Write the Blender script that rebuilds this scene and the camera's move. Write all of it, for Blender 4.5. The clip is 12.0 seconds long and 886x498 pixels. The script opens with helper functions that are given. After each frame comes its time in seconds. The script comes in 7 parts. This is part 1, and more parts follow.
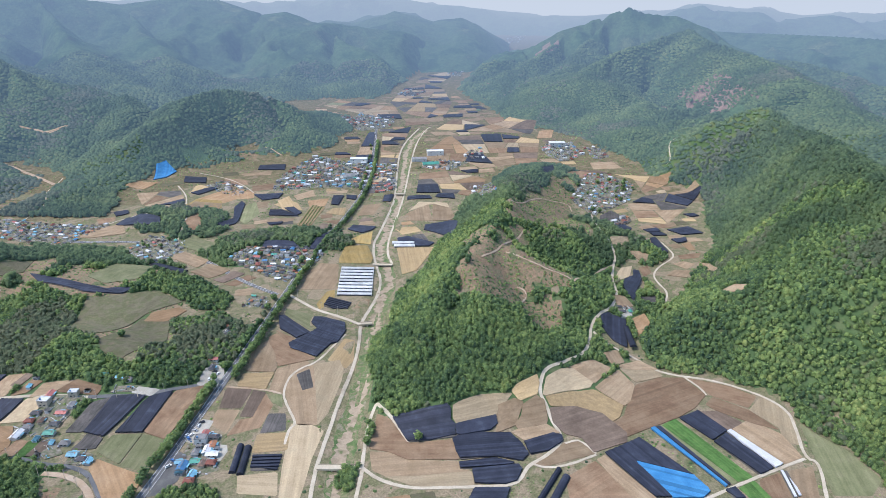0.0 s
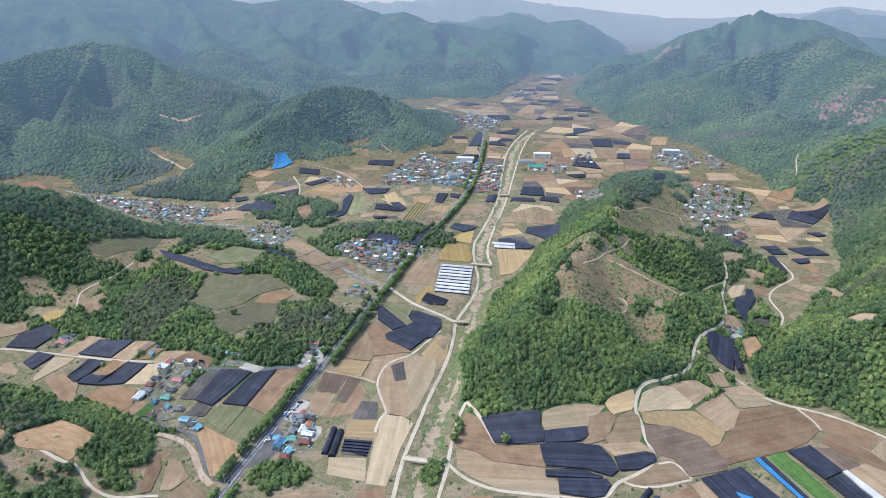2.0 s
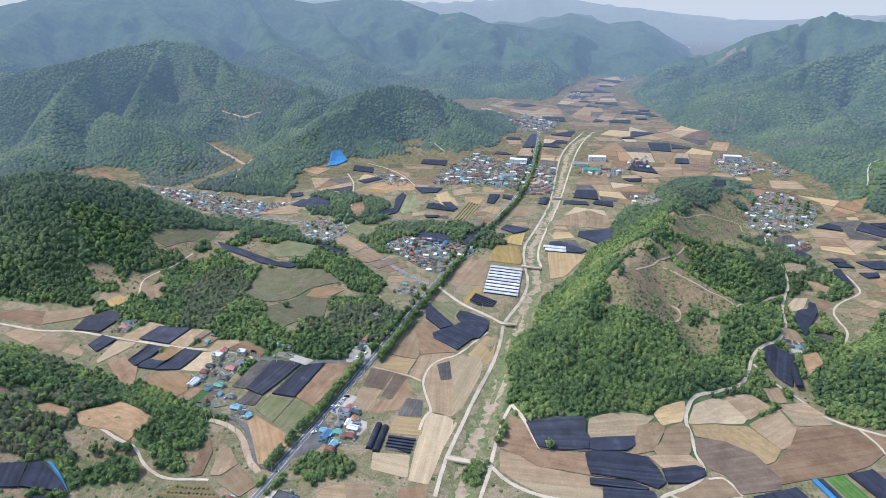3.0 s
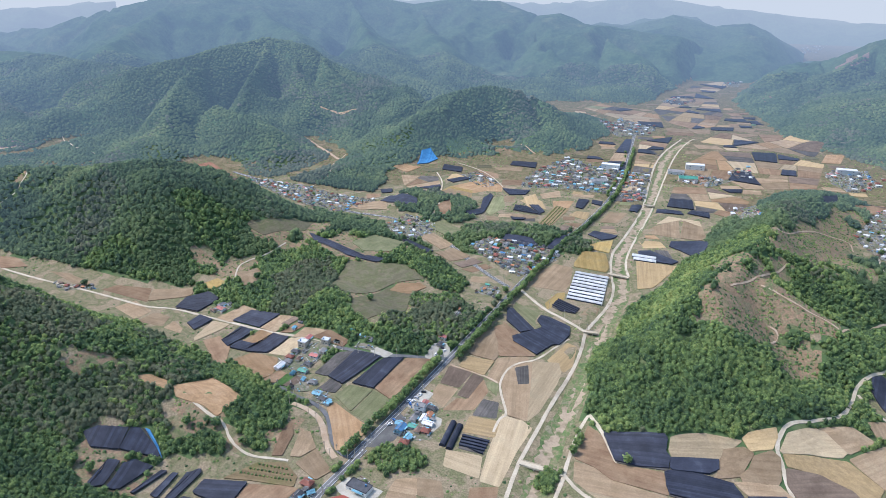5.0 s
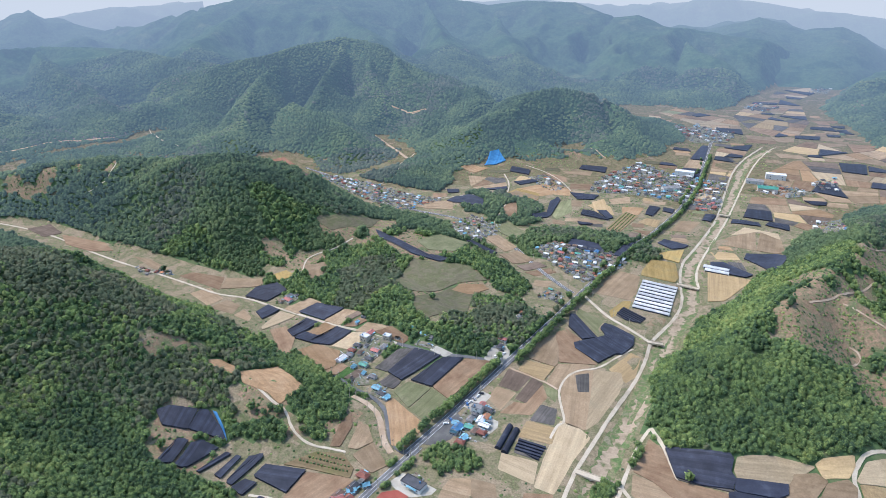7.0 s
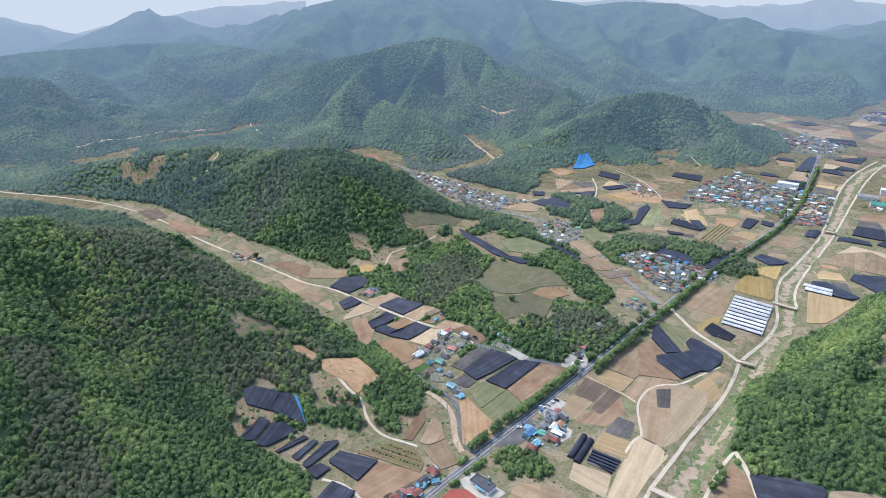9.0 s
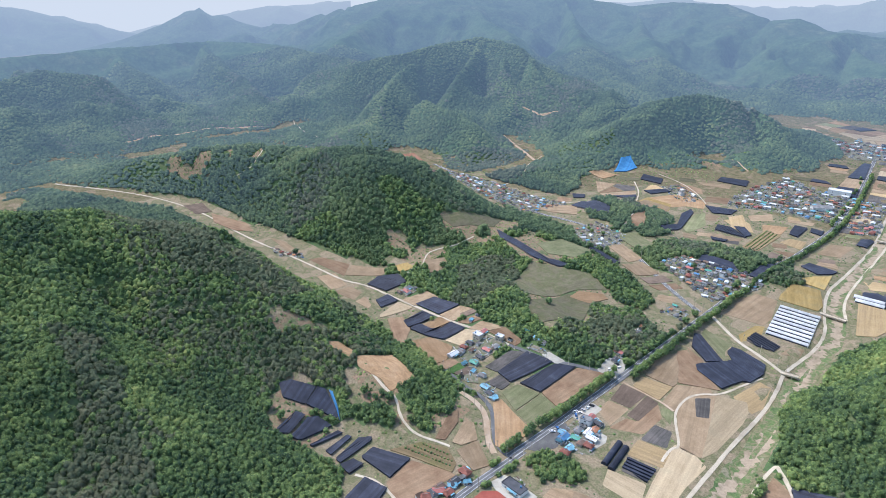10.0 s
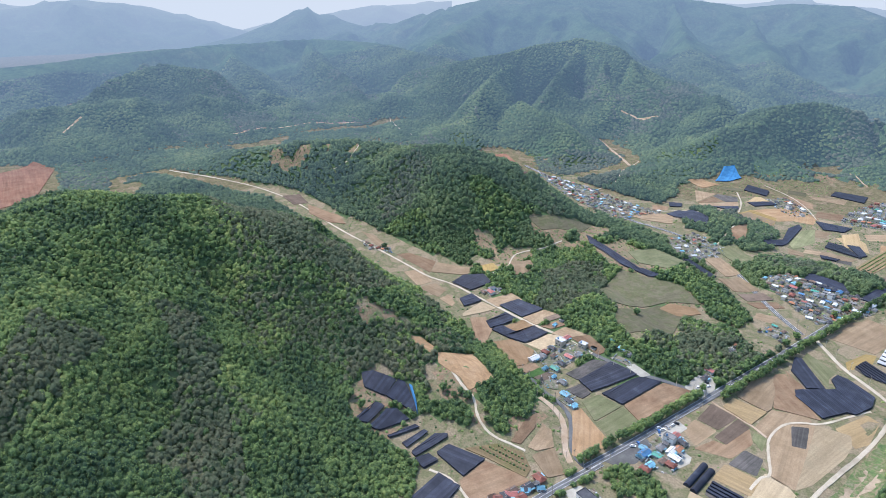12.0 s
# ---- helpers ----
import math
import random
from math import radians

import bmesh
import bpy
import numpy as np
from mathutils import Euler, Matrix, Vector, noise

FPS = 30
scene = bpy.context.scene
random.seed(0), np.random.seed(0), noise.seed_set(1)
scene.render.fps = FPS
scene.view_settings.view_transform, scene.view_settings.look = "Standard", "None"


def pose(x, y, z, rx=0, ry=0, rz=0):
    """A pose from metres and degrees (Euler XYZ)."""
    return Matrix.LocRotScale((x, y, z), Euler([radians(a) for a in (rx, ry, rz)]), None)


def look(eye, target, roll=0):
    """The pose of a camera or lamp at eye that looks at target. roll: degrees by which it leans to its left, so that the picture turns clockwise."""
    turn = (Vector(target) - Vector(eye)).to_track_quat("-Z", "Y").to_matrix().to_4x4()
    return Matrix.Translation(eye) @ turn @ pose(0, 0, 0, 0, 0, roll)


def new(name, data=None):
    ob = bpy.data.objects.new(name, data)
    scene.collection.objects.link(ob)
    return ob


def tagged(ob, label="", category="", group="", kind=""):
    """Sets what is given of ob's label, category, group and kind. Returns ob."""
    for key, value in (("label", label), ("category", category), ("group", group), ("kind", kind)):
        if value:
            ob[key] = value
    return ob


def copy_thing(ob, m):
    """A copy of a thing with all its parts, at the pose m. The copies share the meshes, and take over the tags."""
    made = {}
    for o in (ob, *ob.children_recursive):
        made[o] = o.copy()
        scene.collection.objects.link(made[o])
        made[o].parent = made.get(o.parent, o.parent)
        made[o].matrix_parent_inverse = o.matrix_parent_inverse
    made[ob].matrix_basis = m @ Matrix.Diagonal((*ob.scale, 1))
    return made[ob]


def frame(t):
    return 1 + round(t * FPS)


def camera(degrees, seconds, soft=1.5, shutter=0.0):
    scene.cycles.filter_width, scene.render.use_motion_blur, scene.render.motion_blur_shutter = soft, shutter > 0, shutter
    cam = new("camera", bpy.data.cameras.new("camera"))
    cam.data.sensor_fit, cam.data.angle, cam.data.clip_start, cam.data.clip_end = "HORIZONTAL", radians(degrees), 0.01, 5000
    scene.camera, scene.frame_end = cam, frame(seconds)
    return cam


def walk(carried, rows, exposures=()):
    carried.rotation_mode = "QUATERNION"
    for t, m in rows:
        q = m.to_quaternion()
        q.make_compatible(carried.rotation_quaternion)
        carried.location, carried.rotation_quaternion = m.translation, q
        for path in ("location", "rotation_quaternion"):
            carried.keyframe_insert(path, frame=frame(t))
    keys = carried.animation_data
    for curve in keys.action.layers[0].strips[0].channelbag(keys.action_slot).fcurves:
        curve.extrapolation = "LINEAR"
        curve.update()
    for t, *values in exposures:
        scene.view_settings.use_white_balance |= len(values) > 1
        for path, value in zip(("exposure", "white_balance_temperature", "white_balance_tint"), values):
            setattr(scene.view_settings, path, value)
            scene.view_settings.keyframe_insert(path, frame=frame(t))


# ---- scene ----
cam = camera(69.96, 12.0, soft=0.8)
# seconds, heading and downward tilt of a camera that hovers 300 m over the valley floor and turns left
HEADINGS = [
    (0.0, 0.03, 23.13), (0.5, 1.97, 23.13), (1.0, 4.46, 23.13), (1.5, 7.13, 23.11), (2.0, 9.84, 23.08), (2.5, 12.24, 23.07), (3.0, 14.76, 23.06),
    (3.5, 17.12, 23.06), (5.5, 24.77, 23.01), (6.0, 26.36, 23.0), (6.5, 27.67, 22.97), (8.5, 35.53, 22.95), (9.0, 37.35, 22.94), (9.5, 38.94, 22.93),
    (10.0, 41.03, 22.93), (10.5, 42.94, 22.93), (11.0, 45.29, 22.93), (11.5, 47.39, 22.94), (12.0, 49.52, 22.93),
]
walk(cam, [(t, pose(0, 0, 300, 90 - down, -0.09, yaw)) for t, yaw, down in HEADINGS], [(t, stops, 6030, 13.5) for t, stops in ((0.0, 0.71), (3.5, 0.75), (6.0, 0.76), (9.0, 0.81), (12.0, 0.89))])

# ---- sky, sun ----
SUN_UP, SUN_TURN = radians(56), radians(-97)
world = bpy.data.worlds.new("sky")
scene.world = world
world.use_nodes = True
wn = world.node_tree.nodes
sky = wn.new("ShaderNodeTexSky")
sky.sky_type = "NISHITA"
sky.sun_disc = False
sky.sun_elevation, sky.sun_rotation = SUN_UP, SUN_TURN
sky.air_density, sky.dust_density, sky.ozone_density = 1.5, 1.5, 2.0
sky.altitude = 300
world.node_tree.links.new(sky.outputs["Color"], wn["Background"].inputs["Color"])
wn["Background"].inputs["Strength"].default_value = 0.15
sun = new("sun", bpy.data.lights.new("sun", "SUN"))
sun.data.energy, sun.data.angle, sun.data.color = 2.4, radians(4.0), (1.0, 0.945, 0.86)
sun.matrix_basis = look((math.cos(SUN_UP) * math.sin(SUN_TURN), math.cos(SUN_UP) * math.cos(SUN_TURN), math.sin(SUN_UP)), (0, 0, 0))
# ---- materials ----
def shader(name):
    m = bpy.data.materials.new(name)
    m.use_nodes = True
    t = m.node_tree
    return m, t.nodes, t.links, t.nodes["Principled BSDF"]


def noise_node(n, l, coords, scale, detail=4.0, roughness=0.55):
    t = n.new("ShaderNodeTexNoise")
    t.inputs["Scale"].default_value = scale
    t.inputs["Detail"].default_value = detail
    t.inputs["Roughness"].default_value = roughness
    l.new(coords, t.inputs["Vector"])
    return t.outputs["Fac"]


def ramp(n, l, fac, stops):
    r = n.new("ShaderNodeValToRGB")
    e = r.color_ramp.elements
    while len(e) < len(stops):
        e.new(0.5)
    for i, (p, c) in enumerate(stops):
        e[i].position, e[i].color = p, (*c, 1)
    l.new(fac, r.inputs["Fac"])
    return r.outputs["Color"]


def scaled(n, l, colour, fac, low, high):
    """Colour times a grey that runs from low to high with fac."""
    m = n.new("ShaderNodeMapRange")
    m.inputs["To Min"].default_value, m.inputs["To Max"].default_value = low, high
    m.inputs["From Min"].default_value, m.inputs["From Max"].default_value = 0.25, 0.75
    l.new(fac, m.inputs["Value"])
    x = n.new("ShaderNodeMix")
    x.data_type, x.blend_type = "RGBA", "MULTIPLY"
    x.inputs["Factor"].default_value = 1
    l.new(colour, x.inputs["A"])
    l.new(m.outputs["Result"], x.inputs["B"])
    return x.outputs["Result"]


def bump(n, l, bsdf, height, strength, distance):
    b = n.new("ShaderNodeBump")
    b.inputs["Strength"].default_value, b.inputs["Distance"].default_value = strength, distance
    l.new(height, b.inputs["Height"])
    l.new(b.outputs["Normal"], bsdf.inputs["Normal"])


def surface(name, stops, large=40.0, small=3.0, gloss=0.95, relief=0.4, by_object=0.0, by_island=0.0, depth=0.3, speckle=0.18):
    """Matt ground, cloth, roof or wall: patches of several colours, a finer grain on them, and relief."""
    m, n, l, bsdf = shader(name)
    place = n.new("ShaderNodeNewGeometry")
    coords = place.outputs["Position"]
    patch = noise_node(n, l, coords, 1 / large, 5.0)
    grain = noise_node(n, l, coords, 1 / small, 6.0, 0.65)
    colour = ramp(n, l, patch, stops)
    colour = scaled(n, l, colour, grain, 1 - speckle, 1 + speckle)
    if by_object:
        info = n.new("ShaderNodeObjectInfo")
        colour = scaled(n, l, colour, info.outputs["Random"], 1 - by_object, 1 + by_object)
    if by_island:
        colour = scaled(n, l, colour, place.outputs["Random Per Island"], 1 - by_island, 1 + by_island)
    l.new(colour, bsdf.inputs["Base Color"])
    bsdf.inputs["Roughness"].default_value = gloss
    bsdf.inputs["Specular IOR Level"].default_value = 0.25
    if relief:
        bump(n, l, bsdf, grain, relief, depth)
    return m


def leaves(name, stops, sway=0.35, tint=120.0):
    """Foliage: each crown its own green, stands of trees that differ, leaf-sized light and dark."""
    m, n, l, bsdf = shader(name)
    place = n.new("ShaderNodeNewGeometry")
    coords = place.outputs["Position"]
    stand = noise_node(n, l, coords, 1 / tint, 3.0, 0.6)
    add = n.new("ShaderNodeMath")
    add.operation = "MULTIPLY_ADD"
    l.new(place.outputs["Random Per Island"], add.inputs[0])
    add.inputs[1].default_value = sway
    minus = n.new("ShaderNodeMath")
    minus.operation = "SUBTRACT"
    l.new(stand, minus.inputs[0])
    minus.inputs[1].default_value = sway / 2
    l.new(minus.outputs[0], add.inputs[2])
    colour = ramp(n, l, add.outputs[0], stops)
    crown = noise_node(n, l, coords, 0.16, 2.0, 0.5)
    colour = scaled(n, l, colour, crown, 0.74, 1.26)
    leaf = noise_node(n, l, coords, 0.8, 5.0, 0.75)
    colour = scaled(n, l, colour, leaf, 0.74, 1.26)
    l.new(colour, bsdf.inputs["Base Color"])
    bsdf.inputs["Roughness"].default_value = 0.8
    bsdf.inputs["Specular IOR Level"].default_value = 0.2
    bump(n, l, bsdf, leaf, 0.9, 0.8)
    through_light = n.new("ShaderNodeBsdfTranslucent")
    l.new(colour, through_light.inputs["Color"])
    mix = n.new("ShaderNodeMixShader")
    mix.name = "leaf"
    mix.inputs["Fac"].default_value = 0.36
    l.new(bsdf.outputs[0], mix.inputs[1])
    l.new(through_light.outputs[0], mix.inputs[2])
    l.new(mix.outputs[0], n["Material Output"].inputs["Surface"])
    return m


MEADOW = surface("meadow", [(0.30, (0.10, 0.115, 0.05)), (0.40, (0.19, 0.16, 0.095)), (0.48, (0.125, 0.125, 0.06)), (0.57, (0.245, 0.19, 0.125)), (0.66, (0.20, 0.165, 0.10)), (0.76, (0.115, 0.12, 0.055))], 20, 1.4, relief=0.8, speckle=0.5)
SCRUB = surface("scrub_slope", [(0.30, (0.105, 0.13, 0.055)), (0.38, (0.165, 0.145, 0.08)), (0.46, (0.235, 0.152, 0.096)), (0.53, (0.17, 0.155, 0.085)), (0.60, (0.275, 0.175, 0.115)), (0.70, (0.13, 0.14, 0.065))], 15, 1.6, relief=0.9, speckle=0.45)
FOREST_FLOOR = surface("forest_floor", [(0.3, (0.05, 0.085, 0.035)), (0.5, (0.075, 0.12, 0.045)), (0.66, (0.11, 0.13, 0.06))], 18, 2, relief=0.8)
GREENS = [(0.22, (0.05523, 0.0971, 0.05612)), (0.38, (0.09944, 0.16, 0.06937)), (0.52, (0.1596, 0.232, 0.08272)), (0.66, (0.2278, 0.307, 0.1015)), (0.85, (0.3455, 0.379, 0.1335))]
LEAF_GREEN = leaves("leaf_green", GREENS, 0.38, 55.0)
LEAF_FAR = leaves("leaf_far", [(0.25, (0.05985, 0.099, 0.0549)), (0.40, (0.09576, 0.146, 0.06918)), (0.54, (0.1439, 0.201, 0.08357)), (0.66, (0.1932, 0.25, 0.09776)), (0.80, (0.2793, 0.31, 0.1194))], 0.16, 110.0)
LEAF_PINE = leaves("pine_needles", [(0.25, (0.106, 0.14, 0.0784)), (0.5, (0.147, 0.172, 0.0987)), (0.75, (0.207, 0.207, 0.127))], 0.25, 40.0)


# where the painted haze begins, and how fast it thickens, in metres
HAZE_FROM, HAZE_DEPTH = 700.0, 1900.0


def paint_haze(m, last, start=HAZE_FROM):
    """Backdrop surfaces from start metres off: valley haze painted on as blue emission, thicker the farther they lie.
    """
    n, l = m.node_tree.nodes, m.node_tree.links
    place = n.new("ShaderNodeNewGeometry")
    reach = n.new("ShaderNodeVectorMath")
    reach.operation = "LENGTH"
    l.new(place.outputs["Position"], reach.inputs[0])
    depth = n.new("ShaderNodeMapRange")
    depth.inputs["From Min"].default_value, depth.inputs["From Max"].default_value = start, start + HAZE_DEPTH
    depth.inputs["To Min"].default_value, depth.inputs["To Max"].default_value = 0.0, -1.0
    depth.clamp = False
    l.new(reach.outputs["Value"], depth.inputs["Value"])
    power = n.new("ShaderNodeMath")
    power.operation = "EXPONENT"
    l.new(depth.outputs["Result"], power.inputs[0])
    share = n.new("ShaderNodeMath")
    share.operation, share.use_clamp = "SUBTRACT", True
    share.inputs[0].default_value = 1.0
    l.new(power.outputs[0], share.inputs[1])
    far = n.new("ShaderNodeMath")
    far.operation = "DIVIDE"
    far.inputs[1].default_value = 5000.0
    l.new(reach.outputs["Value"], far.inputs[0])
    haze_glow = n.new("ShaderNodeEmission")
    l.new(ramp(n, l, far.outputs[0], [(0.25, (0.108, 0.165, 0.256)), (0.5, (0.138, 0.20, 0.305)), (0.72, (0.21, 0.272, 0.37)), (0.92, (0.295, 0.342, 0.415))]), haze_glow.inputs["Color"])
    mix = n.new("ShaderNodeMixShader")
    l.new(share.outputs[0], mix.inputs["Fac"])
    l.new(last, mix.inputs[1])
    l.new(haze_glow.outputs[0], mix.inputs[2])
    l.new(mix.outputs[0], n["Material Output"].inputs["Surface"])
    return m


def distant(name, stops, patch=130.0, start=HAZE_FROM):
    """Land of the backdrop: woods, clearings and plains too far off to pick trees apart, haze painted in as emission.
    """
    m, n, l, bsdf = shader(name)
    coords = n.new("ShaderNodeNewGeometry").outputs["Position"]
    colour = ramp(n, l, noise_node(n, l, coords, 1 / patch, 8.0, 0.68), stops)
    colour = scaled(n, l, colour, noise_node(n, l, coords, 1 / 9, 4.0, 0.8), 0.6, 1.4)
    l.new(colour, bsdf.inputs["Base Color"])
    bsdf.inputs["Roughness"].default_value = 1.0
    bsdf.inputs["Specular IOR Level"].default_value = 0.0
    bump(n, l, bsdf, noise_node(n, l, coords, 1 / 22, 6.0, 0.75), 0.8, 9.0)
    return paint_haze(m, bsdf.outputs[0], start)


# copies of the foliage with haze emission painted in, for the far woods
LEAF_HAZED = LEAF_FAR.copy()
LEAF_HAZED.name = "leaf_distant"
paint_haze(LEAF_HAZED, LEAF_HAZED.node_tree.nodes["leaf"].outputs[0])
PINE_HAZED = LEAF_PINE.copy()
PINE_HAZED.name = "pine_distant"
paint_haze(PINE_HAZED, PINE_HAZED.node_tree.nodes["leaf"].outputs[0])
HAZED_LAND = {
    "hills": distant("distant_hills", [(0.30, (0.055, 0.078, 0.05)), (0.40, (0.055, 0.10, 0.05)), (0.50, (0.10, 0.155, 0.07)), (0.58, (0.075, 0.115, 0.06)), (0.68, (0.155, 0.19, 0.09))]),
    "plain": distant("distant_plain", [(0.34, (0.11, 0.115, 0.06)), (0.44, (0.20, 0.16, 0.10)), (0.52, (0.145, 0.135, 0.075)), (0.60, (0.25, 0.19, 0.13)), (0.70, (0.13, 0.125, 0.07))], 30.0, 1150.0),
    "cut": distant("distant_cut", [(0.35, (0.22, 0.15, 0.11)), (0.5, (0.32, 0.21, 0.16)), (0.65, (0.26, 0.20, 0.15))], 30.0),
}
SKY_PALE, _n, _l, _b = shader("pale_sky")
_glow = _n.new("ShaderNodeEmission")
_glow.inputs["Color"].default_value = (0.372, 0.41, 0.45, 1)
_l.new(_glow.outputs[0], _n["Material Output"].inputs["Surface"])


def soil(name, stops, streak=0.26, along_scale=0.012, across_scale=0.3, patch=14.0, gloss=0.95):
    """Worked earth: damp and dry patches, and streaks that run with the plough along the field's own x."""
    m, n, l, bsdf = shader(name)
    coords = n.new("ShaderNodeTexCoord").outputs["Object"]
    info = n.new("ShaderNodeObjectInfo")
    shift = n.new("ShaderNodeVectorMath")
    shift.operation = "MULTIPLY_ADD"
    shift.inputs[1].default_value = (310.0, 170.0, 90.0)
    l.new(info.outputs["Random"], shift.inputs[0])
    l.new(coords, shift.inputs[2])
    damp = noise_node(n, l, shift.outputs[0], 1 / patch, 5.0, 0.6)
    turn = n.new("ShaderNodeMapping")
    turn.inputs["Scale"].default_value = (along_scale, across_scale, 1)
    l.new(shift.outputs[0], turn.inputs["Vector"])
    rows = noise_node(n, l, turn.outputs["Vector"], 1.0, 5.0, 0.65)
    fine = noise_node(n, l, coords, 0.8, 8.0, 0.8)
    colour = ramp(n, l, damp, stops)
    colour = scaled(n, l, colour, rows, 1 - streak, 1 + streak)
    colour = scaled(n, l, colour, fine, 0.72, 1.24)
    colour = scaled(n, l, colour, info.outputs["Random"], 0.76, 1.08)
    l.new(colour, bsdf.inputs["Base Color"])
    bsdf.inputs["Roughness"].default_value = gloss
    bsdf.inputs["Specular IOR Level"].default_value = 0.2
    bump(n, l, bsdf, fine, 0.6, 0.25)
    return m


FIELD_KINDS = {
    "tan": (soil("tan_soil", [(0.3, (0.237, 0.166, 0.0977)), (0.5, (0.29, 0.207, 0.128)), (0.7, (0.335, 0.249, 0.157))]), "bare tan ploughed field with tractor streaks"),
    "pale": (soil("pale_soil", [(0.3, (0.335, 0.258, 0.157)), (0.5, (0.388, 0.299, 0.188)), (0.7, (0.352, 0.283, 0.18))]), "dry pale beige paddy field"),
    "sandy": (soil("sandy_soil", [(0.3, (0.352, 0.249, 0.128)), (0.5, (0.405, 0.29, 0.152)), (0.7, (0.379, 0.274, 0.152))]), "sandy yellow-beige dry field"),
    "straw": (soil("straw_soil", [(0.3, (0.299, 0.207, 0.0751)), (0.5, (0.37, 0.258, 0.0977)), (0.7, (0.317, 0.241, 0.106))]), "straw-coloured stubble field"),
    "brown": (soil("brown_soil", [(0.3, (0.177, 0.108, 0.0643)), (0.5, (0.229, 0.15, 0.0907)), (0.7, (0.264, 0.181, 0.113))]), "freshly tilled brown field"),
    "dark": (soil("dark_soil", [(0.3, (0.115, 0.083, 0.0618)), (0.5, (0.159, 0.117, 0.0864)), (0.7, (0.193, 0.141, 0.105))]), "dark damp tilled field"),
    "orange": (soil("orange_soil", [(0.3, (0.259, 0.16, 0.0836)), (0.5, (0.312, 0.199, 0.108)), (0.7, (0.348, 0.233, 0.135))]), "orange-brown earth field"),
    "red": (soil("red_soil", [(0.3, (0.212, 0.0986, 0.0604)), (0.5, (0.264, 0.132, 0.0828)), (0.7, (0.299, 0.166, 0.106))], 0.3), "bare reddish cut earth"),
    "green": (soil("crop_green", [(0.3, (0.049, 0.104, 0.0279)), (0.5, (0.0712, 0.142, 0.0358)), (0.7, (0.0977, 0.165, 0.0477))], 0.45, 0.02, 0.5, 5.0), "bright green crop rows"),
    "grass": (soil("pale_grass", [(0.3, (0.15, 0.158, 0.076)), (0.5, (0.19, 0.192, 0.097)), (0.7, (0.235, 0.222, 0.125))]), "pale green grass field"),
    "fallow": (soil("fallow_grass", [(0.3, (0.1, 0.093, 0.0548)), (0.45, (0.134, 0.117, 0.0719)), (0.58, (0.1, 0.104, 0.0497)), (0.7, (0.158, 0.128, 0.0787))], 0.22, 0.05, 0.08, 11.0), "grey-green fallow meadow"),
    "bare": (soil("bare_slope", [(0.34, (0.105, 0.121, 0.0513)), (0.46, (0.163, 0.13, 0.077)), (0.56, (0.216, 0.153, 0.0986)), (0.7, (0.259, 0.177, 0.12))], 0.2, 0.1, 0.1, 12.0), "bare brown cleared hillside with tufts of grass"),
    "tarmac": (surface("yard_tarmac", [(0.3, (0.0802, 0.0778, 0.0756)), (0.5, (0.107, 0.104, 0.0995)), (0.7, (0.142, 0.139, 0.127))], 9, 0.7, relief=0.15), "dark tarmac yard"),
    "paved": (surface("yard_concrete", [(0.3, (0.294, 0.268, 0.222)), (0.5, (0.375, 0.346, 0.286)), (0.7, (0.445, 0.415, 0.35))], 9, 0.8, relief=0.15), "pale concrete yard"),
    "court": (surface("court_surface", [(0.3, (0.24, 0.06, 0.045)), (0.6, (0.30, 0.085, 0.06))], 6, 0.6, relief=0.1), "red surfaced sports court"),
    "mulch": (soil("mulched_soil", [(0.3, (0.0692, 0.0642, 0.0578)), (0.5, (0.103, 0.0939, 0.0851)), (0.7, (0.147, 0.128, 0.115))], 0.4, 0.01, 0.6), "field covered with dark mulch film rows"),
    "orchard": (soil("orchard_soil", [(0.3, (0.177, 0.132, 0.0681)), (0.5, (0.229, 0.166, 0.0907)), (0.7, (0.167, 0.15, 0.0604))], 0.3, 0.01, 0.35), "orchard plot with rows of young trees"),
}
NET_BLACK = surface("black_net", [(0.35, (0.0189, 0.0216, 0.0338)), (0.6, (0.0297, 0.0338, 0.05)), (0.75, (0.0513, 0.0554, 0.0743))], 9, 0.8, gloss=0.7, relief=0.5, by_object=0.22, by_island=0.12, depth=0.1)
NET_BLUE = surface("blue_net", [(0.35, (0.03, 0.13, 0.27)), (0.65, (0.05, 0.18, 0.34))], 8, 0.8, gloss=0.55, relief=0.3, by_object=0.2, by_island=0.15, depth=0.1)
FILM_WHITE = surface("white_film", [(0.35, (0.42, 0.42, 0.44)), (0.65, (0.54, 0.54, 0.56))], 6, 0.8, gloss=0.4, relief=0.4, by_island=0.1, depth=0.1)
FILM_CLEAR = surface("greenhouse_film", [(0.35, (0.40, 0.41, 0.40)), (0.55, (0.52, 0.52, 0.51)), (0.7, (0.62, 0.62, 0.61))], 7, 1.2, gloss=0.45, relief=0.2, by_object=0.2, depth=0.1)
CONCRETE = surface("track_concrete", [(0.3, (0.35, 0.295, 0.215)), (0.5, (0.44, 0.375, 0.28)), (0.7, (0.51, 0.44, 0.34))], 12, 1.0, relief=0.2)
EARTH = surface("track_earth", [(0.3, (0.30, 0.21, 0.13)), (0.5, (0.38, 0.28, 0.19)), (0.7, (0.44, 0.34, 0.25))], 9, 1.0, relief=0.5)
ASPHALT = surface("asphalt", [(0.3, (0.095, 0.095, 0.097)), (0.5, (0.125, 0.124, 0.124)), (0.7, (0.165, 0.162, 0.158))], 10, 0.7, relief=0.15)
PAINT = surface("road_paint", [(0.3, (0.6, 0.6, 0.57)), (0.7, (0.75, 0.75, 0.72))], 5, 0.5, relief=0)
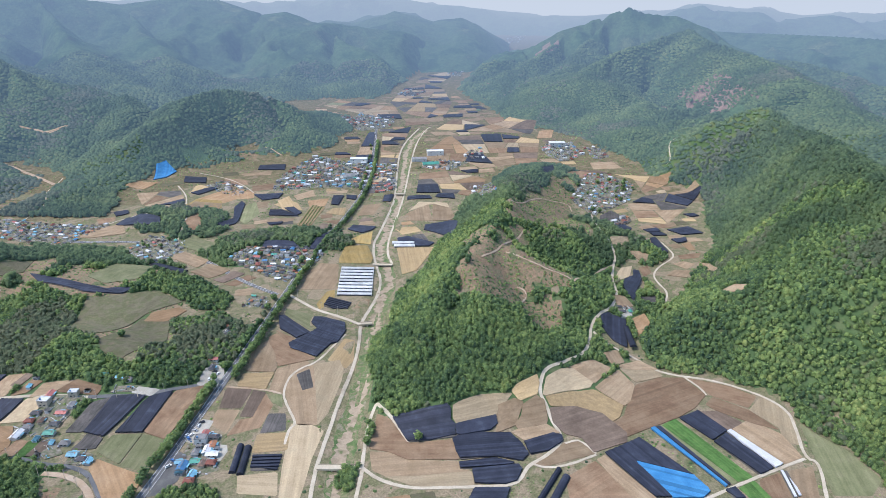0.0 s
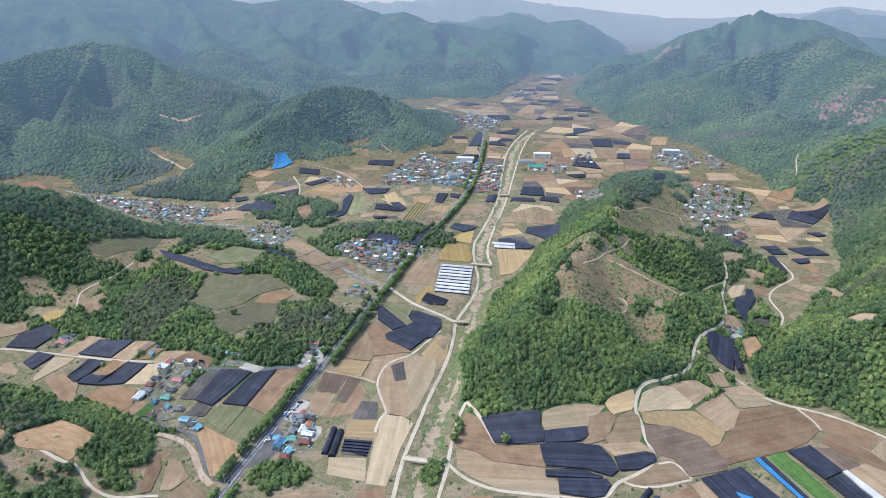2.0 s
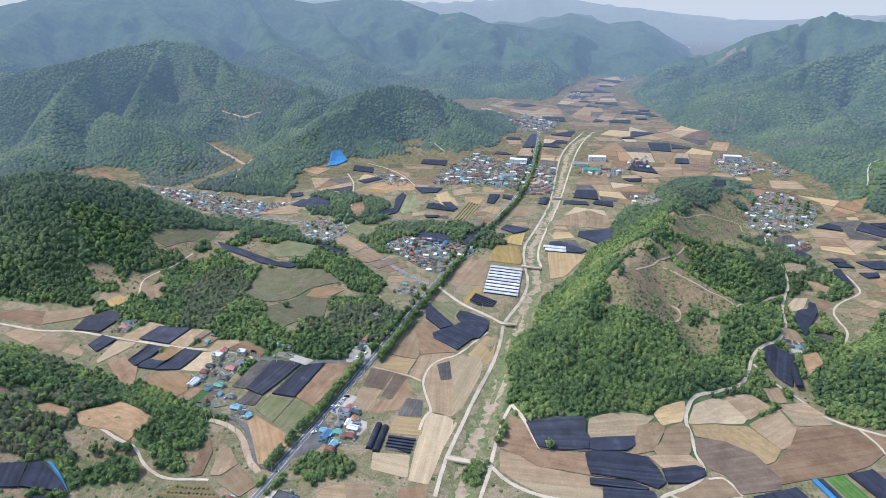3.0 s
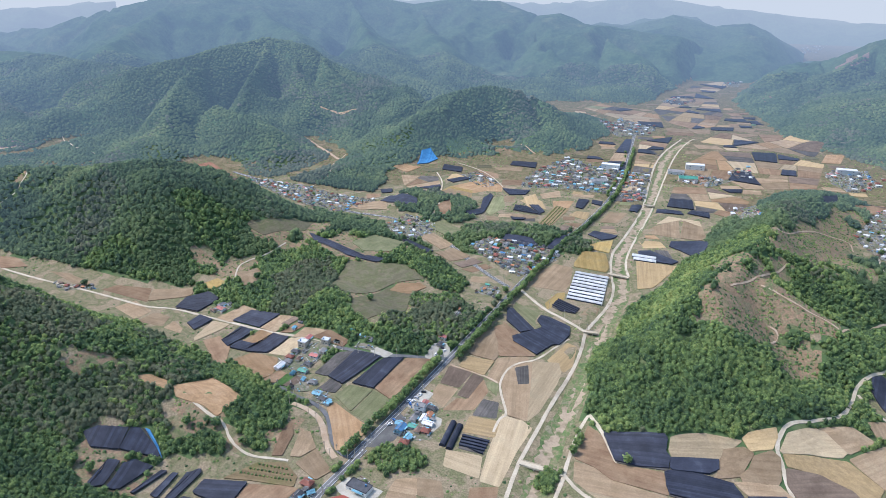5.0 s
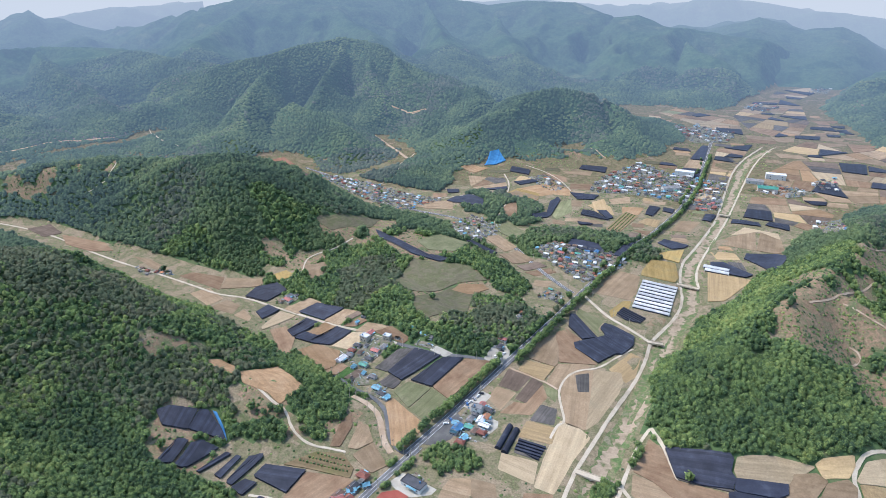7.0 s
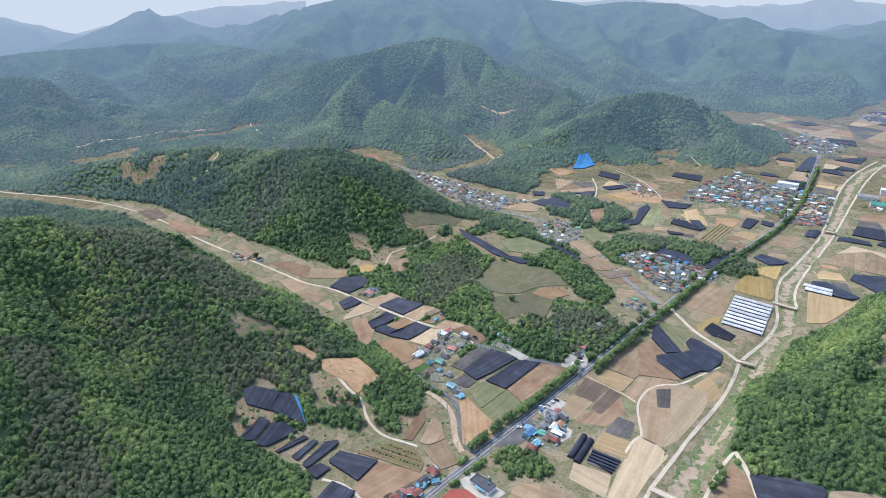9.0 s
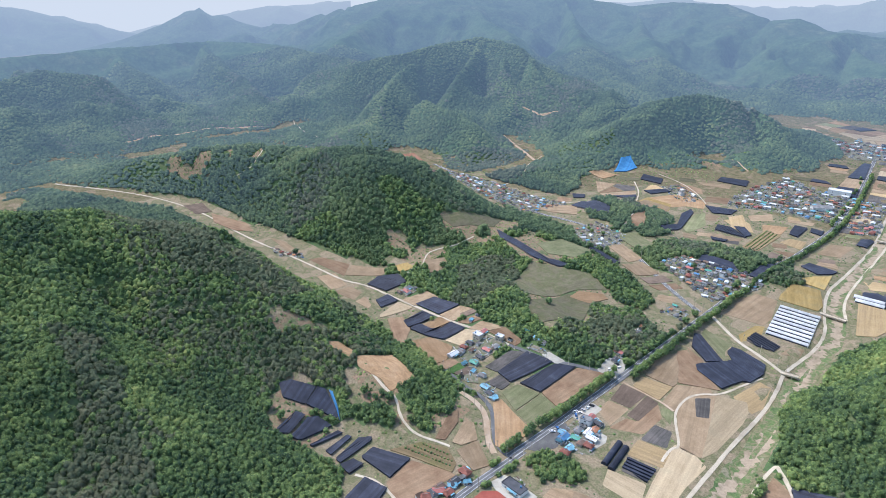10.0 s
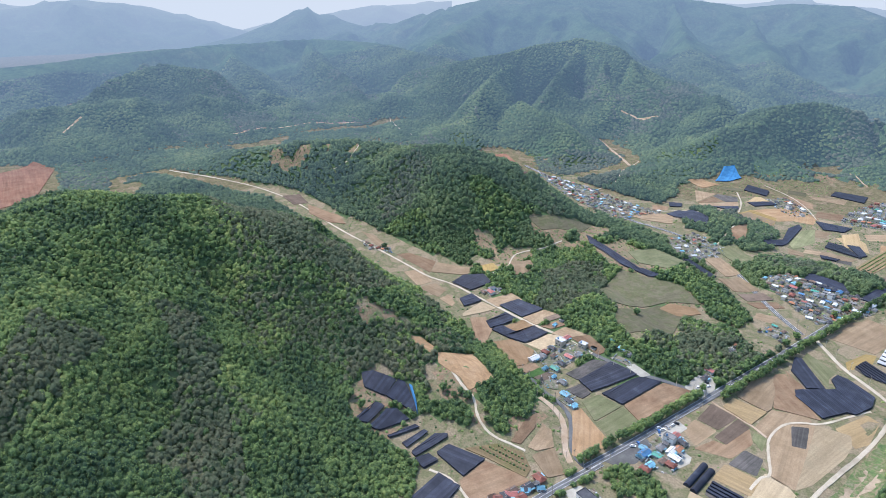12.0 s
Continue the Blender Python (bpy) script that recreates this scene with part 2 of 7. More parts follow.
SAND = surface("river_sand", [(0.34, (0.11, 0.13, 0.06)), (0.40, (0.25, 0.195, 0.13)), (0.52, (0.34, 0.265, 0.185)), (0.60, (0.28, 0.22, 0.15)), (0.66, (0.12, 0.135, 0.06))], 13, 1.5, relief=0.6)
BARK = surface("bark", [(0.3, (0.07, 0.05, 0.035)), (0.7, (0.13, 0.10, 0.07))], 1.0, 0.2)
FAR_HAZE_LOOKS = {}


def far_haze_look(material, x, y):
    """The same surface as part of the backdrop, a kilometre off and more, with haze emission painted in."""
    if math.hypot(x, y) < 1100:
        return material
    if material not in FAR_HAZE_LOOKS:
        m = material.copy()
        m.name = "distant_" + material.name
        FAR_HAZE_LOOKS[material] = paint_haze(m, m.node_tree.nodes["Principled BSDF"].outputs[0], 1150.0)
    return FAR_HAZE_LOOKS[material]


# ---- shape of the land ----
def lattice(ix, iy, seed):
    """A steady pseudo-random number from 0 to 1 for each whole-numbered place."""
    n = (ix.astype(np.int64) * 374761393 + iy.astype(np.int64) * 668265263 + seed * 2246822519) & 0x7FFFFFFF
    n = ((n ^ (n >> 13)) * 1274126177) & 0x7FFFFFFF
    return ((n ^ (n >> 16)) & 0xFFFFF) / 0xFFFFF


def value_noise(x, y, size, seed):
    x, y = np.asarray(x, float) / size, np.asarray(y, float) / size
    ix, iy = np.floor(x), np.floor(y)
    fx, fy = x - ix, y - iy
    fx, fy = fx * fx * (3 - 2 * fx), fy * fy * (3 - 2 * fy)
    a, b = lattice(ix, iy, seed), lattice(ix + 1, iy, seed)
    c, d = lattice(ix, iy + 1, seed), lattice(ix + 1, iy + 1, seed)
    return (a * (1 - fx) + b * fx) * (1 - fy) + (c * (1 - fx) + d * fx) * fy


def rough(x, y, size, seed, octaves=4):
    total, weight = 0.0, 0.0
    for k in range(octaves):
        total = total + value_noise(x, y, size / 2 ** k, seed + 7 * k) * 0.5 ** k
        weight += 0.5 ** k
    return total / weight


def gullies(x, y, size, seed):
    """0 in a gully, 1 on a spur."""
    return np.abs(2 * rough(x, y, size, seed, 3) - 1)


def along(line, x, y):
    """Distance to a line of (x, y, value), and the value at the nearest place, segment by segment."""
    for (ax, ay, av), (bx, by, bv) in zip(line, line[1:]):
        dx, dy = bx - ax, by - ay
        t = np.clip(((x - ax) * dx + (y - ay) * dy) / max(dx * dx + dy * dy, 1e-6), 0, 1)
        yield np.hypot(x - ax - t * dx, y - ay - t * dy), av + t * (bv - av)


def hump(d, width):
    u = np.clip(d / width, 0, 1)
    return 0.35 * (0.5 + 0.5 * np.cos(np.pi * u)) + 0.65 * (1 - u) ** 1.2


RIDGES, VALLEYS, KNOLLS = [], [], []


def ridge(width, *crest):
    """A crest line of (x, y, height) whose flanks reach that far to each side."""
    RIDGES.append((width, crest))


def valley(*line):
    """A flat floor along (x, y, half width)."""
    VALLEYS.append(line)


def knoll(width, *crest):
    KNOLLS.append((width, crest))


ridge(160, (458, 949, 132), (361, 761, 85), (310, 682, 40))
ridge(170, (446, 758, 135), (332, 560, 75), (265, 505, 20))
ridge(180, (422, 579, 120), (343, 442, 75), (300, 393, 25))
ridge(170, (-482, 646, 16), (-544, 624, 50), (-593, 589, 76), (-642, 574, 86), (-687, 542, 84), (-711, 470, 66), (-760, 411, 35))
ridge(160, (-602, 544, 84), (-743, 542, 76), (-843, 518, 70), (-907, 464, 72), (-992, 415, 55), (-1037, 372, 22))
ridge(150, (-882, 460, 70), (-896, 415, 30))
ridge(270, (-572, -68, 100), (-592, 14, 112), (-625, 67, 118), (-626, 113, 122), (-594, 162, 116), (-565, 212, 100), (-527, 260, 75), (-473, 301, 48), (-416, 325, 26), (-370, 341, 6))
ridge(150, (-590, 160, 116), (-442, 113, 72), (-356, 126, 34), (-308, 144, 8))
ridge(150, (-596, 37, 112), (-443, 29, 85), (-360, 24, 50), (-332, 22, 30))
ridge(140, (-561, 221, 98), (-446, 194, 52), (-386, 214, 18))
ridge(270, (-1483, 272, 60), (-1509, 341, 105), (-1621, 495, 118), (-1506, 571, 110), (-1390, 606, 40))
ridge(420, (-2237, -4, 60), (-2071, 365, 95), (-2138, 610, 105), (-2100, 863, 110), (-2008, 1124, 120), (-1828, 1209, 118), (-1438, 1176, 110), (-1149, 1118, 110))
ridge(330, (-1314, 1037, 90), (-1162, 1066, 120), (-1075, 1192, 155), (-1025, 1340, 170), (-915, 1347, 155), (-808, 1325, 110), (-718, 1352, 60))
ridge(180, (-1067, 1182, 150), (-1089, 1035, 80), (-1127, 923, 30))
ridge(160, (-1020, 1333, 168), (-913, 1083, 85), (-838, 916, 30))
ridge(150, (-962, 1345, 160), (-796, 1160, 70), (-679, 1000, 28))
ridge(150, (-913, 992, 70), (-757, 935, 55), (-655, 890, 8))
ridge(240, (-553, 951, 15), (-523, 1073, 55), (-490, 1187, 92), (-452, 1277, 100), (-370, 1293, 90), (-300, 1300, 68), (-235, 1290, 38), (-195, 1270, 8))
ridge(120, (-485, 1173, 90), (-500, 1025, 30))
ridge(150, (-1063, 1108, 125), (-983, 959, 85), (-923, 871, 40))
ridge(140, (-858, 1322, 140), (-759, 1227, 85), (-674, 1125, 40))
ridge(130, (-663, 1285, 85), (-612, 1162, 45), (-566, 1061, 15))
ridge(140, (-1971, 1102, 118), (-1510, 922, 70), (-1280, 839, 35))
ridge(130, (-2065, 848, 108), (-1700, 752, 65))
ridge(120, (-1744, 492, 110), (-1553, 402, 60), (-1432, 371, 20))
ridge(330, (399, 1100, 30), (419, 1028, 80), (441, 986, 112), (460, 945, 132), (462, 881, 132), (454, 801, 132), (442, 681, 128), (432, 594, 120), (435, 486, 115), (482, 441, 100))
ridge(420, (81, 2048, 13), (153, 2074, 50), (245, 2106, 76), (319, 2136, 116), (394, 2164, 151), (484, 2167, 178), (547, 2172, 200), (606, 2167, 221), (664, 2139, 202), (731, 2096, 194), (783, 2035, 163), (839, 1947, 128), (871, 1856, 95))
ridge(380, (636, 1769, 181), (663, 1566, 153), (684, 1402, 133), (688, 1219, 116), (672, 1054, 90), (664, 939, 79), (644, 765, 83))
ridge(300, (636, 1769, 181), (541, 1738, 152), (459, 1699, 128), (359, 1621, 87), (271, 1536, 46))
ridge(220, (663, 1566, 153), (574, 1451, 103), (480, 1315, 42))
ridge(260, (394, 2164, 151), (276, 1930, 75), (177, 1741, 19))
ridge(260, (547, 2172, 200), (437, 2003, 120), (355, 1816, 61))
ridge(500, (971, 2519, 124), (1095, 2413, 122), (1203, 2305, 126), (1298, 2137, 132), (1358, 2039, 133), (1477, 1892, 130))
ridge(350, (871, 1856, 95), (961, 1754, 96), (1002, 1614, 85), (1017, 1485, 77), (1068, 1323, 69))
ridge(600, (1103, 3322, 129), (1167, 3321, 168), (1260, 3319, 184), (1359, 3280, 159), (1523, 3218, 157), (1593, 3184, 128), (1681, 3150, 135), (1784, 3104, 150), (1866, 3055, 121), (1978, 3008, 143), (2191, 2857, 166))
ridge(800, (-2314, 1747, 146), (-2223, 1783, 177), (-2143, 1802, 194), (-2054, 1828, 213), (-1955, 1862, 233), (-1862, 1927, 248), (-1773, 1983, 260), (-1663, 2076, 255), (-1539, 2194, 242), (-1392, 2290, 250), (-1238, 2377, 229), (-1167, 2435, 214), (-996, 2488, 231), (-845, 2522, 226), (-742, 2492, 184), (-680, 2468, 178), (-577, 2474, 190), (-463, 2477, 160), (-301, 2462, 133), (-132, 2436, 120), (-23, 2400, 93), (62, 2379, 76), (129, 2376, 59))
ridge(360, (-1862, 1927, 248), (-1727, 1593, 164), (-1609, 1349, 130))
ridge(360, (-1663, 2076, 255), (-1386, 1836, 166), (-1128, 1652, 122), (-1006, 1553, 97))
ridge(330, (-1392, 2290, 250), (-1107, 1959, 149), (-955, 1757, 100), (-796, 1558, 48))
ridge(330, (-1167, 2435, 214), (-920, 2053, 130), (-785, 1839, 84), (-698, 1638, 36))
ridge(260, (-845, 2522, 226), (-833, 2198, 124), (-812, 2045, 67))
ridge(260, (-577, 2474, 190), (-607, 2219, 130), (-588, 2068, 75), (-526, 1930, 25))
ridge(300, (-463, 2477, 160), (-337, 2225, 112), (-247, 2106, 84), (-168, 2033, 32), (-126, 2001, -3))
ridge(300, (-301, 2462, 133), (-113, 2247, 77))
valley((-114, 256, 150), (-188, 348, 135), (-118, 420, 110), (-122, 539, 100), (-129, 726, 120), (-108, 931, 180), (-15, 1219, 175), (-35, 1563, 140), (-56, 1859, 85), (12, 2283, 70), (117, 2676, 60), (261, 3193, 70), (441, 3824, 110))
valley((-50, 331, 40), (-1, 348, 50), (88, 366, 90), (160, 363, 95), (191, 322, 110))
valley((134, 461, 20), (160, 529, 20), (205, 615, 40), (257, 728, 60), (268, 905, 100), (211, 1059, 110), (128, 1220, 140))
valley((-180, 426, 100), (-247, 394, 80), (-327, 400, 60), (-414, 412, 42), (-534, 401, 26), (-686, 405, 14), (-855, 410, 14), (-966, 368, 12), (-1090, 322, 6))
valley((-206, 231, 60), (-220, 279, 45), (-252, 341, 40))
valley((-239, 627, 55), (-350, 711, 55), (-518, 768, 50), (-655, 801, 35), (-813, 826, 30))
valley((-308, 852, 100), (-401, 969, 70))
valley((-643, 816, 20), (-621, 961, 8), (-745, 1082, 6))
valley((-1182, 865, 16), (-1173, 652, 3))
valley((-1607, 264, 14), (-1888, 361, 10))
knoll(58, (-21, 403, 12), (-14, 438, 36), (5, 502, 55), (25, 562, 62))
knoll(88, (25, 562, 62), (78, 716, 61), (119, 882, 40), (168, 1010, 14))
knoll(95, (60, 655, 60), (113, 671, 44), (169, 733, 24))
knoll(90, (22, 532, 58), (36, 457, 46), (53, 442, 34), (83, 456, 20))
knoll(80, (-2, 461, 44), (7, 421, 26), (21, 415, 14))
knoll(90, (66, 581, 54), (110, 567, 36), (145, 570, 16))
knoll(85, (-411, 480, 16), (-324, 460, 22), (-253, 432, 18), (-224, 475, 12))
knoll(120, (-474, 599, 14), (-372, 574, 16), (-326, 571, 12))
knoll(70, (-365, 272, 26), (-299, 294, 17), (-270, 302, 8))
knoll(90, (-233, 701, 10), (-170, 725, 8))
knoll(80, (-368, 798, 12), (-338, 784, 12))
RIVER = [(-65, 271, 0), (-68, 321, 0), (-68, 331, 0), (-69, 369, 0), (-65, 413, 0), (-63, 461, 0), (-66, 508, 0), (-63, 557, 0), (-57, 615, 0), (-67, 659, 0), (-77, 708, 0), (-74, 755, 0), (-67, 829, 0), (-64, 904, 0), (-68, 1058, 0), (-69, 1219, 0), (-57, 1291, 0), (-39, 1360, 0)]


def land(x, y):
    """Height of the ground: crests with spurs, cut by the flat valley floors, and the low knolls on them."""
    x, y = np.asarray(x, float), np.asarray(y, float)
    reach = np.clip(np.hypot(x, y) / 900, 0.35, 1.6)
    wx = x + reach * 46 * (rough(x, y, 210, 3, 3) - 0.5)
    wy = y + reach * 46 * (rough(x, y, 210, 11, 3) - 0.5)
    h, steep = np.zeros_like(x), np.ones_like(x)
    for width, line in RIDGES:
        for d, z in along(line, wx, wy):
            f = hump(d, width)
            steep = np.where(z * f > h, 1 - f, steep)
            h = np.maximum(h, z * f)
    rise = np.interp(np.hypot(x, y), (700, 1000), (0.24, 0.06)) + np.interp(np.hypot(x, y), (700, 1000), (0.0, 0.13)) * np.clip(1 - h / 90, 0, 1)
    spur = rise - gullies(wx, wy, 330, 5)
    fine = rise - gullies(wx, wy, 130, 15)
    flank = np.clip(steep * 2.2, 0, 1)
    h = h + flank * np.clip(reach, 0.75, 1.25) * (np.minimum(h, 120) * 1.35 * spur + np.minimum(h, 60) * np.interp(np.hypot(x, y), (900, 1300), (0.5, 1.0)) * fine)
    free = np.full_like(x, 1e9)
    for line in VALLEYS:
        for d, w in along(line, x, y):
            free = np.minimum(free, d - w)
    free = free + 14 * (rough(x, y, 60, 31, 2) - 0.5)
    cut = np.clip(free / 120, 0, 1)
    h = np.minimum(h, 1.0 * np.maximum(free, 0)) * (1 - (1 - cut) ** 2)
    for width, line in KNOLLS:
        for d, z in along(line, wx, wy):
            h = np.maximum(h, z * hump(d, width) * (0.85 + 0.3 * rough(x, y, 50, 41, 2)))
    h = np.maximum(h - 1.0, 0)
    bank = np.full_like(x, 1e9)
    for d, w in along(RIVER, x, y):
        bank = np.minimum(bank, d)
    return h - 2.4 * np.clip((12.5 - bank) / 4.5, 0, 1)

# ---- the ground, one sheet to the horizon ----
def steps(*stretches):
    """Places along an axis, from (start, end, step) stretches."""
    out = []
    for a, b, s in stretches:
        out += list(np.arange(a, b, s))
    return np.array(out + [stretches[-1][1]], float)


def sheet(name, xs, ys, z, material_of, materials):
    X, Y = np.meshgrid(xs, ys)
    Z = z
    nx, ny = len(xs), len(ys)
    me = bpy.data.meshes.new(name)
    me.vertices.add(nx * ny)
    me.vertices.foreach_set("co", np.stack([X, Y, Z], -1).astype(np.float32).ravel())
    i = (np.arange(ny - 1)[:, None] * nx + np.arange(nx - 1)[None]).ravel()
    faces = np.stack([i, i + 1, i + nx + 1, i + nx], -1).astype(np.int32)
    me.loops.add(faces.size)
    me.loops.foreach_set("vertex_index", faces.ravel())
    me.polygons.add(len(faces))
    me.polygons.foreach_set("loop_start", np.arange(0, faces.size, 4, dtype=np.int32))
    for m in materials:
        me.materials.append(m)
    cx, cy = X.ravel()[faces].mean(1), Y.ravel()[faces].mean(1)
    me.polygons.foreach_set("material_index", material_of(cx, cy, Z.ravel()[faces].mean(1)).astype(np.int32))
    me.polygons.foreach_set("use_smooth", np.ones(len(faces), dtype=bool))
    me.update(calc_edges=True)
    return new(name, me)


def wooded(x, y, h):
    """1 where trees stand: on the hills, save clearings; in groves on the flat."""
    w = (h + 6 * (rough(x, y, 45, 61, 3) - 0.5) > 2.4).astype(float)
    thicket = rough(x, y, 34, 71, 3) > 0.62
    for line in CLEARINGS:
        w[inside(line, x + 34 * (value_noise(x, y, 24, 5) - 0.5), y + 34 * (value_noise(x, y, 24, 9) - 0.5)) & ~thicket] = 0
    for line in GROVES:
        w[inside(line, x + 8 * (value_noise(x, y, 15, 5) - 0.5), y + 8 * (value_noise(x, y, 15, 9) - 0.5))] = 1
    for share, line in SLOPES:
        bushy = rough(x, y, 30, 73, 2) > share
        w[inside(line, x + 16 * (value_noise(x, y, 18, 5) - 0.5), y + 16 * (value_noise(x, y, 18, 9) - 0.5)) & ~bushy] = 0
    return w


def inside(line, x, y):
    """Which places lie in a polygon of plan corners."""
    hit = np.zeros(np.shape(x), bool)
    for (ax, ay), (bx, by) in zip(line, line[1:] + line[:1]):
        if ay != by:
            hit ^= ((ay > y) != (by > y)) & (x < (bx - ax) * (y - ay) / (by - ay) + ax)
    return hit


CLEARINGS, GROVES, CUTS, SLOPES, PINES = [], [], [], [], []
CLEARINGS.append([(11, 667), (43, 672), (77, 672), (92, 655), (69, 615), (60, 578), (112, 561), (128, 558), (123, 545), (91, 548), (79, 542), (106, 517), (103, 501), (84, 496), (74, 517), (53, 496), (33, 498), (11, 514)])
CLEARINGS.append([(79, 544), (109, 538), (111, 517), (97, 481), (80, 485)])
CLEARINGS.append([(80, 733), (202, 1016), (213, 905), (167, 815), (93, 695)])
CLEARINGS.append([(548, 1512), (537, 1352), (571, 1293), (573, 1180), (527, 1237), (521, 1310)])
CLEARINGS.append([(-342, 507), (-354, 561), (-295, 576), (-240, 585), (-237, 552), (-236, 466), (-263, 430), (-296, 459)])
CLEARINGS.append([(-498, 561), (-479, 603), (-447, 663), (-315, 577), (-406, 568), (-468, 539)])
CLEARINGS.append([(-389, 622), (-313, 632), (-314, 587), (-351, 588)])
CLEARINGS.append([(-333, 276), (-289, 282), (-270, 266), (-233, 270), (-257, 244), (-308, 258)])
CLEARINGS.append([(-359, 218), (-356, 232), (-341, 246), (-303, 239), (-276, 245), (-241, 250), (-207, 253), (-219, 209), (-248, 174), (-266, 203), (-292, 201), (-320, 189)])
CLEARINGS.append([(-412, 248), (-409, 270), (-404, 287), (-392, 281), (-395, 254)])
CLEARINGS.append([(-374, 280), (-352, 299), (-288, 302), (-291, 275), (-331, 274), (-358, 273)])
CLEARINGS.append([(-523, 498), (-476, 508), (-456, 532), (-420, 468), (-484, 470)])
CLEARINGS.append([(-1279, 72), (-1287, 157), (-1230, 179), (-1073, 122), (-1048, 46)])
CLEARINGS.append([(-262, 288), (-248, 307), (-215, 288), (-227, 269), (-240, 266)])
CLEARINGS.append([(262, 389), (257, 349), (283, 312), (274, 298), (240, 298), (248, 340)])
CLEARINGS.append([(-437, 593), (-367, 584), (-312, 577), (-309, 562), (-359, 557), (-426, 575)])
CLEARINGS.append([(-859, 842), (-834, 878), (-694, 818), (-545, 609)])
GROVES.append([(-1248, 182), (-1273, 322), (-1221, 477), (-972, 444), (-878, 442), (-959, 404), (-1031, 377), (-1115, 330), (-1116, 239), (-688, 94)])
GROVES.append([(-1006, 430), (-1221, 626), (-1182, 771), (-957, 781), (-733, 535), (-852, 469), (-886, 426)])
GROVES.append([(-43, 390), (-41, 433), (-40, 523), (-29, 604), (20, 678), (83, 797), (150, 1015), (153, 941), (84, 743), (58, 630), (20, 654), (24, 514), (61, 499), (85, 544), (124, 552), (163, 723), (202, 830), (197, 686), (191, 647), (168, 565), (165, 544), (140, 519), (133, 506), (121, 456), (100, 442), (80, 425), (52, 399), (7, 385), (-35, 380)])
GROVES.append([(172, 477), (189, 444), (222, 438), (254, 415), (266, 396), (255, 349), (268, 327), (292, 307), (352, 357), (345, 448), (312, 517), (282, 511), (271, 497), (235, 511), (215, 508), (187, 494)])
GROVES.append([(-201, 521), (-181, 514), (-173, 539), (-162, 523), (-171, 480), (-176, 455), (-192, 476)])
GROVES.append([(-182, 294), (-178, 307), (-153, 316), (-140, 305), (-161, 281)])
GROVES.append([(240, 742), (255, 717), (267, 682), (233, 647), (223, 660), (220, 697)])
GROVES.append([(-195, 250), (-197, 275), (-188, 292), (-183, 281), (-187, 257)])
GROVES.append([(158, 629), (178, 631), (166, 565), (147, 528), (134, 544)])
GROVES.append([(-371, 289), (-353, 353), (-264, 329), (-252, 293), (-274, 276), (-295, 284)])
GROVES.append([(220, 623), (225, 564), (205, 536), (197, 549)])
GROVES.append([(-72, 329), (-59, 329), (-58, 313), (-70, 314)])
GROVES.append([(-54, 377), (-50, 384), (-49, 360), (-53, 351)])
GROVES.append([(-547, 753), (-445, 706), (-383, 701), (-358, 658), (-410, 629)])
GROVES.append([(-313, 595), (-273, 619), (-217, 579), (-213, 550), (-240, 548)])
GROVES.append([(-350, 195), (-326, 192), (-304, 196), (-282, 202), (-262, 203), (-250, 188), (-243, 172), (-262, 140), (-300, 140), (-345, 160)])
GROVES.append([(-700, 818), (-655, 815), (-643, 840), (-636, 900), (-634, 960), (-660, 1010), (-740, 1010), (-770, 900), (-745, 850)])
GROVES.append([(-622, 818), (-560, 812), (-500, 806), (-462, 815), (-470, 870), (-520, 960), (-585, 1010), (-606, 960), (-608, 880)])
GROVES.append([(-412, 326), (-410, 355), (-376, 356), (-345, 348), (-337, 327), (-368, 323), (-394, 317)])
SLOPES.append((0.53, [(-454, 1075), (-392, 1196), (-285, 1190), (-175, 1174), (-179, 1057), (-271, 959), (-438, 1047)]))
SLOPES.append((0.68, [(78, 655), (51, 604), (28, 569), (12, 538), (8, 514), (33, 501), (58, 499), (79, 520), (84, 552), (76, 575), (80, 600), (87, 628)]))
SLOPES.append((0.56, [(71, 714), (110, 800), (150, 835), (180, 800), (186, 740), (170, 690), (141, 650), (112, 660), (78, 646)]))
SLOPES.append((0.62, [(84, 552), (117, 545), (135, 563), (124, 585), (95, 590), (84, 600), (78, 575)]))
SLOPES.append((0.60, [(80, 545), (120, 540), (118, 517), (100, 495), (84, 490), (72, 500)]))
SLOPES.append((0.38, [(-975, 425), (-960, 455), (-900, 500), (-800, 535), (-745, 535), (-785, 510), (-822, 490), (-872, 460), (-924, 437)]))
PINES.append([(-460, 115), (-425, 140), (-342, 122), (-301, 102), (-305, 62), (-345, 62), (-393, 95)])
PINES.append([(-547, 242), (-499, 292), (-440, 330), (-411, 288), (-457, 243), (-506, 226)])
PINES.append([(-360, 405), (-386, 457), (-404, 525), (-364, 553), (-326, 500), (-337, 435), (-342, 416)])
PINES.append([(381, 1013), (410, 1005), (440, 985), (462, 945), (440, 915), (405, 930), (390, 975)])
PINES.append([(-450, 8), (-480, 44), (-450, 60), (-404, 38), (-402, -3)])
CUTS.append([(545, 1532), (580, 1510), (602, 1485), (618, 1404), (622, 1335), (618, 1249), (585, 1261), (550, 1308), (555, 1367), (552, 1487)])
CUTS.append([(441, 1366), (510, 1486), (518, 1471), (455, 1350)])
CUTS.append([(302, 2143), (328, 2139), (355, 2044), (318, 1990), (300, 2084)])
CUTS.append([(112, 1819), (127, 1930), (147, 1905), (142, 1790)])
CUTS.append([(-1285, 510), (-1290, 545), (-1249, 570), (-1230, 552), (-1255, 510)])
CUTS.append([(-1295, 690), (-1265, 768), (-1217, 830), (-1200, 795), (-1255, 700)])


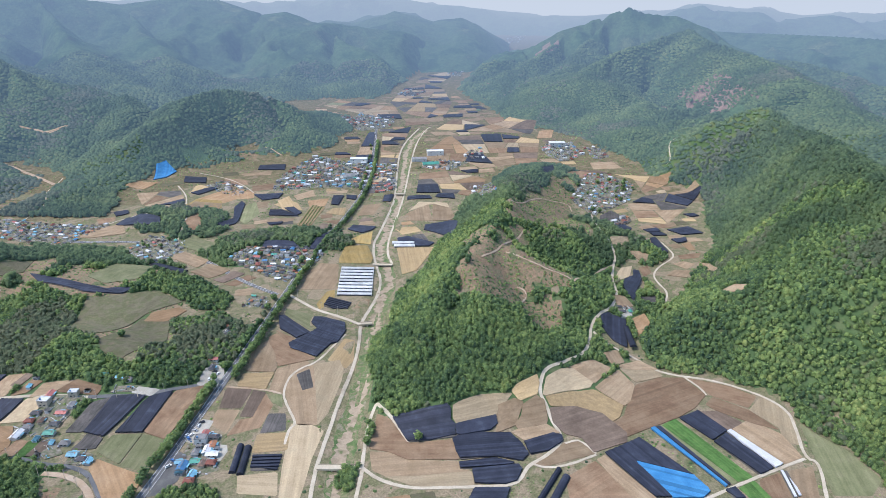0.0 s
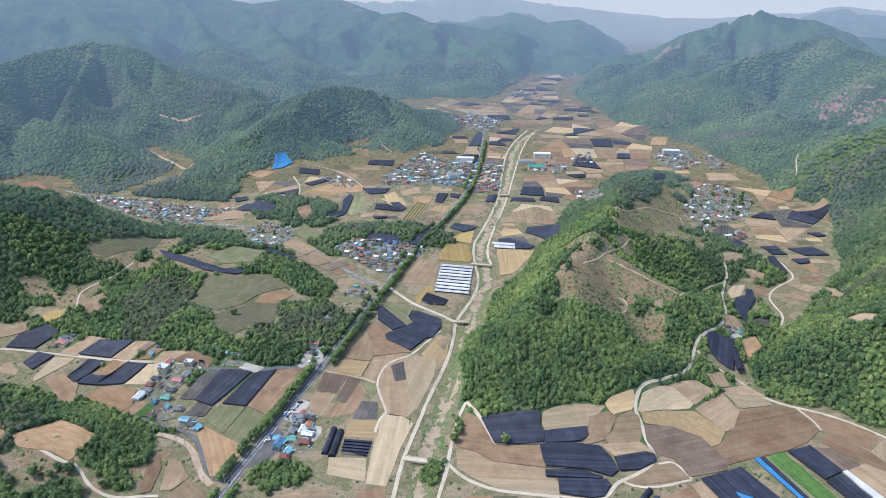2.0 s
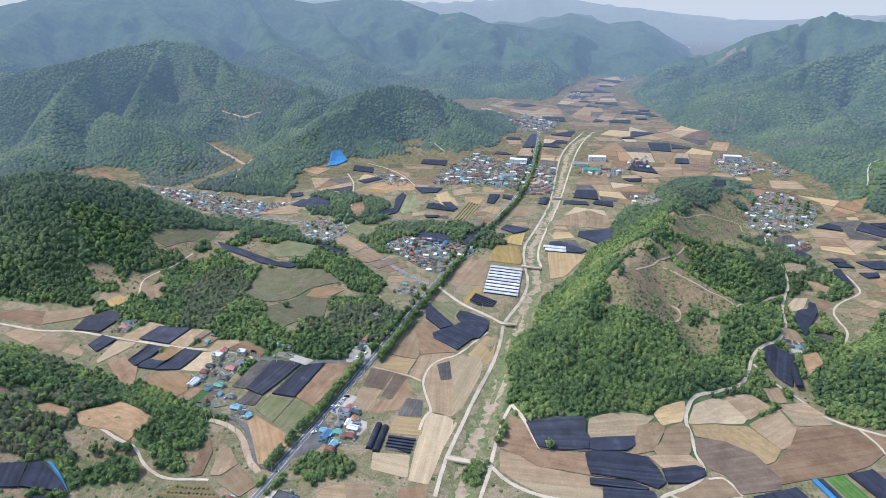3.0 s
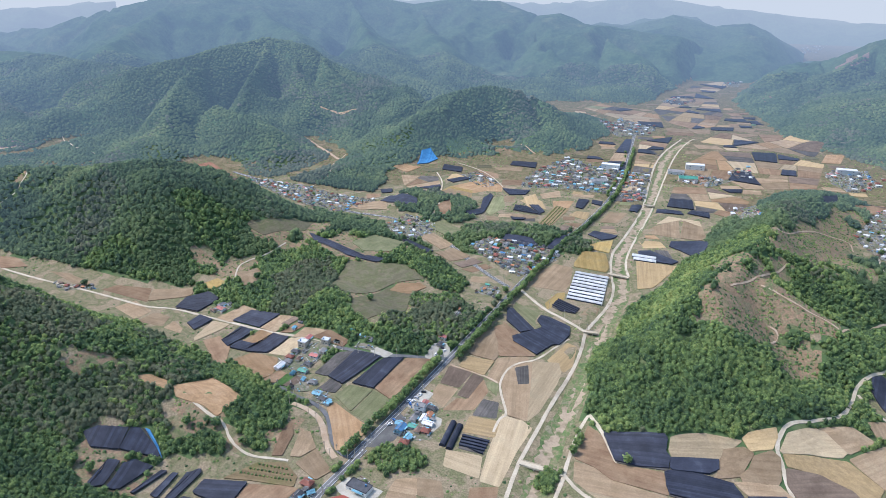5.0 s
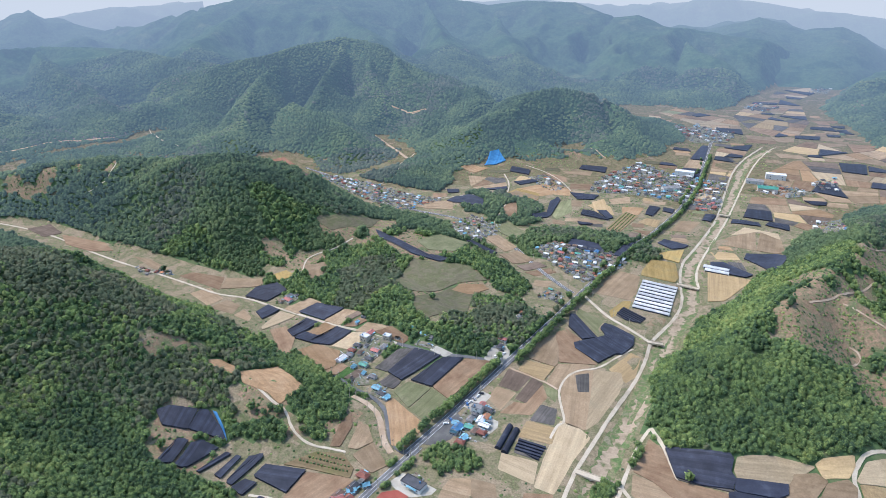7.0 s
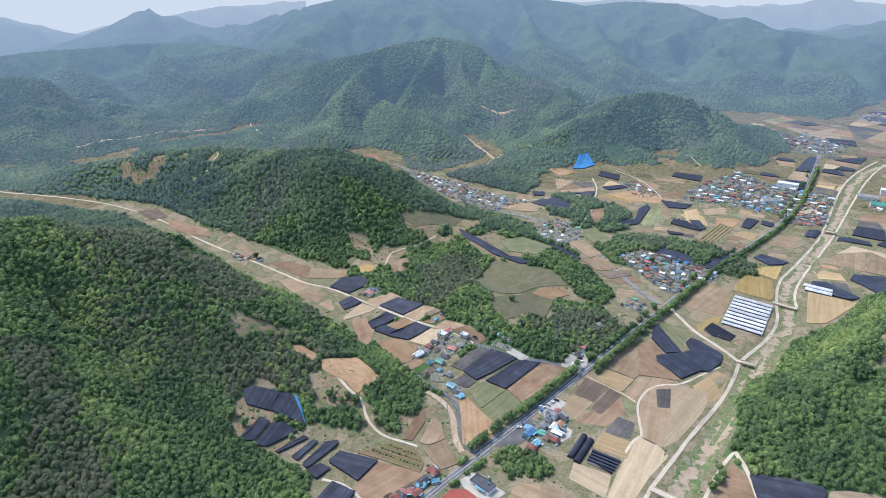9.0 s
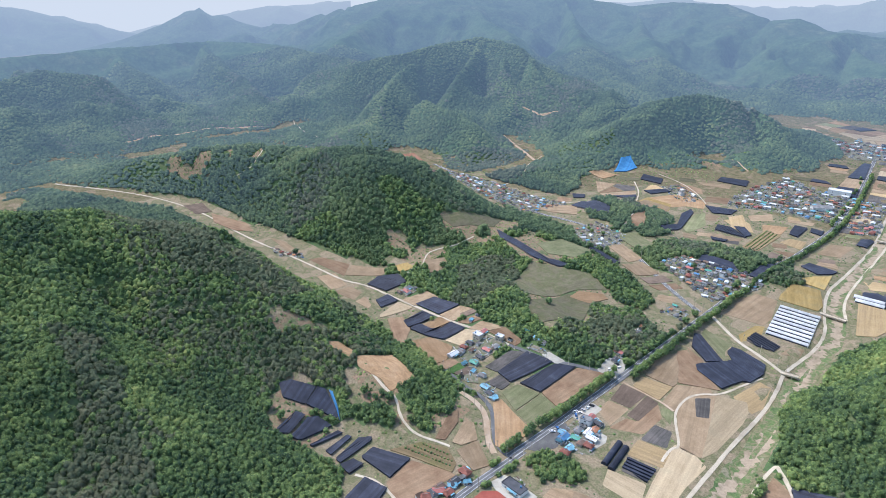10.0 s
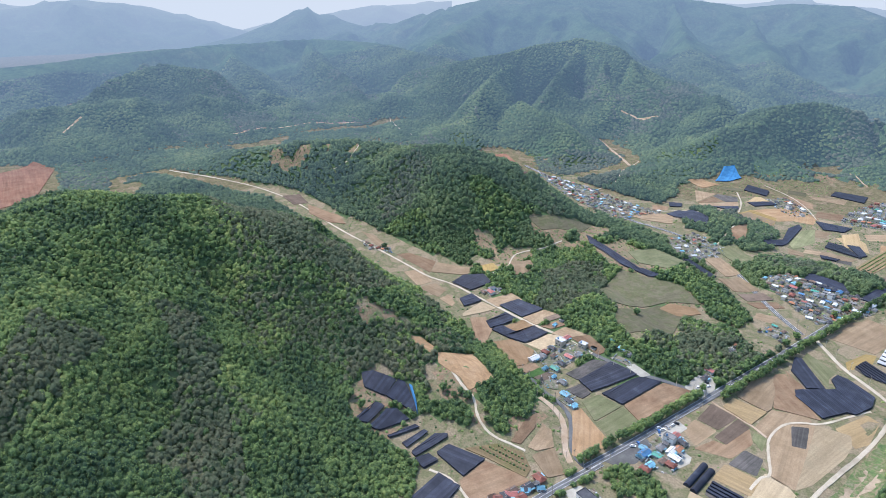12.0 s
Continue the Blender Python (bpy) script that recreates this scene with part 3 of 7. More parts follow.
XS = steps((-5000, -3000, 40), (-3000, -1400, 14), (-1400, 700, 8), (700, 1500, 13), (1500, 3000, 30), (3000, 5000, 60))
YS = steps((-5000, -300, 150), (-300, 60, 16), (60, 1300, 8), (1300, 2800, 12), (2800, 5000, 35))


def cover(x, y, h):
    bare, cut = np.zeros(len(x), bool), np.zeros(len(x), bool)
    for line in CLEARINGS:
        bare |= inside(line, x, y)
    for _, line in SLOPES:
        bare |= inside(line, x, y)
    for line in CUTS:
        cut |= inside(line, x + 30 * (value_noise(x, y, 28, 5) - 0.5), y + 30 * (value_noise(x, y, 28, 9) - 0.5))
    d = np.hypot(x, y) + 300 * (rough(x, y, 90, 97, 3) - 0.5)
    near = np.where((wooded(x, y, h) > 0.5) & (h > 1.2), 1, np.where(bare & (h > 3), 3, 0))
    far = np.where(cut, 5, np.where(h > 6, 4, 2))
    return np.where((d > 1150) | ((d > 1000) & (near == 0)), far, np.where(cut, 5, near))


HEIGHTS = land(*np.meshgrid(XS, YS))
# the far hills, plain and cuts of this sheet carry painted haze
ground = sheet("ground", XS, YS, HEIGHTS, cover, [MEADOW, FOREST_FLOOR, HAZED_LAND["plain"], SCRUB, HAZED_LAND["hills"], HAZED_LAND["cut"]])
tagged(ground, "valley floor and wooded hills with dry grass", "ground", kind="structure")




def lie(x, y):
    """Height of the ground sheet at many places."""
    x, y = np.asarray(x, float), np.asarray(y, float)
    i = np.clip(np.searchsorted(XS, x) - 1, 0, len(XS) - 2)
    j = np.clip(np.searchsorted(YS, y) - 1, 0, len(YS) - 2)
    fx, fy = (x - XS[i]) / (XS[i + 1] - XS[i]), (y - YS[j]) / (YS[j + 1] - YS[j])
    low = HEIGHTS[j, i] * (1 - fx) + HEIGHTS[j, i + 1] * fx
    return low * (1 - fy) + (HEIGHTS[j + 1, i] * (1 - fx) + HEIGHTS[j + 1, i + 1] * fx) * fy


# ---- far ranges and the hazy sky behind them ----
def distant_range(depth, *crest):
    """A far mountain chain: crest of (x, y, height), spurs down its front and back, feet below the plain."""
    pts = np.array(dense_crest(crest, 28.0))
    n, m = len(pts), 31
    out = pts[:, :2] / np.hypot(pts[:, 0], pts[:, 1])[:, None]
    end = np.minimum(np.arange(n), np.arange(n)[::-1]) / (0.12 * n)
    near = 0.3 + 0.7 * np.sqrt(np.clip(end, 0, 1))
    verts = []
    for k in range(m):
        u = (k - 24) / 24 if k <= 24 else (k - 24) / 6
        x, y = pts[:, 0] + out[:, 0] * u * depth * near, pts[:, 1] + out[:, 1] * u * depth * near
        spur = 0.75 - gullies(x, y, 520, 55) * 1.5 - gullies(x, y, 200, 57) * 0.8
        z = pts[:, 2] * (hump(np.full(n, abs(u)), 1.0) + 1.1 * spur * min(1, 2.5 * abs(u)) * (1 - abs(u)))
        z = z + 0.10 * pts[:, 2] * (rough(x, y, 140, 59, 4) - 0.5) - 12 * abs(u) - 18 * (1 - np.clip(end, 0, 1)) * abs(u)
        verts += [tuple(v) for v in np.stack([x, y, z], -1)]
    faces = [(k * n + i, k * n + i + 1, (k + 1) * n + i + 1, (k + 1) * n + i) for k in range(m - 1) for i in range(n - 1)]
    me = bpy.data.meshes.new("backdrop")
    me.from_pydata(verts, [], faces)
    # the range's blue-grey is haze emission painted into this material
    me.materials.append(HAZED_LAND["hills"])
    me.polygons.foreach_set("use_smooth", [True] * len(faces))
    tagged(new("backdrop", me), "wooded mountain range in the distance with painted blue-grey haze", "mountains", kind="structure")


def dense_crest(line, step):
    out = []
    for a, b in zip(line, line[1:]):
        k = max(1, math.ceil(math.dist(a[:2], b[:2]) / step))
        out += [tuple(p + (q - p) * i / k for p, q in zip(a, b)) for i in range(k)]
    return out + [line[-1]]


distant_range(900, (-1000, 2882, 40), (-759, 2954, 79), (-522, 3005, 121), (-404, 3023, 114), (-291, 3036, 135), (-222, 3042, 159), (-125, 3047, 148), (-45, 3050, 123), (81, 3049, 131), (147, 3046, 111), (215, 3042, 73), (303, 3035, 27))
distant_range(700, (-3021, 1056, 18), (-2939, 1267, 68), (-2873, 1408, 120), (-2825, 1503, 172), (-2794, 1560, 182), (-2770, 1603, 142), (-2723, 1681, 136), (-2637, 1812, 95), (-2510, 1985, 77), (-2315, 2209, 65))
distant_range(500, (-2798, 3265, 234), (-2546, 3465, 204), (-2126, 3738, 198), (-1881, 3867, 180), (-1603, 3990, 207), (-1219, 4124, 150), (-924, 4200, 171), (-581, 4261, 199), (-301, 4289, 186), (-16, 4300, 146), (271, 4291, 120), (592, 4259, 82), (935, 4197, 92), (1381, 4072, 131), (1511, 4026, 168), (1700, 3949, 149), (1892, 3861, 135), (2023, 3794, 114), (2153, 3722, 129), (2361, 3594, 130), (2614, 3415, 161), (2863, 3208, 157))
distant_range(500, (-4298, -116, 211), (-4296, 196, 193), (-4265, 548, 179), (-4214, 856, 162), (-4151, 1123, 103), (-4055, 1430, 1), (-3948, 1704, 11), (-3861, 1893, 57), (-3658, 2261, 120), (-3500, 2498, 153), (-3234, 2834, 186))

distant_range(600, (-3900, 44, 79), (-3891, 262, 129), (-3869, 491, 168), (-3848, 635, 191), (-3810, 832, 209), (-3761, 1031, 195), (-3701, 1231, 137), (-3624, 1440, 81), (-3556, 1601, 42))
ring = [(4560 * math.sin(radians(a)), 4560 * math.cos(radians(a))) for a in range(0, 360, 5)]
me = bpy.data.meshes.new("backdrop")
me.from_pydata([(x, y, -40) for x, y in ring] + [(x, y, 330) for x, y in ring], [], [(i, (i + 1) % 72, (i + 1) % 72 + 72, i + 72) for i in range(72)])
me.materials.append(SKY_PALE)
tagged(new("backdrop", me), "pale hazy sky along the horizon", "sky", kind="structure")

# ---- roads, fields and shade nets ----
FIELD_AREAS, ROAD_LINES, HOUSE_AREAS = [], [], []


def height(x, y):
    return float(lie(x, y))


def mesh_object(name, verts, faces, material, parent=None, smooth=False):
    me = bpy.data.meshes.new(name)
    me.from_pydata(verts, [], faces)
    me.materials.append(material)
    if smooth:
        me.polygons.foreach_set("use_smooth", [True] * len(me.polygons))
    ob = new(name, me)
    ob.parent = parent
    return ob


def part(name, bm, material, parent, label=""):
    """Links a bmesh as one mesh object under a thing or a part."""
    me = bpy.data.meshes.new(name)
    bm.to_mesh(me)
    bm.free()
    me.materials.append(material)
    ob = new(name, me)
    ob.parent = parent
    return tagged(ob, label) if label else ob


def dense(line, step, closed=False):
    """The line with more points, none further apart than step."""
    out = []
    pairs = list(zip(line, line[1:] + line[:1])) if closed else list(zip(line, line[1:]))
    for (ax, ay), (bx, by) in pairs:
        k = max(1, math.ceil(math.hypot(bx - ax, by - ay) / step))
        out += [(ax + (bx - ax) * i / k, ay + (by - ay) * i / k) for i in range(k)]
    return out if closed else out + [line[-1]]


def rounded(line, times=2):
    """Corners cut, so that a track bends instead of breaking."""
    for _ in range(times):
        out = [line[0]]
        for a, b in zip(line, line[1:]):
            out += [(a[0] * 0.75 + b[0] * 0.25, a[1] * 0.75 + b[1] * 0.25), (a[0] * 0.25 + b[0] * 0.75, a[1] * 0.25 + b[1] * 0.75)]
        line = out + [line[-1]]
    return line


def ribbon(name, line, width, lift, material, wobble=0.0, step=7.0, parent=None):
    pts = np.array(dense(line, step))
    d = np.gradient(pts, axis=0)
    d /= np.maximum(np.hypot(d[:, 0], d[:, 1]), 1e-6)[:, None]
    side = np.stack([-d[:, 1], d[:, 0]], -1)
    r = np.random.RandomState(len(pts))
    rows = []
    for k in (-0.5, -0.17, 0.17, 0.5):
        q = pts + side * (width * k + wobble * r.uniform(-1, 1, len(pts)) * (abs(k) > 0.4))[:, None]
        z = np.maximum(lie(q[:, 0], q[:, 1]), lie(pts[:, 0], pts[:, 1]) - 0.3) + lift
        rows.append(np.column_stack([q, z]))
    drop = [np.column_stack([rows[0][:, :2], rows[0][:, 2] - 0.5]), *rows, np.column_stack([rows[-1][:, :2], rows[-1][:, 2] - 0.5])]
    n = len(pts)
    verts = [tuple(v) for row in drop for v in row]
    faces = [(a * n + i, a * n + i + 1, (a + 1) * n + i + 1, (a + 1) * n + i) for a in range(5) for i in range(n - 1)]
    return mesh_object(name, verts, [f[::-1] for f in faces], material, parent)


ROAD_KINDS = {
    "track": ("farm_track", CONCRETE, 0.24, "pale concrete farm track along the fields"),
    "earth": ("earth_track", EARTH, 0.22, "bare earth track"),
    "asphalt": ("road", ASPHALT, 0.30, "dark asphalt road with pale edge lines"),
}


def road(kind, width, *line):
    name, material, lift, label = ROAD_KINDS[kind]
    lift += 0.014 * (len(ROAD_LINES) % 6)
    line = rounded(list(line))
    width = width * (0.72 if kind == "asphalt" else 0.62)
    ROAD_LINES.append((width, [(x, y, 0) for x, y in line]))
    ob = tagged(ribbon(name, line, width, lift, material, 0.2 if kind != "asphalt" else 0.0), label, "road", kind="structure")
    if kind == "asphalt" and width > 4:
        for off in (-0.44, 0.0, 0.44):
            pts = np.array(dense(line, 7.0))
            d = np.gradient(pts, axis=0)
            d /= np.maximum(np.hypot(d[:, 0], d[:, 1]), 1e-6)[:, None]
            q = pts + np.stack([-d[:, 1], d[:, 0]], -1) * off * width
            ribbon("lane_line", [tuple(p) for p in q], 0.17, lift + 0.03, PAINT, parent=ob)


def longest(corners):
    a, b = max(zip(corners, corners[1:] + corners[:1]), key=lambda e: math.hypot(e[1][0] - e[0][0], e[1][1] - e[0][1]))
    return math.atan2(b[1] - a[1], b[0] - a[0])


def shrunk(corners, by):
    """The polygon drawn in by about that many metres."""
    area = sum(a[0] * b[1] - b[0] * a[1] for a, b in zip(corners, corners[1:] + corners[:1]))
    s = 1 if area > 0 else -1
    out = []
    for p, q, r in zip(corners[-1:] + corners[:-1], corners, corners[1:] + corners[:1]):
        a, b = Vector((q[0] - p[0], q[1] - p[1])).normalized(), Vector((r[0] - q[0], r[1] - q[1])).normalized()
        n = Vector((-a.y - b.y, a.x + b.x)) * s
        k = by / max(0.5, n.length / 2) if n.length else 0
        n = n.normalized() * min(k, 2 * by)
        out.append((q[0] + n.x, q[1] + n.y))
    return out


def eased(corners):
    """The polygon with its corners slightly blunted."""
    out = []
    for a, b in zip(corners, corners[1:] + corners[:1]):
        k = min(0.06, 1.2 / max(math.dist(a, b), 0.1))
        out += [(a[0] + (b[0] - a[0]) * k, a[1] + (b[1] - a[1]) * k), (b[0] + (a[0] - b[0]) * k, b[1] + (a[1] - b[1]) * k)]
    return out


def slab(name, corners, lift, material, turn, parent=None):
    """A field's surface with low banks round it, lying on the land."""
    edge = dense(eased(corners), 11.0, closed=True)
    bm = bmesh.new()
    top = [bm.verts.new((x, y, 0)) for x, y in edge]
    face = bm.faces.new(top)
    bmesh.ops.triangulate(bm, faces=[face])
    sloped = max(height(x, y) for x, y in edge) > 0.4
    if sloped:
        for _ in range(4):
            long = [e for e in bm.edges if e.calc_length() > 8]
            if long:
                bmesh.ops.subdivide_edges(bm, edges=long, cuts=1)
                bmesh.ops.triangulate(bm, faces=bm.faces[:])
    co = np.array([v.co[:2] for v in bm.verts])
    for v, z in zip(bm.verts, lie(co[:, 0], co[:, 1])):
        v.co.z = z + lift + (0.42 if sloped else 0)
    rim = bmesh.ops.extrude_edge_only(bm, edges=[e for e in bm.edges if e.is_boundary])
    for g in rim["geom"]:
        if isinstance(g, bmesh.types.BMVert):
            g.co.z -= 1.3
    bmesh.ops.recalc_face_normals(bm, faces=bm.faces[:])
    cx, cy = sum(p[0] for p in corners) / len(corners), sum(p[1] for p in corners) / len(corners)
    base = pose(cx, cy, 0, 0, 0, math.degrees(turn))
    bmesh.ops.transform(bm, matrix=base.inverted(), verts=bm.verts[:])
    ob = part(name, bm, material, None)
    ob.matrix_basis = base
    ob.parent = parent
    return ob


def cuts_at(q, v):
    return sorted(a[0] + (b[0] - a[0]) * (v - a[1]) / (b[1] - a[1]) for a, b in zip(q, q[1:] + q[:1]) if (a[1] > v) != (b[1] > v))


def spans(corners, turn, pitch, rnd):
    """Strips of one pitch through a polygon, mitred to its edges: four plan corners each."""
    c, s = math.cos(turn), math.sin(turn)
    q = [(x * c + y * s, -x * s + y * c) for x, y in corners]
    v = min(p[1] for p in q) + pitch / 2
    while v < max(p[1] for p in q):
        mid, low, high = cuts_at(q, v), cuts_at(q, v - pitch * 0.49), cuts_at(q, v + pitch * 0.49)
        for k in range(0, len(mid) - 1, 2):
            if mid[k + 1] - mid[k] > 2.0:
                a = low[k:k + 2] if len(low) == len(mid) else mid[k:k + 2]
                b = high[k:k + 2] if len(high) == len(mid) else mid[k:k + 2]
                e0, e1 = rnd.uniform(-0.25, 0.25), rnd.uniform(-0.25, 0.25)
                yield [(u * c - w * s, u * s + w * c) for u, w in ((a[0] + e0, v - pitch / 2), (a[1] + e1, v - pitch / 2), (b[1] + e1, v + pitch / 2), (b[0] + e0, v + pitch / 2))]
        v += pitch


def strip(four, share, low, high):
    """One sloping roof of shade cloth with hanging ends, over the share of its bed: vertices and faces."""
    p0, p1, p2, p3 = (Vector(p) for p in four)
    k = max(1, round((p1 - p0).length / 12))
    verts, faces = [], []
    for i in range(k + 1):
        a, b = p0.lerp(p1, i / k), p3.lerp(p2, i / k)
        b = a.lerp(b, share)
        za, zb = height(a.x, a.y), height(b.x, b.y)
        if share < 1:
            za = zb = max(za, zb)
        sag = 0.05 * ((i * 7) % 3)
        verts += [(a.x, a.y, za + 0.25), (a.x, a.y, za + low - sag), (b.x, b.y, zb + high - sag), (b.x, b.y, zb + high - 0.45)]
    for i in range(k):
        o = 4 * i
        faces += [(o + j, o + j + 1, o + j + 5, o + j + 4) for j in range(3)]
    for o in (0, 4 * k):
        faces.append((o, o + 1, o + 2, o + 3))
    return verts, faces


def shade_field(corners, material, label, rows=False):
    turn = longest(corners)
    far = math.hypot(*corners[0]) > 560
    rnd = random.Random(int(abs(corners[0][0]) * 10))
    material = far_haze_look(material, *corners[0])
    bed = slab("shade_field", corners, 0.14, far_haze_look(FIELD_KINDS["mulch"][0], *corners[0]), turn)
    tagged(bed, label, "shade field", "ginseng shade fields")
    inv = bed.matrix_basis.inverted()
    pitch = 3.2 if rows else (1.8 if not far else 2.6)
    share = 0.55 if rows else 1.0
    verts, faces = [], []
    for four in spans(corners, turn, pitch, rnd):
        v, f = strip(four, share, 1.54, 1.62)
        v = [tuple(inv @ Vector(p)) for p in v]
        if far:
            faces += [tuple(i + len(verts) for i in g) for g in f]
            verts += v
        else:
            mesh_object("shade_strip", v, f, material, bed)
    if verts:
        mesh_object("shade_cloth", verts, faces, material, bed)


def tunnel(name, a, b, width, rise, material, label, category, group, ribs=True):
    """A round plastic tunnel from a to b with end walls, hoops and a door."""
    dx, dy = b[0] - a[0], b[1] - a[1]
    length = math.hypot(dx, dy)
    base = pose(a[0], a[1], max(height(*a), height(*b)) + 0.1, 0, 0, math.degrees(math.atan2(dy, dx)))
    n = 10
    arc = [(-math.cos(math.pi * i / n) * width / 2, math.sin(math.pi * i / n) ** 0.8 * rise) for i in range(n + 1)]
    k = max(2, round(length / 3.0))
    verts, faces = [], []
    for j in range(k + 1):
        f = 1.0 if j % 2 else 0.985
        verts += [(length * j / k, y * f, z * f) for y, z in arc]
    m = n + 1
    faces = [(j * m + i, (j + 1) * m + i, (j + 1) * m + i + 1, j * m + i + 1) for j in range(k) for i in range(n)]
    faces += [tuple(range(m)), tuple(range(k * m, k * m + m))[::-1]]
    body = mesh_object(name, verts, faces, material)
    body.matrix_basis = base
    tagged(body, label, category, group)
    bm = bmesh.new()
    bmesh.ops.create_cube(bm, size=1, matrix=pose(-0.05, 0, 0.95) @ Matrix.Diagonal((0.08, 1.2, 1.9, 1)))
    part("door", bm, CONCRETE, body, "pale sheet door")
    bm = bmesh.new()
    bmesh.ops.create_cube(bm, size=1, matrix=pose(length / 2, 0, rise + 0.05) @ Matrix.Diagonal((length, 0.35, 0.12, 1)))
    part("ridge_strip", bm, material, body)
    if ribs:
        # a dark strip 1.2 m high along the foot of each long side
        for side in (-1, 1):
            bm = bmesh.new()
            bmesh.ops.create_cube(bm, size=1, matrix=pose(length / 2, side * (width / 2 + 0.03), 0.6) @ Matrix.Diagonal((length - 1.2, 0.08, 1.2, 1)))
            part("side_vent", bm, NET_BLACK, body, "dark strip along the foot of the tunnel")
    return body


def field(kind, *corners):
    corners = list(corners)
    FIELD_AREAS.append(corners)
    if kind in ("net", "netrow"):
        shade_field(corners, NET_BLACK, "field roofed with rows of sloping black shade cloth", kind == "netrow")
    elif kind in ("blue", "bluerow", "bluesheet"):
        shade_field(corners, NET_BLUE, "field roofed with rows of bright blue shade cloth")
    elif kind == "whiterow":
        shade_field(corners, FILM_WHITE, "rows of low white film tunnels on bare soil", True)
    elif kind == "white":
        shade_field(corners, FILM_WHITE, "strip of field covered with white film")
    elif kind == "tube":
        a = ((corners[0][0] + corners[3][0]) / 2, (corners[0][1] + corners[3][1]) / 2)
        b = ((corners[1][0] + corners[2][0]) / 2, (corners[1][1] + corners[2][1]) / 2)
        w = 0.5 * (math.dist(corners[1], corners[2]) + math.dist(corners[0], corners[3]))
        tunnel("shade_tunnel", a, b, min(w, 11) * 0.92, 2.6, NET_BLACK, "long round tunnel covered with black shade cloth", "tunnel", "shade tunnels", False)
    else:
        material, label = FIELD_KINDS[kind]
        lift = 0.08 + 0.025 * (len(FIELD_AREAS) % 7)
        ob = slab("field", shrunk(corners, -0.45), lift, far_haze_look(material, *corners[0]), longest(corners))
        tagged(ob, label, "field", kind="structure")
        if kind == "orchard":
            ORCHARDS.append(corners)


ORCHARDS = []


def split(corners, at, turn):
    """Cut a convex polygon in two by a line through at."""
    c, s = math.cos(turn), math.sin(turn)
    one, two = [], []
    for a, b in zip(corners, corners[1:] + corners[:1]):
        da, db = (a[0] - at[0]) * -s + (a[1] - at[1]) * c, (b[0] - at[0]) * -s + (b[1] - at[1]) * c
        (one if da >= 0 else two).append(a)
        if (da >= 0) != (db >= 0):
            t = da / (da - db)
            p = (a[0] + (b[0] - a[0]) * t, a[1] + (b[1] - a[1]) * t)
            one.append(p)
            two.append(p)
    return one, two


def parcels(size, seed, *corners):
    """A stretch of valley cut into irregular plots, some bare, some under shade cloth, some green."""
    rnd = random.Random(seed)
    work, done = [list(corners)], []
    while work:
        p = work.pop()
        xs, ys = [q[0] for q in p], [q[1] for q in p]
        area = abs(sum(a[0] * b[1] - b[0] * a[1] for a, b in zip(p, p[1:] + p[:1]))) / 2
        if area < size * size * rnd.uniform(0.7, 2.0) or len(p) < 3:
            if area > 120:
                done.append(p)
            continue
        turn = longest(p) + math.pi / 2 + rnd.uniform(-0.25, 0.25)
        f = rnd.uniform(0.35, 0.65)
        at = (min(xs) * (1 - f) + max(xs) * f, sum(ys) / len(ys) * 0.7 + 0.3 * (min(ys) * (1 - f) + max(ys) * f))
        one, two = split(p, at, turn)
        if len(one) < 3 or len(two) < 3:
            done.append(p)
            continue
        work += [one, two]
    known = len(FIELD_AREAS)
    for p in done:
        xs, ys = [q[0] for q in p], [q[1] for q in p]
        kind = rnd.choices(("tan", "sandy", "brown", "net", "dark", "orange", "grass", "mulch", "pale", None), (22, 12, 16, 24, 6, 7, 2, 8, 10, 4))[0]
        taken = any(inside(f, np.array([q[0] for q in p + [(sum(xs) / len(xs), sum(ys) / len(ys))]]), np.array([q[1] for q in p + [(sum(xs) / len(xs), sum(ys) / len(ys))]])).any() for f in FIELD_AREAS[:known])
        if kind and not taken:
            field(kind, *shrunk(p, 1.5))


def free_of_fields(x, y, gap):
    """Which places lie on no field, road or house plot."""
    ok = np.ones(len(x), bool)
    for corners in FIELD_AREAS + HOUSE_AREAS:
        xs, ys = [p[0] for p in corners], [p[1] for p in corners]
        near = np.flatnonzero((x > min(xs) - gap) & (x < max(xs) + gap) & (y > min(ys) - gap) & (y < max(ys) + gap))
        if len(near):
            ok[near[inside(shrunk(corners, -gap), x[near], y[near])]] = False
    for width, line in ROAD_LINES:
        xs, ys = [p[0] for p in line], [p[1] for p in line]
        m = width / 2 + gap
        near = np.flatnonzero((x > min(xs) - m) & (x < max(xs) + m) & (y > min(ys) - m) & (y < max(ys) + m))
        if len(near):
            for d, _ in along(line, x[near], y[near]):
                ok[near[d < m]] = False
    return ok


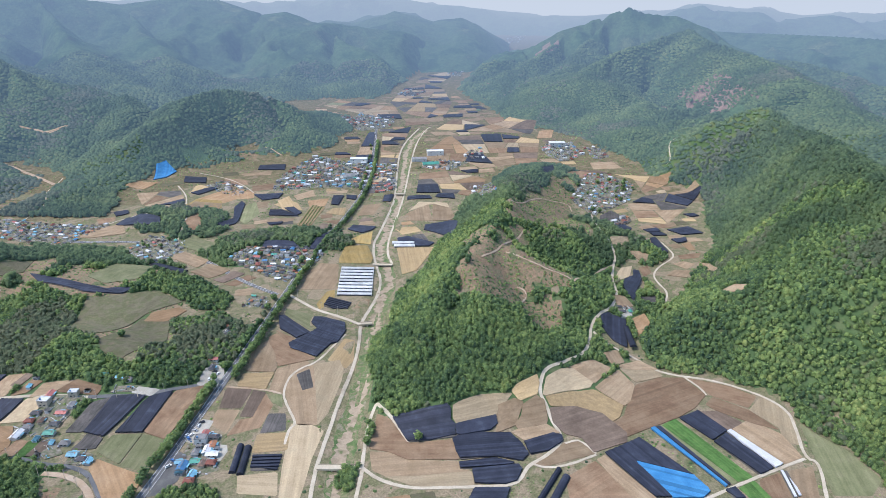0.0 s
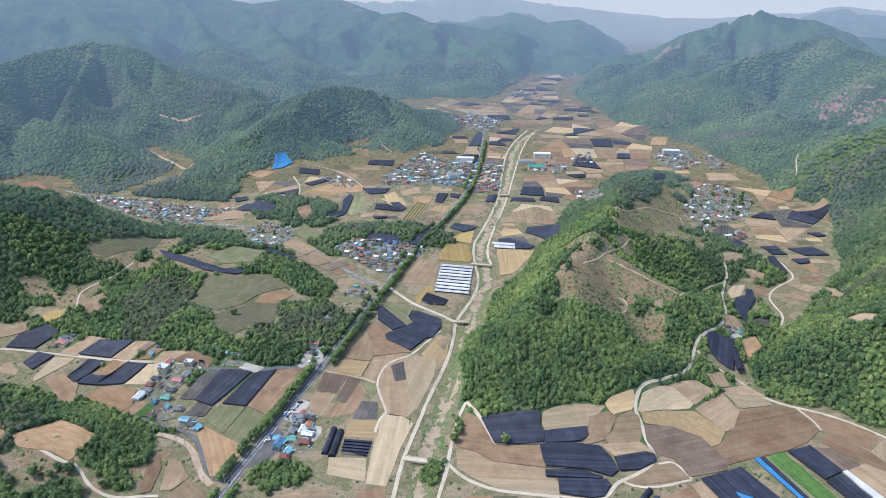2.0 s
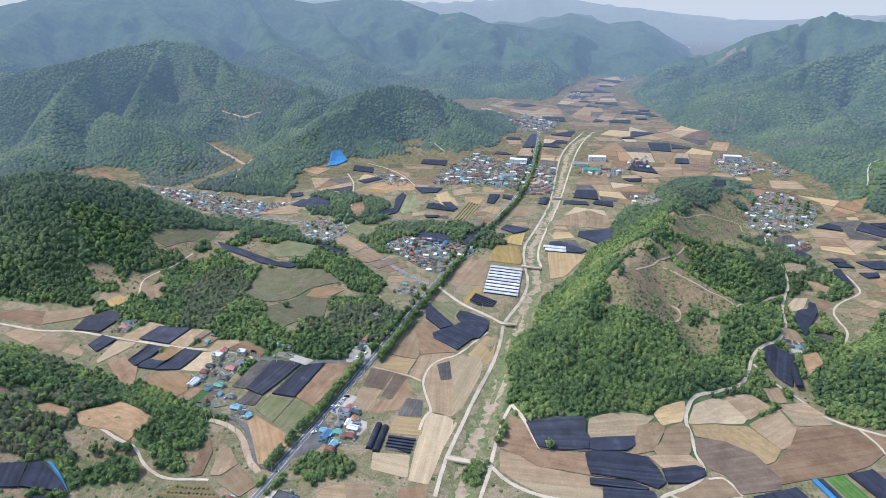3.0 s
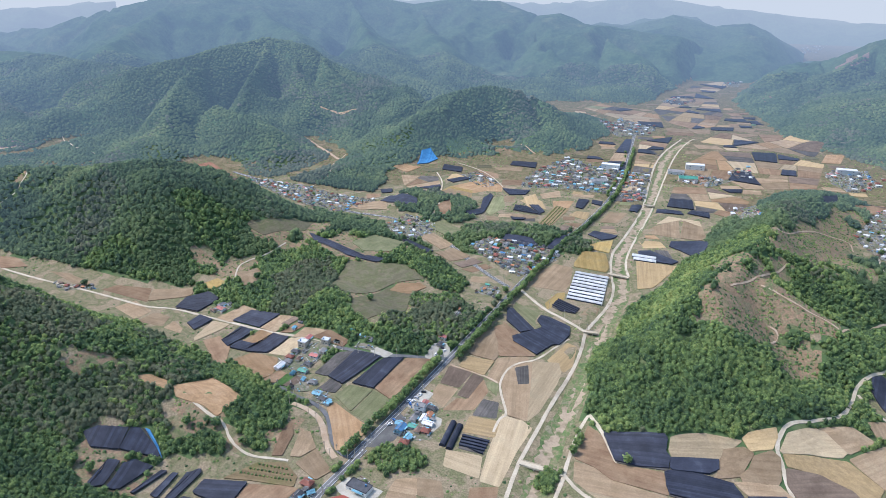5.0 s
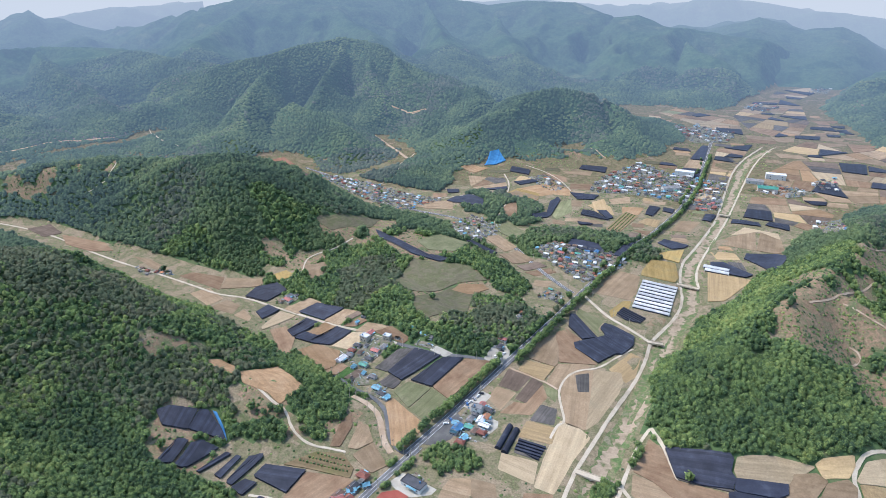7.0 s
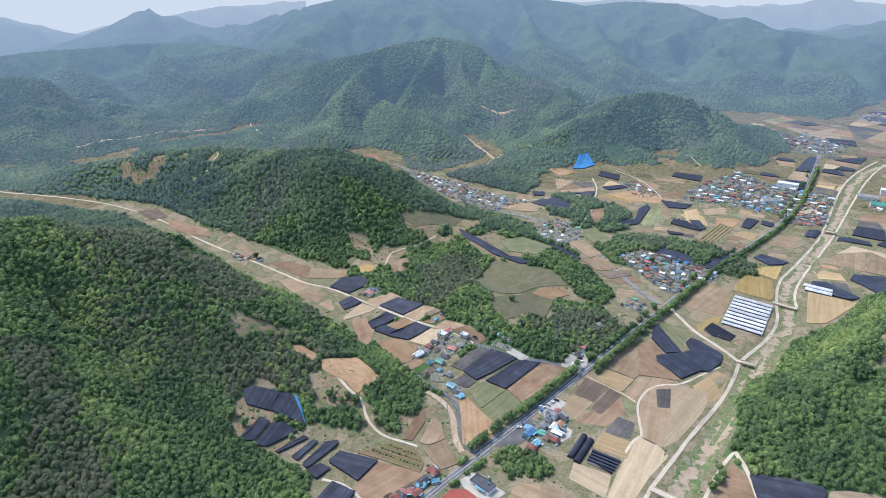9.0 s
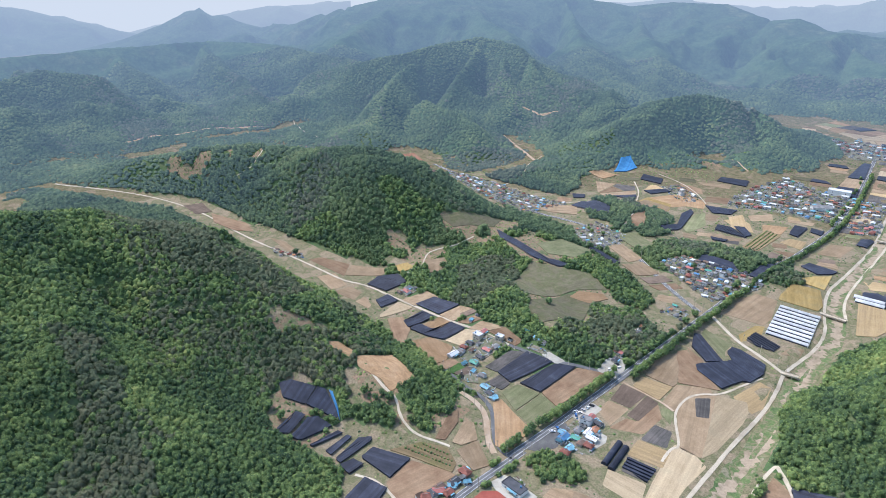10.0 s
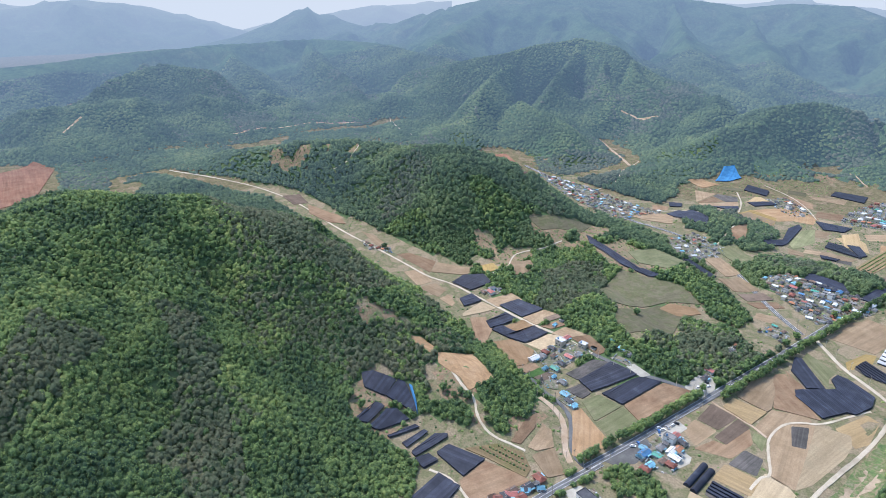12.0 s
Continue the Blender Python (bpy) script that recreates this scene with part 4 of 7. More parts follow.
def fill_plots(x0, x1, y0, y1, size, turn, share, seed):
    """Small plots on what is left of the flat floor, set out on a turned grid with uneven corners."""
    r = np.random.RandomState(seed)
    c, s = math.cos(turn), math.sin(turn)
    span = max(x1 - x0, y1 - y0)
    n = int(span / size)
    mx, my = (x0 + x1) / 2, (y0 + y1) / 2
    grid = (np.stack(np.meshgrid(np.arange(n + 1), np.arange(n + 1)), -1) - n / 2) * size + r.uniform(-0.2, 0.2, (n + 1, n + 1, 2)) * size
    px, py = mx + grid[..., 0] * c * 1.3 - grid[..., 1] * s, my + grid[..., 0] * s * 1.3 + grid[..., 1] * c
    quads = np.stack([np.stack([q[:-1, :-1], q[:-1, 1:], q[1:, 1:], q[1:, :-1]], -1) for q in (px, py)], -1).reshape(-1, 4, 2)
    mid = quads.mean(1, keepdims=True)
    quads = mid + (quads - mid) * 0.93
    tests = np.concatenate([quads, (quads + np.roll(quads, 1, 1)) / 2, mid, (quads + mid) / 2], 1)
    tx, ty = tests[..., 0].ravel(), tests[..., 1].ravel()
    h = lie(tx, ty)
    ok = free_of_fields(tx, ty, 0.6) & (np.abs(h) < 0.6) & (wooded(tx, ty, h) < 0.5) & (tx > x0) & (tx < x1) & (ty > y0) & (ty < y1)
    kinds = ("tan", "sandy", "brown", "net", "dark", "orange", "grass", "mulch", "pale", "fallow")
    for quad, good in zip(quads, ok.reshape(len(quads), -1).all(1)):
        if good and r.rand() < share:
            kind = kinds[r.choice(10, p=(0.22, 0.09, 0.19, 0.16, 0.07, 0.06, 0.03, 0.06, 0.06, 0.06))]
            field(kind, *[(float(a), float(b)) for a, b in quad])


BANK_GRASS = surface("bank_grass", [(0.30, (0.07, 0.11, 0.04)), (0.42, (0.105, 0.15, 0.055)), (0.50, (0.19, 0.165, 0.095)), (0.56, (0.09, 0.13, 0.045)), (0.66, (0.21, 0.185, 0.12))], 9, 1.2, relief=0.8, speckle=0.4)
river_bank = ribbon("river_bank", rounded([(x, y) for x, y, _ in RIVER]), 16.5, 0.10, BANK_GRASS, 1.0)
tagged(river_bank, "green and dry grass on the river's banks", "river bank", kind="structure")
meander = [(x + 2.2 * math.sin(y / 19.0) + 1.2 * math.sin(y / 7.3), y) for x, y in dense(rounded([(x, y) for x, y, _ in RIVER]), 6.0)]
river_bed = ribbon("river_bed", meander, 8.5, 0.24, SAND, 2.6, 4.0)
tagged(river_bed, "dry sandy river bed with patches of grass", "river", kind="structure")


# ---- greenhouses and bridges ----
def bridge(ax, ay, bx, by, width):
    """A flat concrete bridge: deck, two parapets, piers in the bed."""
    length, turn = math.hypot(bx - ax, by - ay), math.degrees(math.atan2(by - ay, bx - ax))
    base = new("bridge")
    base.matrix_basis = pose((ax + bx) / 2, (ay + by) / 2, 0, 0, 0, turn)
    for name, x, y, z, sx, sy, sz in (("deck", 0, 0, -0.35, length, width, 0.85), ("parapet", 0, width / 2 - 0.15, 0.504, length, 0.25, 0.6),
                                      ("parapet", 0, 0.15 - width / 2, 0.504, length, 0.25, 0.6), ("pier", -length / 6, 0, -3, 0.8, width * 0.8, 2.65), ("pier", length / 6, 0, -3, 0.8, width * 0.8, 2.65)):
        bm = bmesh.new()
        bmesh.ops.create_cube(bm, size=1, matrix=pose(x, y, z + sz / 2) @ Matrix.Diagonal((sx, sy, sz, 1)))
        part(name, bm, CONCRETE, base)
    tagged(base, "low pale concrete bridge over the river bed", "bridge", "river bridges")

# ---- villages ----
def paint(name, colour, gloss=0.6, wear=0.18):
    low, high = tuple(c * (1 - wear) for c in colour), tuple(min(c * (1 + wear), 0.85) for c in colour)
    return surface(name, [(0.3, low), (0.5, colour), (0.7, high)], 4, 0.6, gloss=gloss, relief=0.2, by_object=0.12, depth=0.05)


ROOFS = {
    "grey slate": paint("roof_grey", (0.20, 0.195, 0.19), 0.75, 0.3),
    "dark tiled": paint("roof_dark", (0.065, 0.066, 0.072), 0.7, 0.3),
    "sky-blue sheet": paint("roof_sky", (0.17, 0.36, 0.45), 0.55, 0.25),
    "blue sheet": paint("roof_blue", (0.07, 0.17, 0.30), 0.55, 0.25),
    "red-brown tiled": paint("roof_red", (0.20, 0.075, 0.055), 0.75, 0.3),
    "faded red sheet": paint("roof_pink", (0.36, 0.13, 0.11), 0.6, 0.25),
    "orange tiled": paint("roof_orange", (0.38, 0.17, 0.09), 0.75, 0.25),
    "green sheet": paint("roof_green", (0.07, 0.25, 0.19), 0.55, 0.25),
    "white sheet": paint("roof_white", (0.55, 0.55, 0.54), 0.6, 0.15),
    "brown tiled": paint("roof_brown", (0.15, 0.10, 0.075), 0.75, 0.3),
}
WALLS = {
    "white": paint("wall_white", (0.55, 0.54, 0.51), 0.8, 0.06),
    "cream": paint("wall_cream", (0.44, 0.39, 0.31), 0.8, 0.08),
    "brick": paint("wall_brick", (0.34, 0.17, 0.12), 0.85),
    "grey": paint("wall_grey", (0.42, 0.42, 0.41), 0.8),
}
GLASS_DARK, _n, _l, _b = shader("window_glass")
_b.inputs["Base Color"].default_value, _b.inputs["Roughness"].default_value = (0.03, 0.04, 0.05, 1), 0.08
DOOR_BROWN = paint("door_brown", (0.16, 0.09, 0.05))


def box(bm, x, y, z, sx, sy, sz):
    """A block that stands on z, centred on x and y."""
    bmesh.ops.create_cube(bm, size=1, matrix=pose(x, y, z + sz / 2) @ Matrix.Diagonal((sx, sy, sz, 1)))


def gable(bm, w, d, z, rise, over, hip=0.0, thick=0.18):
    """A pitched roof with eaves and thickness, its ridge along x; hip draws in the ridge's ends."""
    x, y = w / 2 + over, d / 2 + over
    drop = rise * over / (d / 2)
    lower = [(-x, -y, z - drop), (x, -y, z - drop), (x, y, z - drop), (-x, y, z - drop), (-x + hip, 0, z + rise), (x - hip, 0, z + rise)]
    top = [bm.verts.new((a, b, c + thick)) for a, b, c in lower]
    bot = [bm.verts.new(p) for p in lower]
    for q, flip in ((top, False), (bot, True)):
        for f in ((0, 1, 5, 4), (2, 3, 4, 5), (1, 2, 5), (3, 0, 4)):
            if len(f) == 3 and not hip:
                continue
            v = [q[i] for i in f]
            bm.faces.new(v[::-1] if flip else v)
    rim = ((0, 1), (1, 2), (2, 3), (3, 0)) if hip else ((0, 1), (1, 5), (5, 2), (2, 3), (3, 4), (4, 0))
    for a, b in rim:
        bm.faces.new((top[a], bot[a], bot[b], top[b]))


def house(w, d, storey, storeys, roof_kind, wall_kind, form, detail):
    """A village house on an Empty at its base: walls, roof, door, windows, and on near ones a porch, chimney or tank."""
    shed = form == "shed"
    base = new("shed" if shed else "house")
    h = storey * storeys
    bm = bmesh.new()
    box(bm, 0, 0, -0.6, w, d, h + 0.6)
    if form == "gable":
        rise = d * 0.22
        v = [bm.verts.new(p) for p in ((-w / 2, -d / 2, h), (-w / 2, d / 2, h), (-w / 2, 0, h + rise), (w / 2, -d / 2, h), (w / 2, d / 2, h), (w / 2, 0, h + rise))]
        for f in ((0, 2, 1), (3, 4, 5), (0, 3, 5, 2), (1, 2, 5, 4)):
            bm.faces.new([v[i] for i in f])
    part("wall", bm, WALLS[wall_kind], base, wall_kind + " rendered wall")
    bm = bmesh.new()
    if form == "gable":
        gable(bm, w, d, h, d * 0.22, 0.6)
    elif form == "hip":
        gable(bm, w, d, h, d * 0.26, 0.7, hip=d * 0.42)
    elif form == "shed":
        x, y = w / 2 + 0.3, d / 2 + 0.3
        v = [bm.verts.new(p) for p in ((-x, -y, h + 0.02), (x, -y, h + 0.02), (x, y, h + 0.9), (-x, y, h + 0.9))]
        bm.faces.new(v)
        bmesh.ops.solidify(bm, geom=bm.faces[:], thickness=-0.12)
    else:
        box(bm, 0, 0, h, w + 0.3, d + 0.3, 0.25)
        for sx, sy, bw, bd in ((0, d / 2, w + 0.3, 0.2), (0, -d / 2, w + 0.3, 0.2), (w / 2, 0, 0.2, d - 0.1), (-w / 2, 0, 0.2, d - 0.1)):
            box(bm, sx, sy, h + 0.254, bw, bd, 0.5)
    roof = part("roof", bm, ROOFS[roof_kind], base, roof_kind + " roof")
    if form in ("gable", "hip") and detail:
        bm = bmesh.new()
        k = d * (0.22 if form == "gable" else 0.26)
        run = w + 1.2 if form == "gable" else max(w + 1.4 - d * 0.84, 0.8)
        box(bm, 0, 0, h + k + 0.1, run, 0.35, 0.2)
        part("ridge_cap", bm, ROOFS["grey slate"], roof)
    bm = bmesh.new()
    box(bm, w * 0.1, -d / 2 - 0.03, 0.05, 1.0, 0.08, 2.0)
    part("door", bm, DOOR_BROWN, base)
    places = [(-w * 0.28, -1, 0)] + ([(w * 0.33, -1, 0), (-w * 0.2, 1, 0), (w * 0.2, 1, 0)] if detail else [(w * 0.33, -1, 0)])
    if storeys > 1:
        places += [(-w * 0.28, -1, 1), (w * 0.3, -1, 1), (0, 1, 1)]
    for x, side, level in places:
        bm = bmesh.new()
        box(bm, x, side * (d / 2 + 0.02), level * storey + 0.95, 1.6, 0.07, 1.2)
        part("window", bm, GLASS_DARK, base)
    if detail and form != "shed":
        bm = bmesh.new()
        box(bm, w * 0.1, -d / 2 - 1.0, h - 0.55, w * 0.5, 1.9, 0.12)
        for x in (-0.12, 0.32):
            box(bm, w * x, -d / 2 - 1.8, -0.3, 0.15, 0.15, h - 0.3)
        part("porch", bm, ROOFS["sky-blue sheet" if storeys == 1 else "grey slate"], base)
        if form == "flat":
            bm = bmesh.new()
            bmesh.ops.create_cone(bm, cap_ends=True, segments=12, radius1=0.8, radius2=0.7, depth=1.4, matrix=pose(w * 0.25, d * 0.2, h + 1.0))
            part("water_tank", bm, ROOFS["blue sheet"], base, "blue plastic water tank")
        else:
            bm = bmesh.new()
            box(bm, -w * 0.3, d * 0.18, h + 0.3, 0.5, 0.5, 1.6)
            part("chimney", bm, WALLS["brick"], base)
    names = {"gable": "gabled", "hip": "hipped", "shed": "sloping", "flat": "flat"}
    where = "farm shed" if shed else ("two-storey village house" if storeys > 1 else "low village house")
    tagged(base, f"{wall_kind}-walled {where} with a {names[form]} {roof_kind} roof", "shed" if shed else "house", "village houses")
    return base


HOUSE_PLANS = (
    (8.3, 5.7, 2.8, 1, "grey slate", "white", "hip", 7), (9.1, 5.3, 2.8, 1, "dark tiled", "cream", "hip", 8),
    (7.6, 5.3, 2.7, 1, "sky-blue sheet", "grey", "gable", 2), (9.1, 6.0, 2.7, 1, "blue sheet", "white", "gable", 1),
    (8.3, 6.0, 2.9, 1, "red-brown tiled", "brick", "hip", 3), (9.8, 6.0, 2.9, 1, "faded red sheet", "white", "gable", 2),
    (6.8, 4.9, 2.7, 1, "orange tiled", "cream", "gable", 3), (8.3, 5.3, 2.7, 1, "green sheet", "grey", "gable", 1),
    (10.6, 6.0, 3.0, 1, "white sheet", "white", "gable", 5), (9.1, 6.8, 2.9, 2, "white sheet", "cream", "flat", 2),
    (6.8, 3.8, 2.5, 1, "sky-blue sheet", "grey", "shed", 1), (6.0, 3.8, 2.4, 1, "brown tiled", "grey", "shed", 6),
    (7.6, 4.9, 2.7, 1, "brown tiled", "cream", "hip", 5), (9.1, 6.0, 3.0, 2, "grey slate", "white", "flat", 1),
    (5.3, 3.8, 2.5, 1, "grey slate", "grey", "shed", 7),
    (30.0, 13.0, 4.0, 2, "white sheet", "white", "flat", 0), (26.0, 11.0, 5.0, 1, "grey slate", "white", "gable", 0),
    (28.0, 13.0, 5.0, 1, "green sheet", "cream", "gable", 0), (20.0, 9.0, 3.6, 1, "faded red sheet", "white", "gable", 0), (18.0, 9.0, 3.4, 1, "dark tiled", "white", "flat", 0),
)
HOUSE_MODELS = {}


FAR_HOUSES = []


def place_house(k, detail, x, y, degrees):
    m = pose(x, y, height(x, y) + 0.15, 0, 0, degrees) @ Matrix.Scale(0.86 if detail else (0.76 if k < 15 else 1.0), 4)
    if (k, detail) not in HOUSE_MODELS:
        w, d, storey, n, roof, wall, form, _ = HOUSE_PLANS[k]
        HOUSE_MODELS[k, detail] = house(w, d, storey, n, roof, wall, form, detail)
        HOUSE_MODELS[k, detail].matrix_basis = m
        return HOUSE_MODELS[k, detail]
    return copy_thing(HOUSE_MODELS[k, detail], m)


YARD = surface("yard_ground", [(0.3, (0.13, 0.11, 0.085)), (0.42, (0.21, 0.18, 0.14)), (0.52, (0.10, 0.115, 0.06)), (0.6, (0.17, 0.15, 0.115)), (0.72, (0.33, 0.29, 0.24))], 7, 1.2, relief=0.4, speckle=0.4)
VILLAGE_TREES = []


def village(count, seed, size, *corners):
    """Houses at close quarters on one plot, their fronts turned roughly the same way."""
    rnd = random.Random(seed)
    corners = list(corners)
    HOUSE_AREAS.append(corners)
    if math.hypot(*corners[0]) < 2300:
        yard = slab("village_ground", corners, 0.06, far_haze_look(YARD, *corners[0]), 0.0)
        tagged(yard, "trodden earth and concrete yards between the houses", "yard", kind="structure")
    base = math.degrees(longest(corners)) + rnd.uniform(-10, 10)
    xs, ys = [p[0] for p in corners], [p[1] for p in corners]
    placed, misses = [], 0
    gap = 8.6 if size == "big" else 7.2
    while len(placed) < count and misses < 6000:
        x, y = rnd.uniform(min(xs), max(xs)), rnd.uniform(min(ys), max(ys))
        if not inside(corners, np.array([x]), np.array([y]))[0] or any(math.hypot(x - a, y - b) < gap for a, b in placed):
            misses += 1
            gap = max(5.4, gap * 0.9996)
            continue
        placed.append((x, y))
        k = rnd.choices(range(len(HOUSE_PLANS)), [p[7] for p in HOUSE_PLANS])[0]
        degrees = base + rnd.choice((0, 0, 90, 180, 270)) + rnd.uniform(-9, 9)
        if size == "far":
            FAR_HOUSES.append((k, x, y, degrees))
            continue
        place_house(k, size == "big", x, y, degrees)
    for _ in range(count // 2):
        x, y = rnd.uniform(min(xs), max(xs)), rnd.uniform(min(ys), max(ys))
        if size != "far" and inside(corners, np.array([x]), np.array([y]))[0] and all(math.hypot(x - a, y - b) > 5.0 for a, b in placed):
            VILLAGE_TREES.append((x, y))


road("asphalt", 7.9, (-195.4, 200.6), (-193.5, 248.4), (-188.4, 287.7), (-187.1, 300.8))
road("earth", 7.0, (-259.0, 319.3), (-242.1, 318.8), (-228.0, 312.3), (-213.9, 294.2), (-200.9, 285.5))
road("track", 4.5, (-82.5, 294.7), (-84.0, 320.9), (-84.2, 334.0), (-82.2, 365.5), (-79.1, 412.5), (-74.0, 460.0), (-75.5, 499.8), (-78.0, 521.0), (-74.0, 547.3), (-67.2, 579.7), (-66.6, 618.8), (-76.7, 658.9), (-86.1, 712.2), (-82.4, 754.3), (-74.3, 835.8), (-71.6, 911.0), (-79.0, 1060.7), (-81.2, 1174.5), (-73.3, 1266.9), (-51.7, 1371.4))
road("track", 5.5, (-78.0, 521.0), (-100.0, 536.2), (-124.1, 548.5), (-144.9, 568.6), (-158.0, 581.0))
road("track", 4.0, (-54.9, 295.2), (-53.3, 326.1), (-53.9, 331.4), (-54.6, 371.6), (-50.6, 395.7), (-47.1, 390.6), (-36.9, 378.3), (-24.2, 354.9))
road("track", 4.0, (-58.0, 659.7), (-67.5, 696.5), (-67.7, 751.0), (-62.4, 835.8), (-58.8, 911.0), (-57.6, 1061.7), (-54.1, 1218.8), (-41.4, 1354.5), (-27.3, 1383.0))
road("track", 4.2, (-53.9, 331.4), (-43.5, 321.0), (-30.2, 315.1), (-17.3, 312.1), (6.2, 313.2), (40.6, 314.2), (50.2, 318.7), (55.1, 329.0), (59.5, 334.3), (72.3, 343.6), (81.8, 353.9), (85.3, 362.9), (79.4, 377.9), (78.0, 389.7), (73.6, 398.5), (75.9, 410.9), (80.9, 422.3), (99.8, 438.8), (119.2, 453.5), (132.4, 490.7), (135.5, 506.1), (146.4, 521.9), (163.4, 536.3), (176.1, 569.6), (179.7, 605.2), (191.3, 647.6), (198.1, 662.3), (200.5, 701.0), (189.7, 731.3), (208.1, 842.1))
road("track", 3.0, (59.7, 335.9), (66.6, 331.1), (81.9, 332.2), (105.2, 343.7))
road("track", 2.5, (86.0, 355.1), (96.8, 359.9), (105.5, 344.8))
road("track", 3.6, (137.0, 500.2), (147.9, 480.4), (164.0, 465.5), (180.3, 440.2), (219.2, 432.3), (250.7, 411.1), (261.1, 392.1), (256.6, 372.5), (246.6, 340.1), (254.7, 337.4), (240.7, 302.2))
road("track", 3.6, (246.6, 340.1), (220.0, 328.8), (183.0, 312.0), (156.9, 299.7))
road("track", 2.6, (197.6, 436.2), (205.6, 420.7), (206.4, 411.0))
road("track", 3.2, (223.8, 563.4), (234.4, 588.8), (230.6, 608.6), (231.0, 629.7), (244.2, 652.0), (272.5, 679.0), (273.1, 700.9), (270.2, 724.0))
road("earth", 3.0, (190.8, 645.3), (162.2, 616.8), (128.0, 557.7))
road("earth", 2.6, (89.1, 649.0), (68.1, 606.0), (50.7, 570.7), (37.0, 555.0))
road("earth", 2.4, (62.5, 577.4), (81.7, 571.4), (103.9, 566.8), (125.8, 561.4), (129.0, 553.8))
road("earth", 2.2, (67.7, 546.4), (78.4, 544.1), (80.0, 537.3), (68.2, 515.2), (60.5, 502.0))
road("earth", 2.6, (80.5, 706.5), (127.9, 821.2), (179.5, 862.2), (179.5, 830.7))
road("track", 2.5, (407.3, 1092.8), (393.7, 1091.8), (379.8, 1028.8), (371.6, 1022.5))
road("track", 3.0, (-110.6, 353.5), (-111.2, 371.7), (-106.5, 374.8), (-119.2, 398.1), (-125.6, 412.4), (-126.0, 433.8), (-119.6, 447.6), (-107.0, 456.1), (-97.0, 483.1), (-88.7, 502.5))
road("earth", 3.0, (-172.7, 421.3), (-154.3, 419.7), (-137.8, 416.8), (-126.5, 412.4))
road("asphalt", 8.0, (-191.3, 290.1), (-185.1, 339.2), (-181.2, 384.4), (-176.2, 425.5), (-169.5, 475.0), (-167.3, 539.3), (-162.1, 593.9), (-157.5, 659.9), (-140.8, 758.5), (-121.8, 903.5), (-121.8, 1023.1), (-130.4, 1174.1), (-143.7, 1343.0), (-155.0, 1526.9))
road("asphalt", 4.5, (-268.7, 396.9), (-247.6, 396.9), (-229.0, 397.8), (-206.1, 410.8), (-188.9, 420.0), (-175.8, 422.7))
road("track", 4.0, (-261.0, 396.0), (-301.5, 400.9), (-342.0, 401.2), (-380.6, 402.7), (-414.3, 404.1), (-461.1, 406.7), (-487.8, 397.1), (-531.4, 399.2), (-589.3, 400.4), (-677.4, 399.2), (-786.4, 410.1), (-855.0, 409.8), (-957.5, 392.8), (-1105.1, 326.7))
road("asphalt", 5.0, (-286.9, 333.5), (-264.5, 328.9), (-245.8, 328.4), (-228.0, 320.8), (-211.0, 298.0), (-198.9, 290.3), (-188.2, 290.5))
road("track", 3.0, (-326.9, 283.0), (-300.7, 276.6), (-286.9, 276.7), (-271.0, 264.8), (-253.9, 262.7), (-238.9, 267.3), (-228.2, 270.3))
road("track", 3.0, (-257.8, 208.6), (-242.1, 214.9), (-220.8, 210.4))
road("asphalt", 6.5, (-170.1, 581.2), (-198.8, 600.2), (-244.3, 637.1), (-288.6, 675.7), (-331.7, 704.8), (-357.2, 716.9), (-389.2, 724.3), (-463.5, 718.9), (-544.7, 756.2), (-648.2, 793.8), (-733.0, 817.4))
road("track", 3.0, (-326.3, 711.1), (-331.4, 744.1), (-337.5, 783.5))
road("track", 3.0, (-484.5, 755.8), (-454.1, 773.1), (-428.0, 802.8), (-381.5, 808.4), (-358.1, 826.0), (-381.6, 900.8), (-415.4, 952.0))
road("earth", 7.0, (-1256.7, 507.7), (-1249.1, 576.3), (-1262.7, 648.7), (-1261.1, 703.9), (-1210.2, 790.4))
road("track", 3.0, (-1222.0, 878.0), (-1086.4, 794.5), (-1002.3, 781.8))
road("track", 2.6, (-443.5, 567.5), (-449.5, 539.0), (-464.2, 515.9), (-457.3, 494.3), (-430.7, 461.8), (-439.7, 445.0))
road("track", 2.4, (-825.3, 473.6), (-784.2, 509.5), (-1000.5, 730.4))
road("track", 2.6, (-561.5, 757.4), (-565.5, 819.4), (-567.7, 859.5), (-603.0, 918.0), (-615.7, 987.5))
road("earth", 9.0, (-768.1, 1075.6), (-682.4, 1013.6), (-613.7, 958.8))
road("earth", 6.0, (-778.9, 1159.4), (-741.6, 1166.8), (-692.8, 1162.5))
road("earth", 8.0, (-1389.1, 226.6), (-1413.8, 252.5), (-1425.0, 272.5))
road("earth", 6.0, (-781.7, 1157.7), (-754.5, 1162.1), (-707.6, 1161.3))
road("track", 2.6, (-404.7, 1021.5), (-354.1, 995.7), (-315.8, 959.0), (-286.2, 916.2))
road("earth", 3.0, (-291.9, 1125.1), (-329.4, 1155.5))
field("net", (-36.9, 378.3), (2.8, 382.9), (5.7, 381.7), (6.0, 371.6), (9.3, 368.8), (9.1, 359.1), (-9.2, 356.8), (-24.3, 356.0))
field("net", (9.2, 367.9), (39.2, 378.4), (39.6, 371.5), (34.3, 366.0), (9.9, 359.6))
field("net", (6.7, 358.7), (26.9, 363.2), (48.0, 364.8), (55.0, 355.0), (59.2, 343.6), (54.1, 337.0), (37.3, 341.3), (12.2, 338.5), (8.9, 348.0))
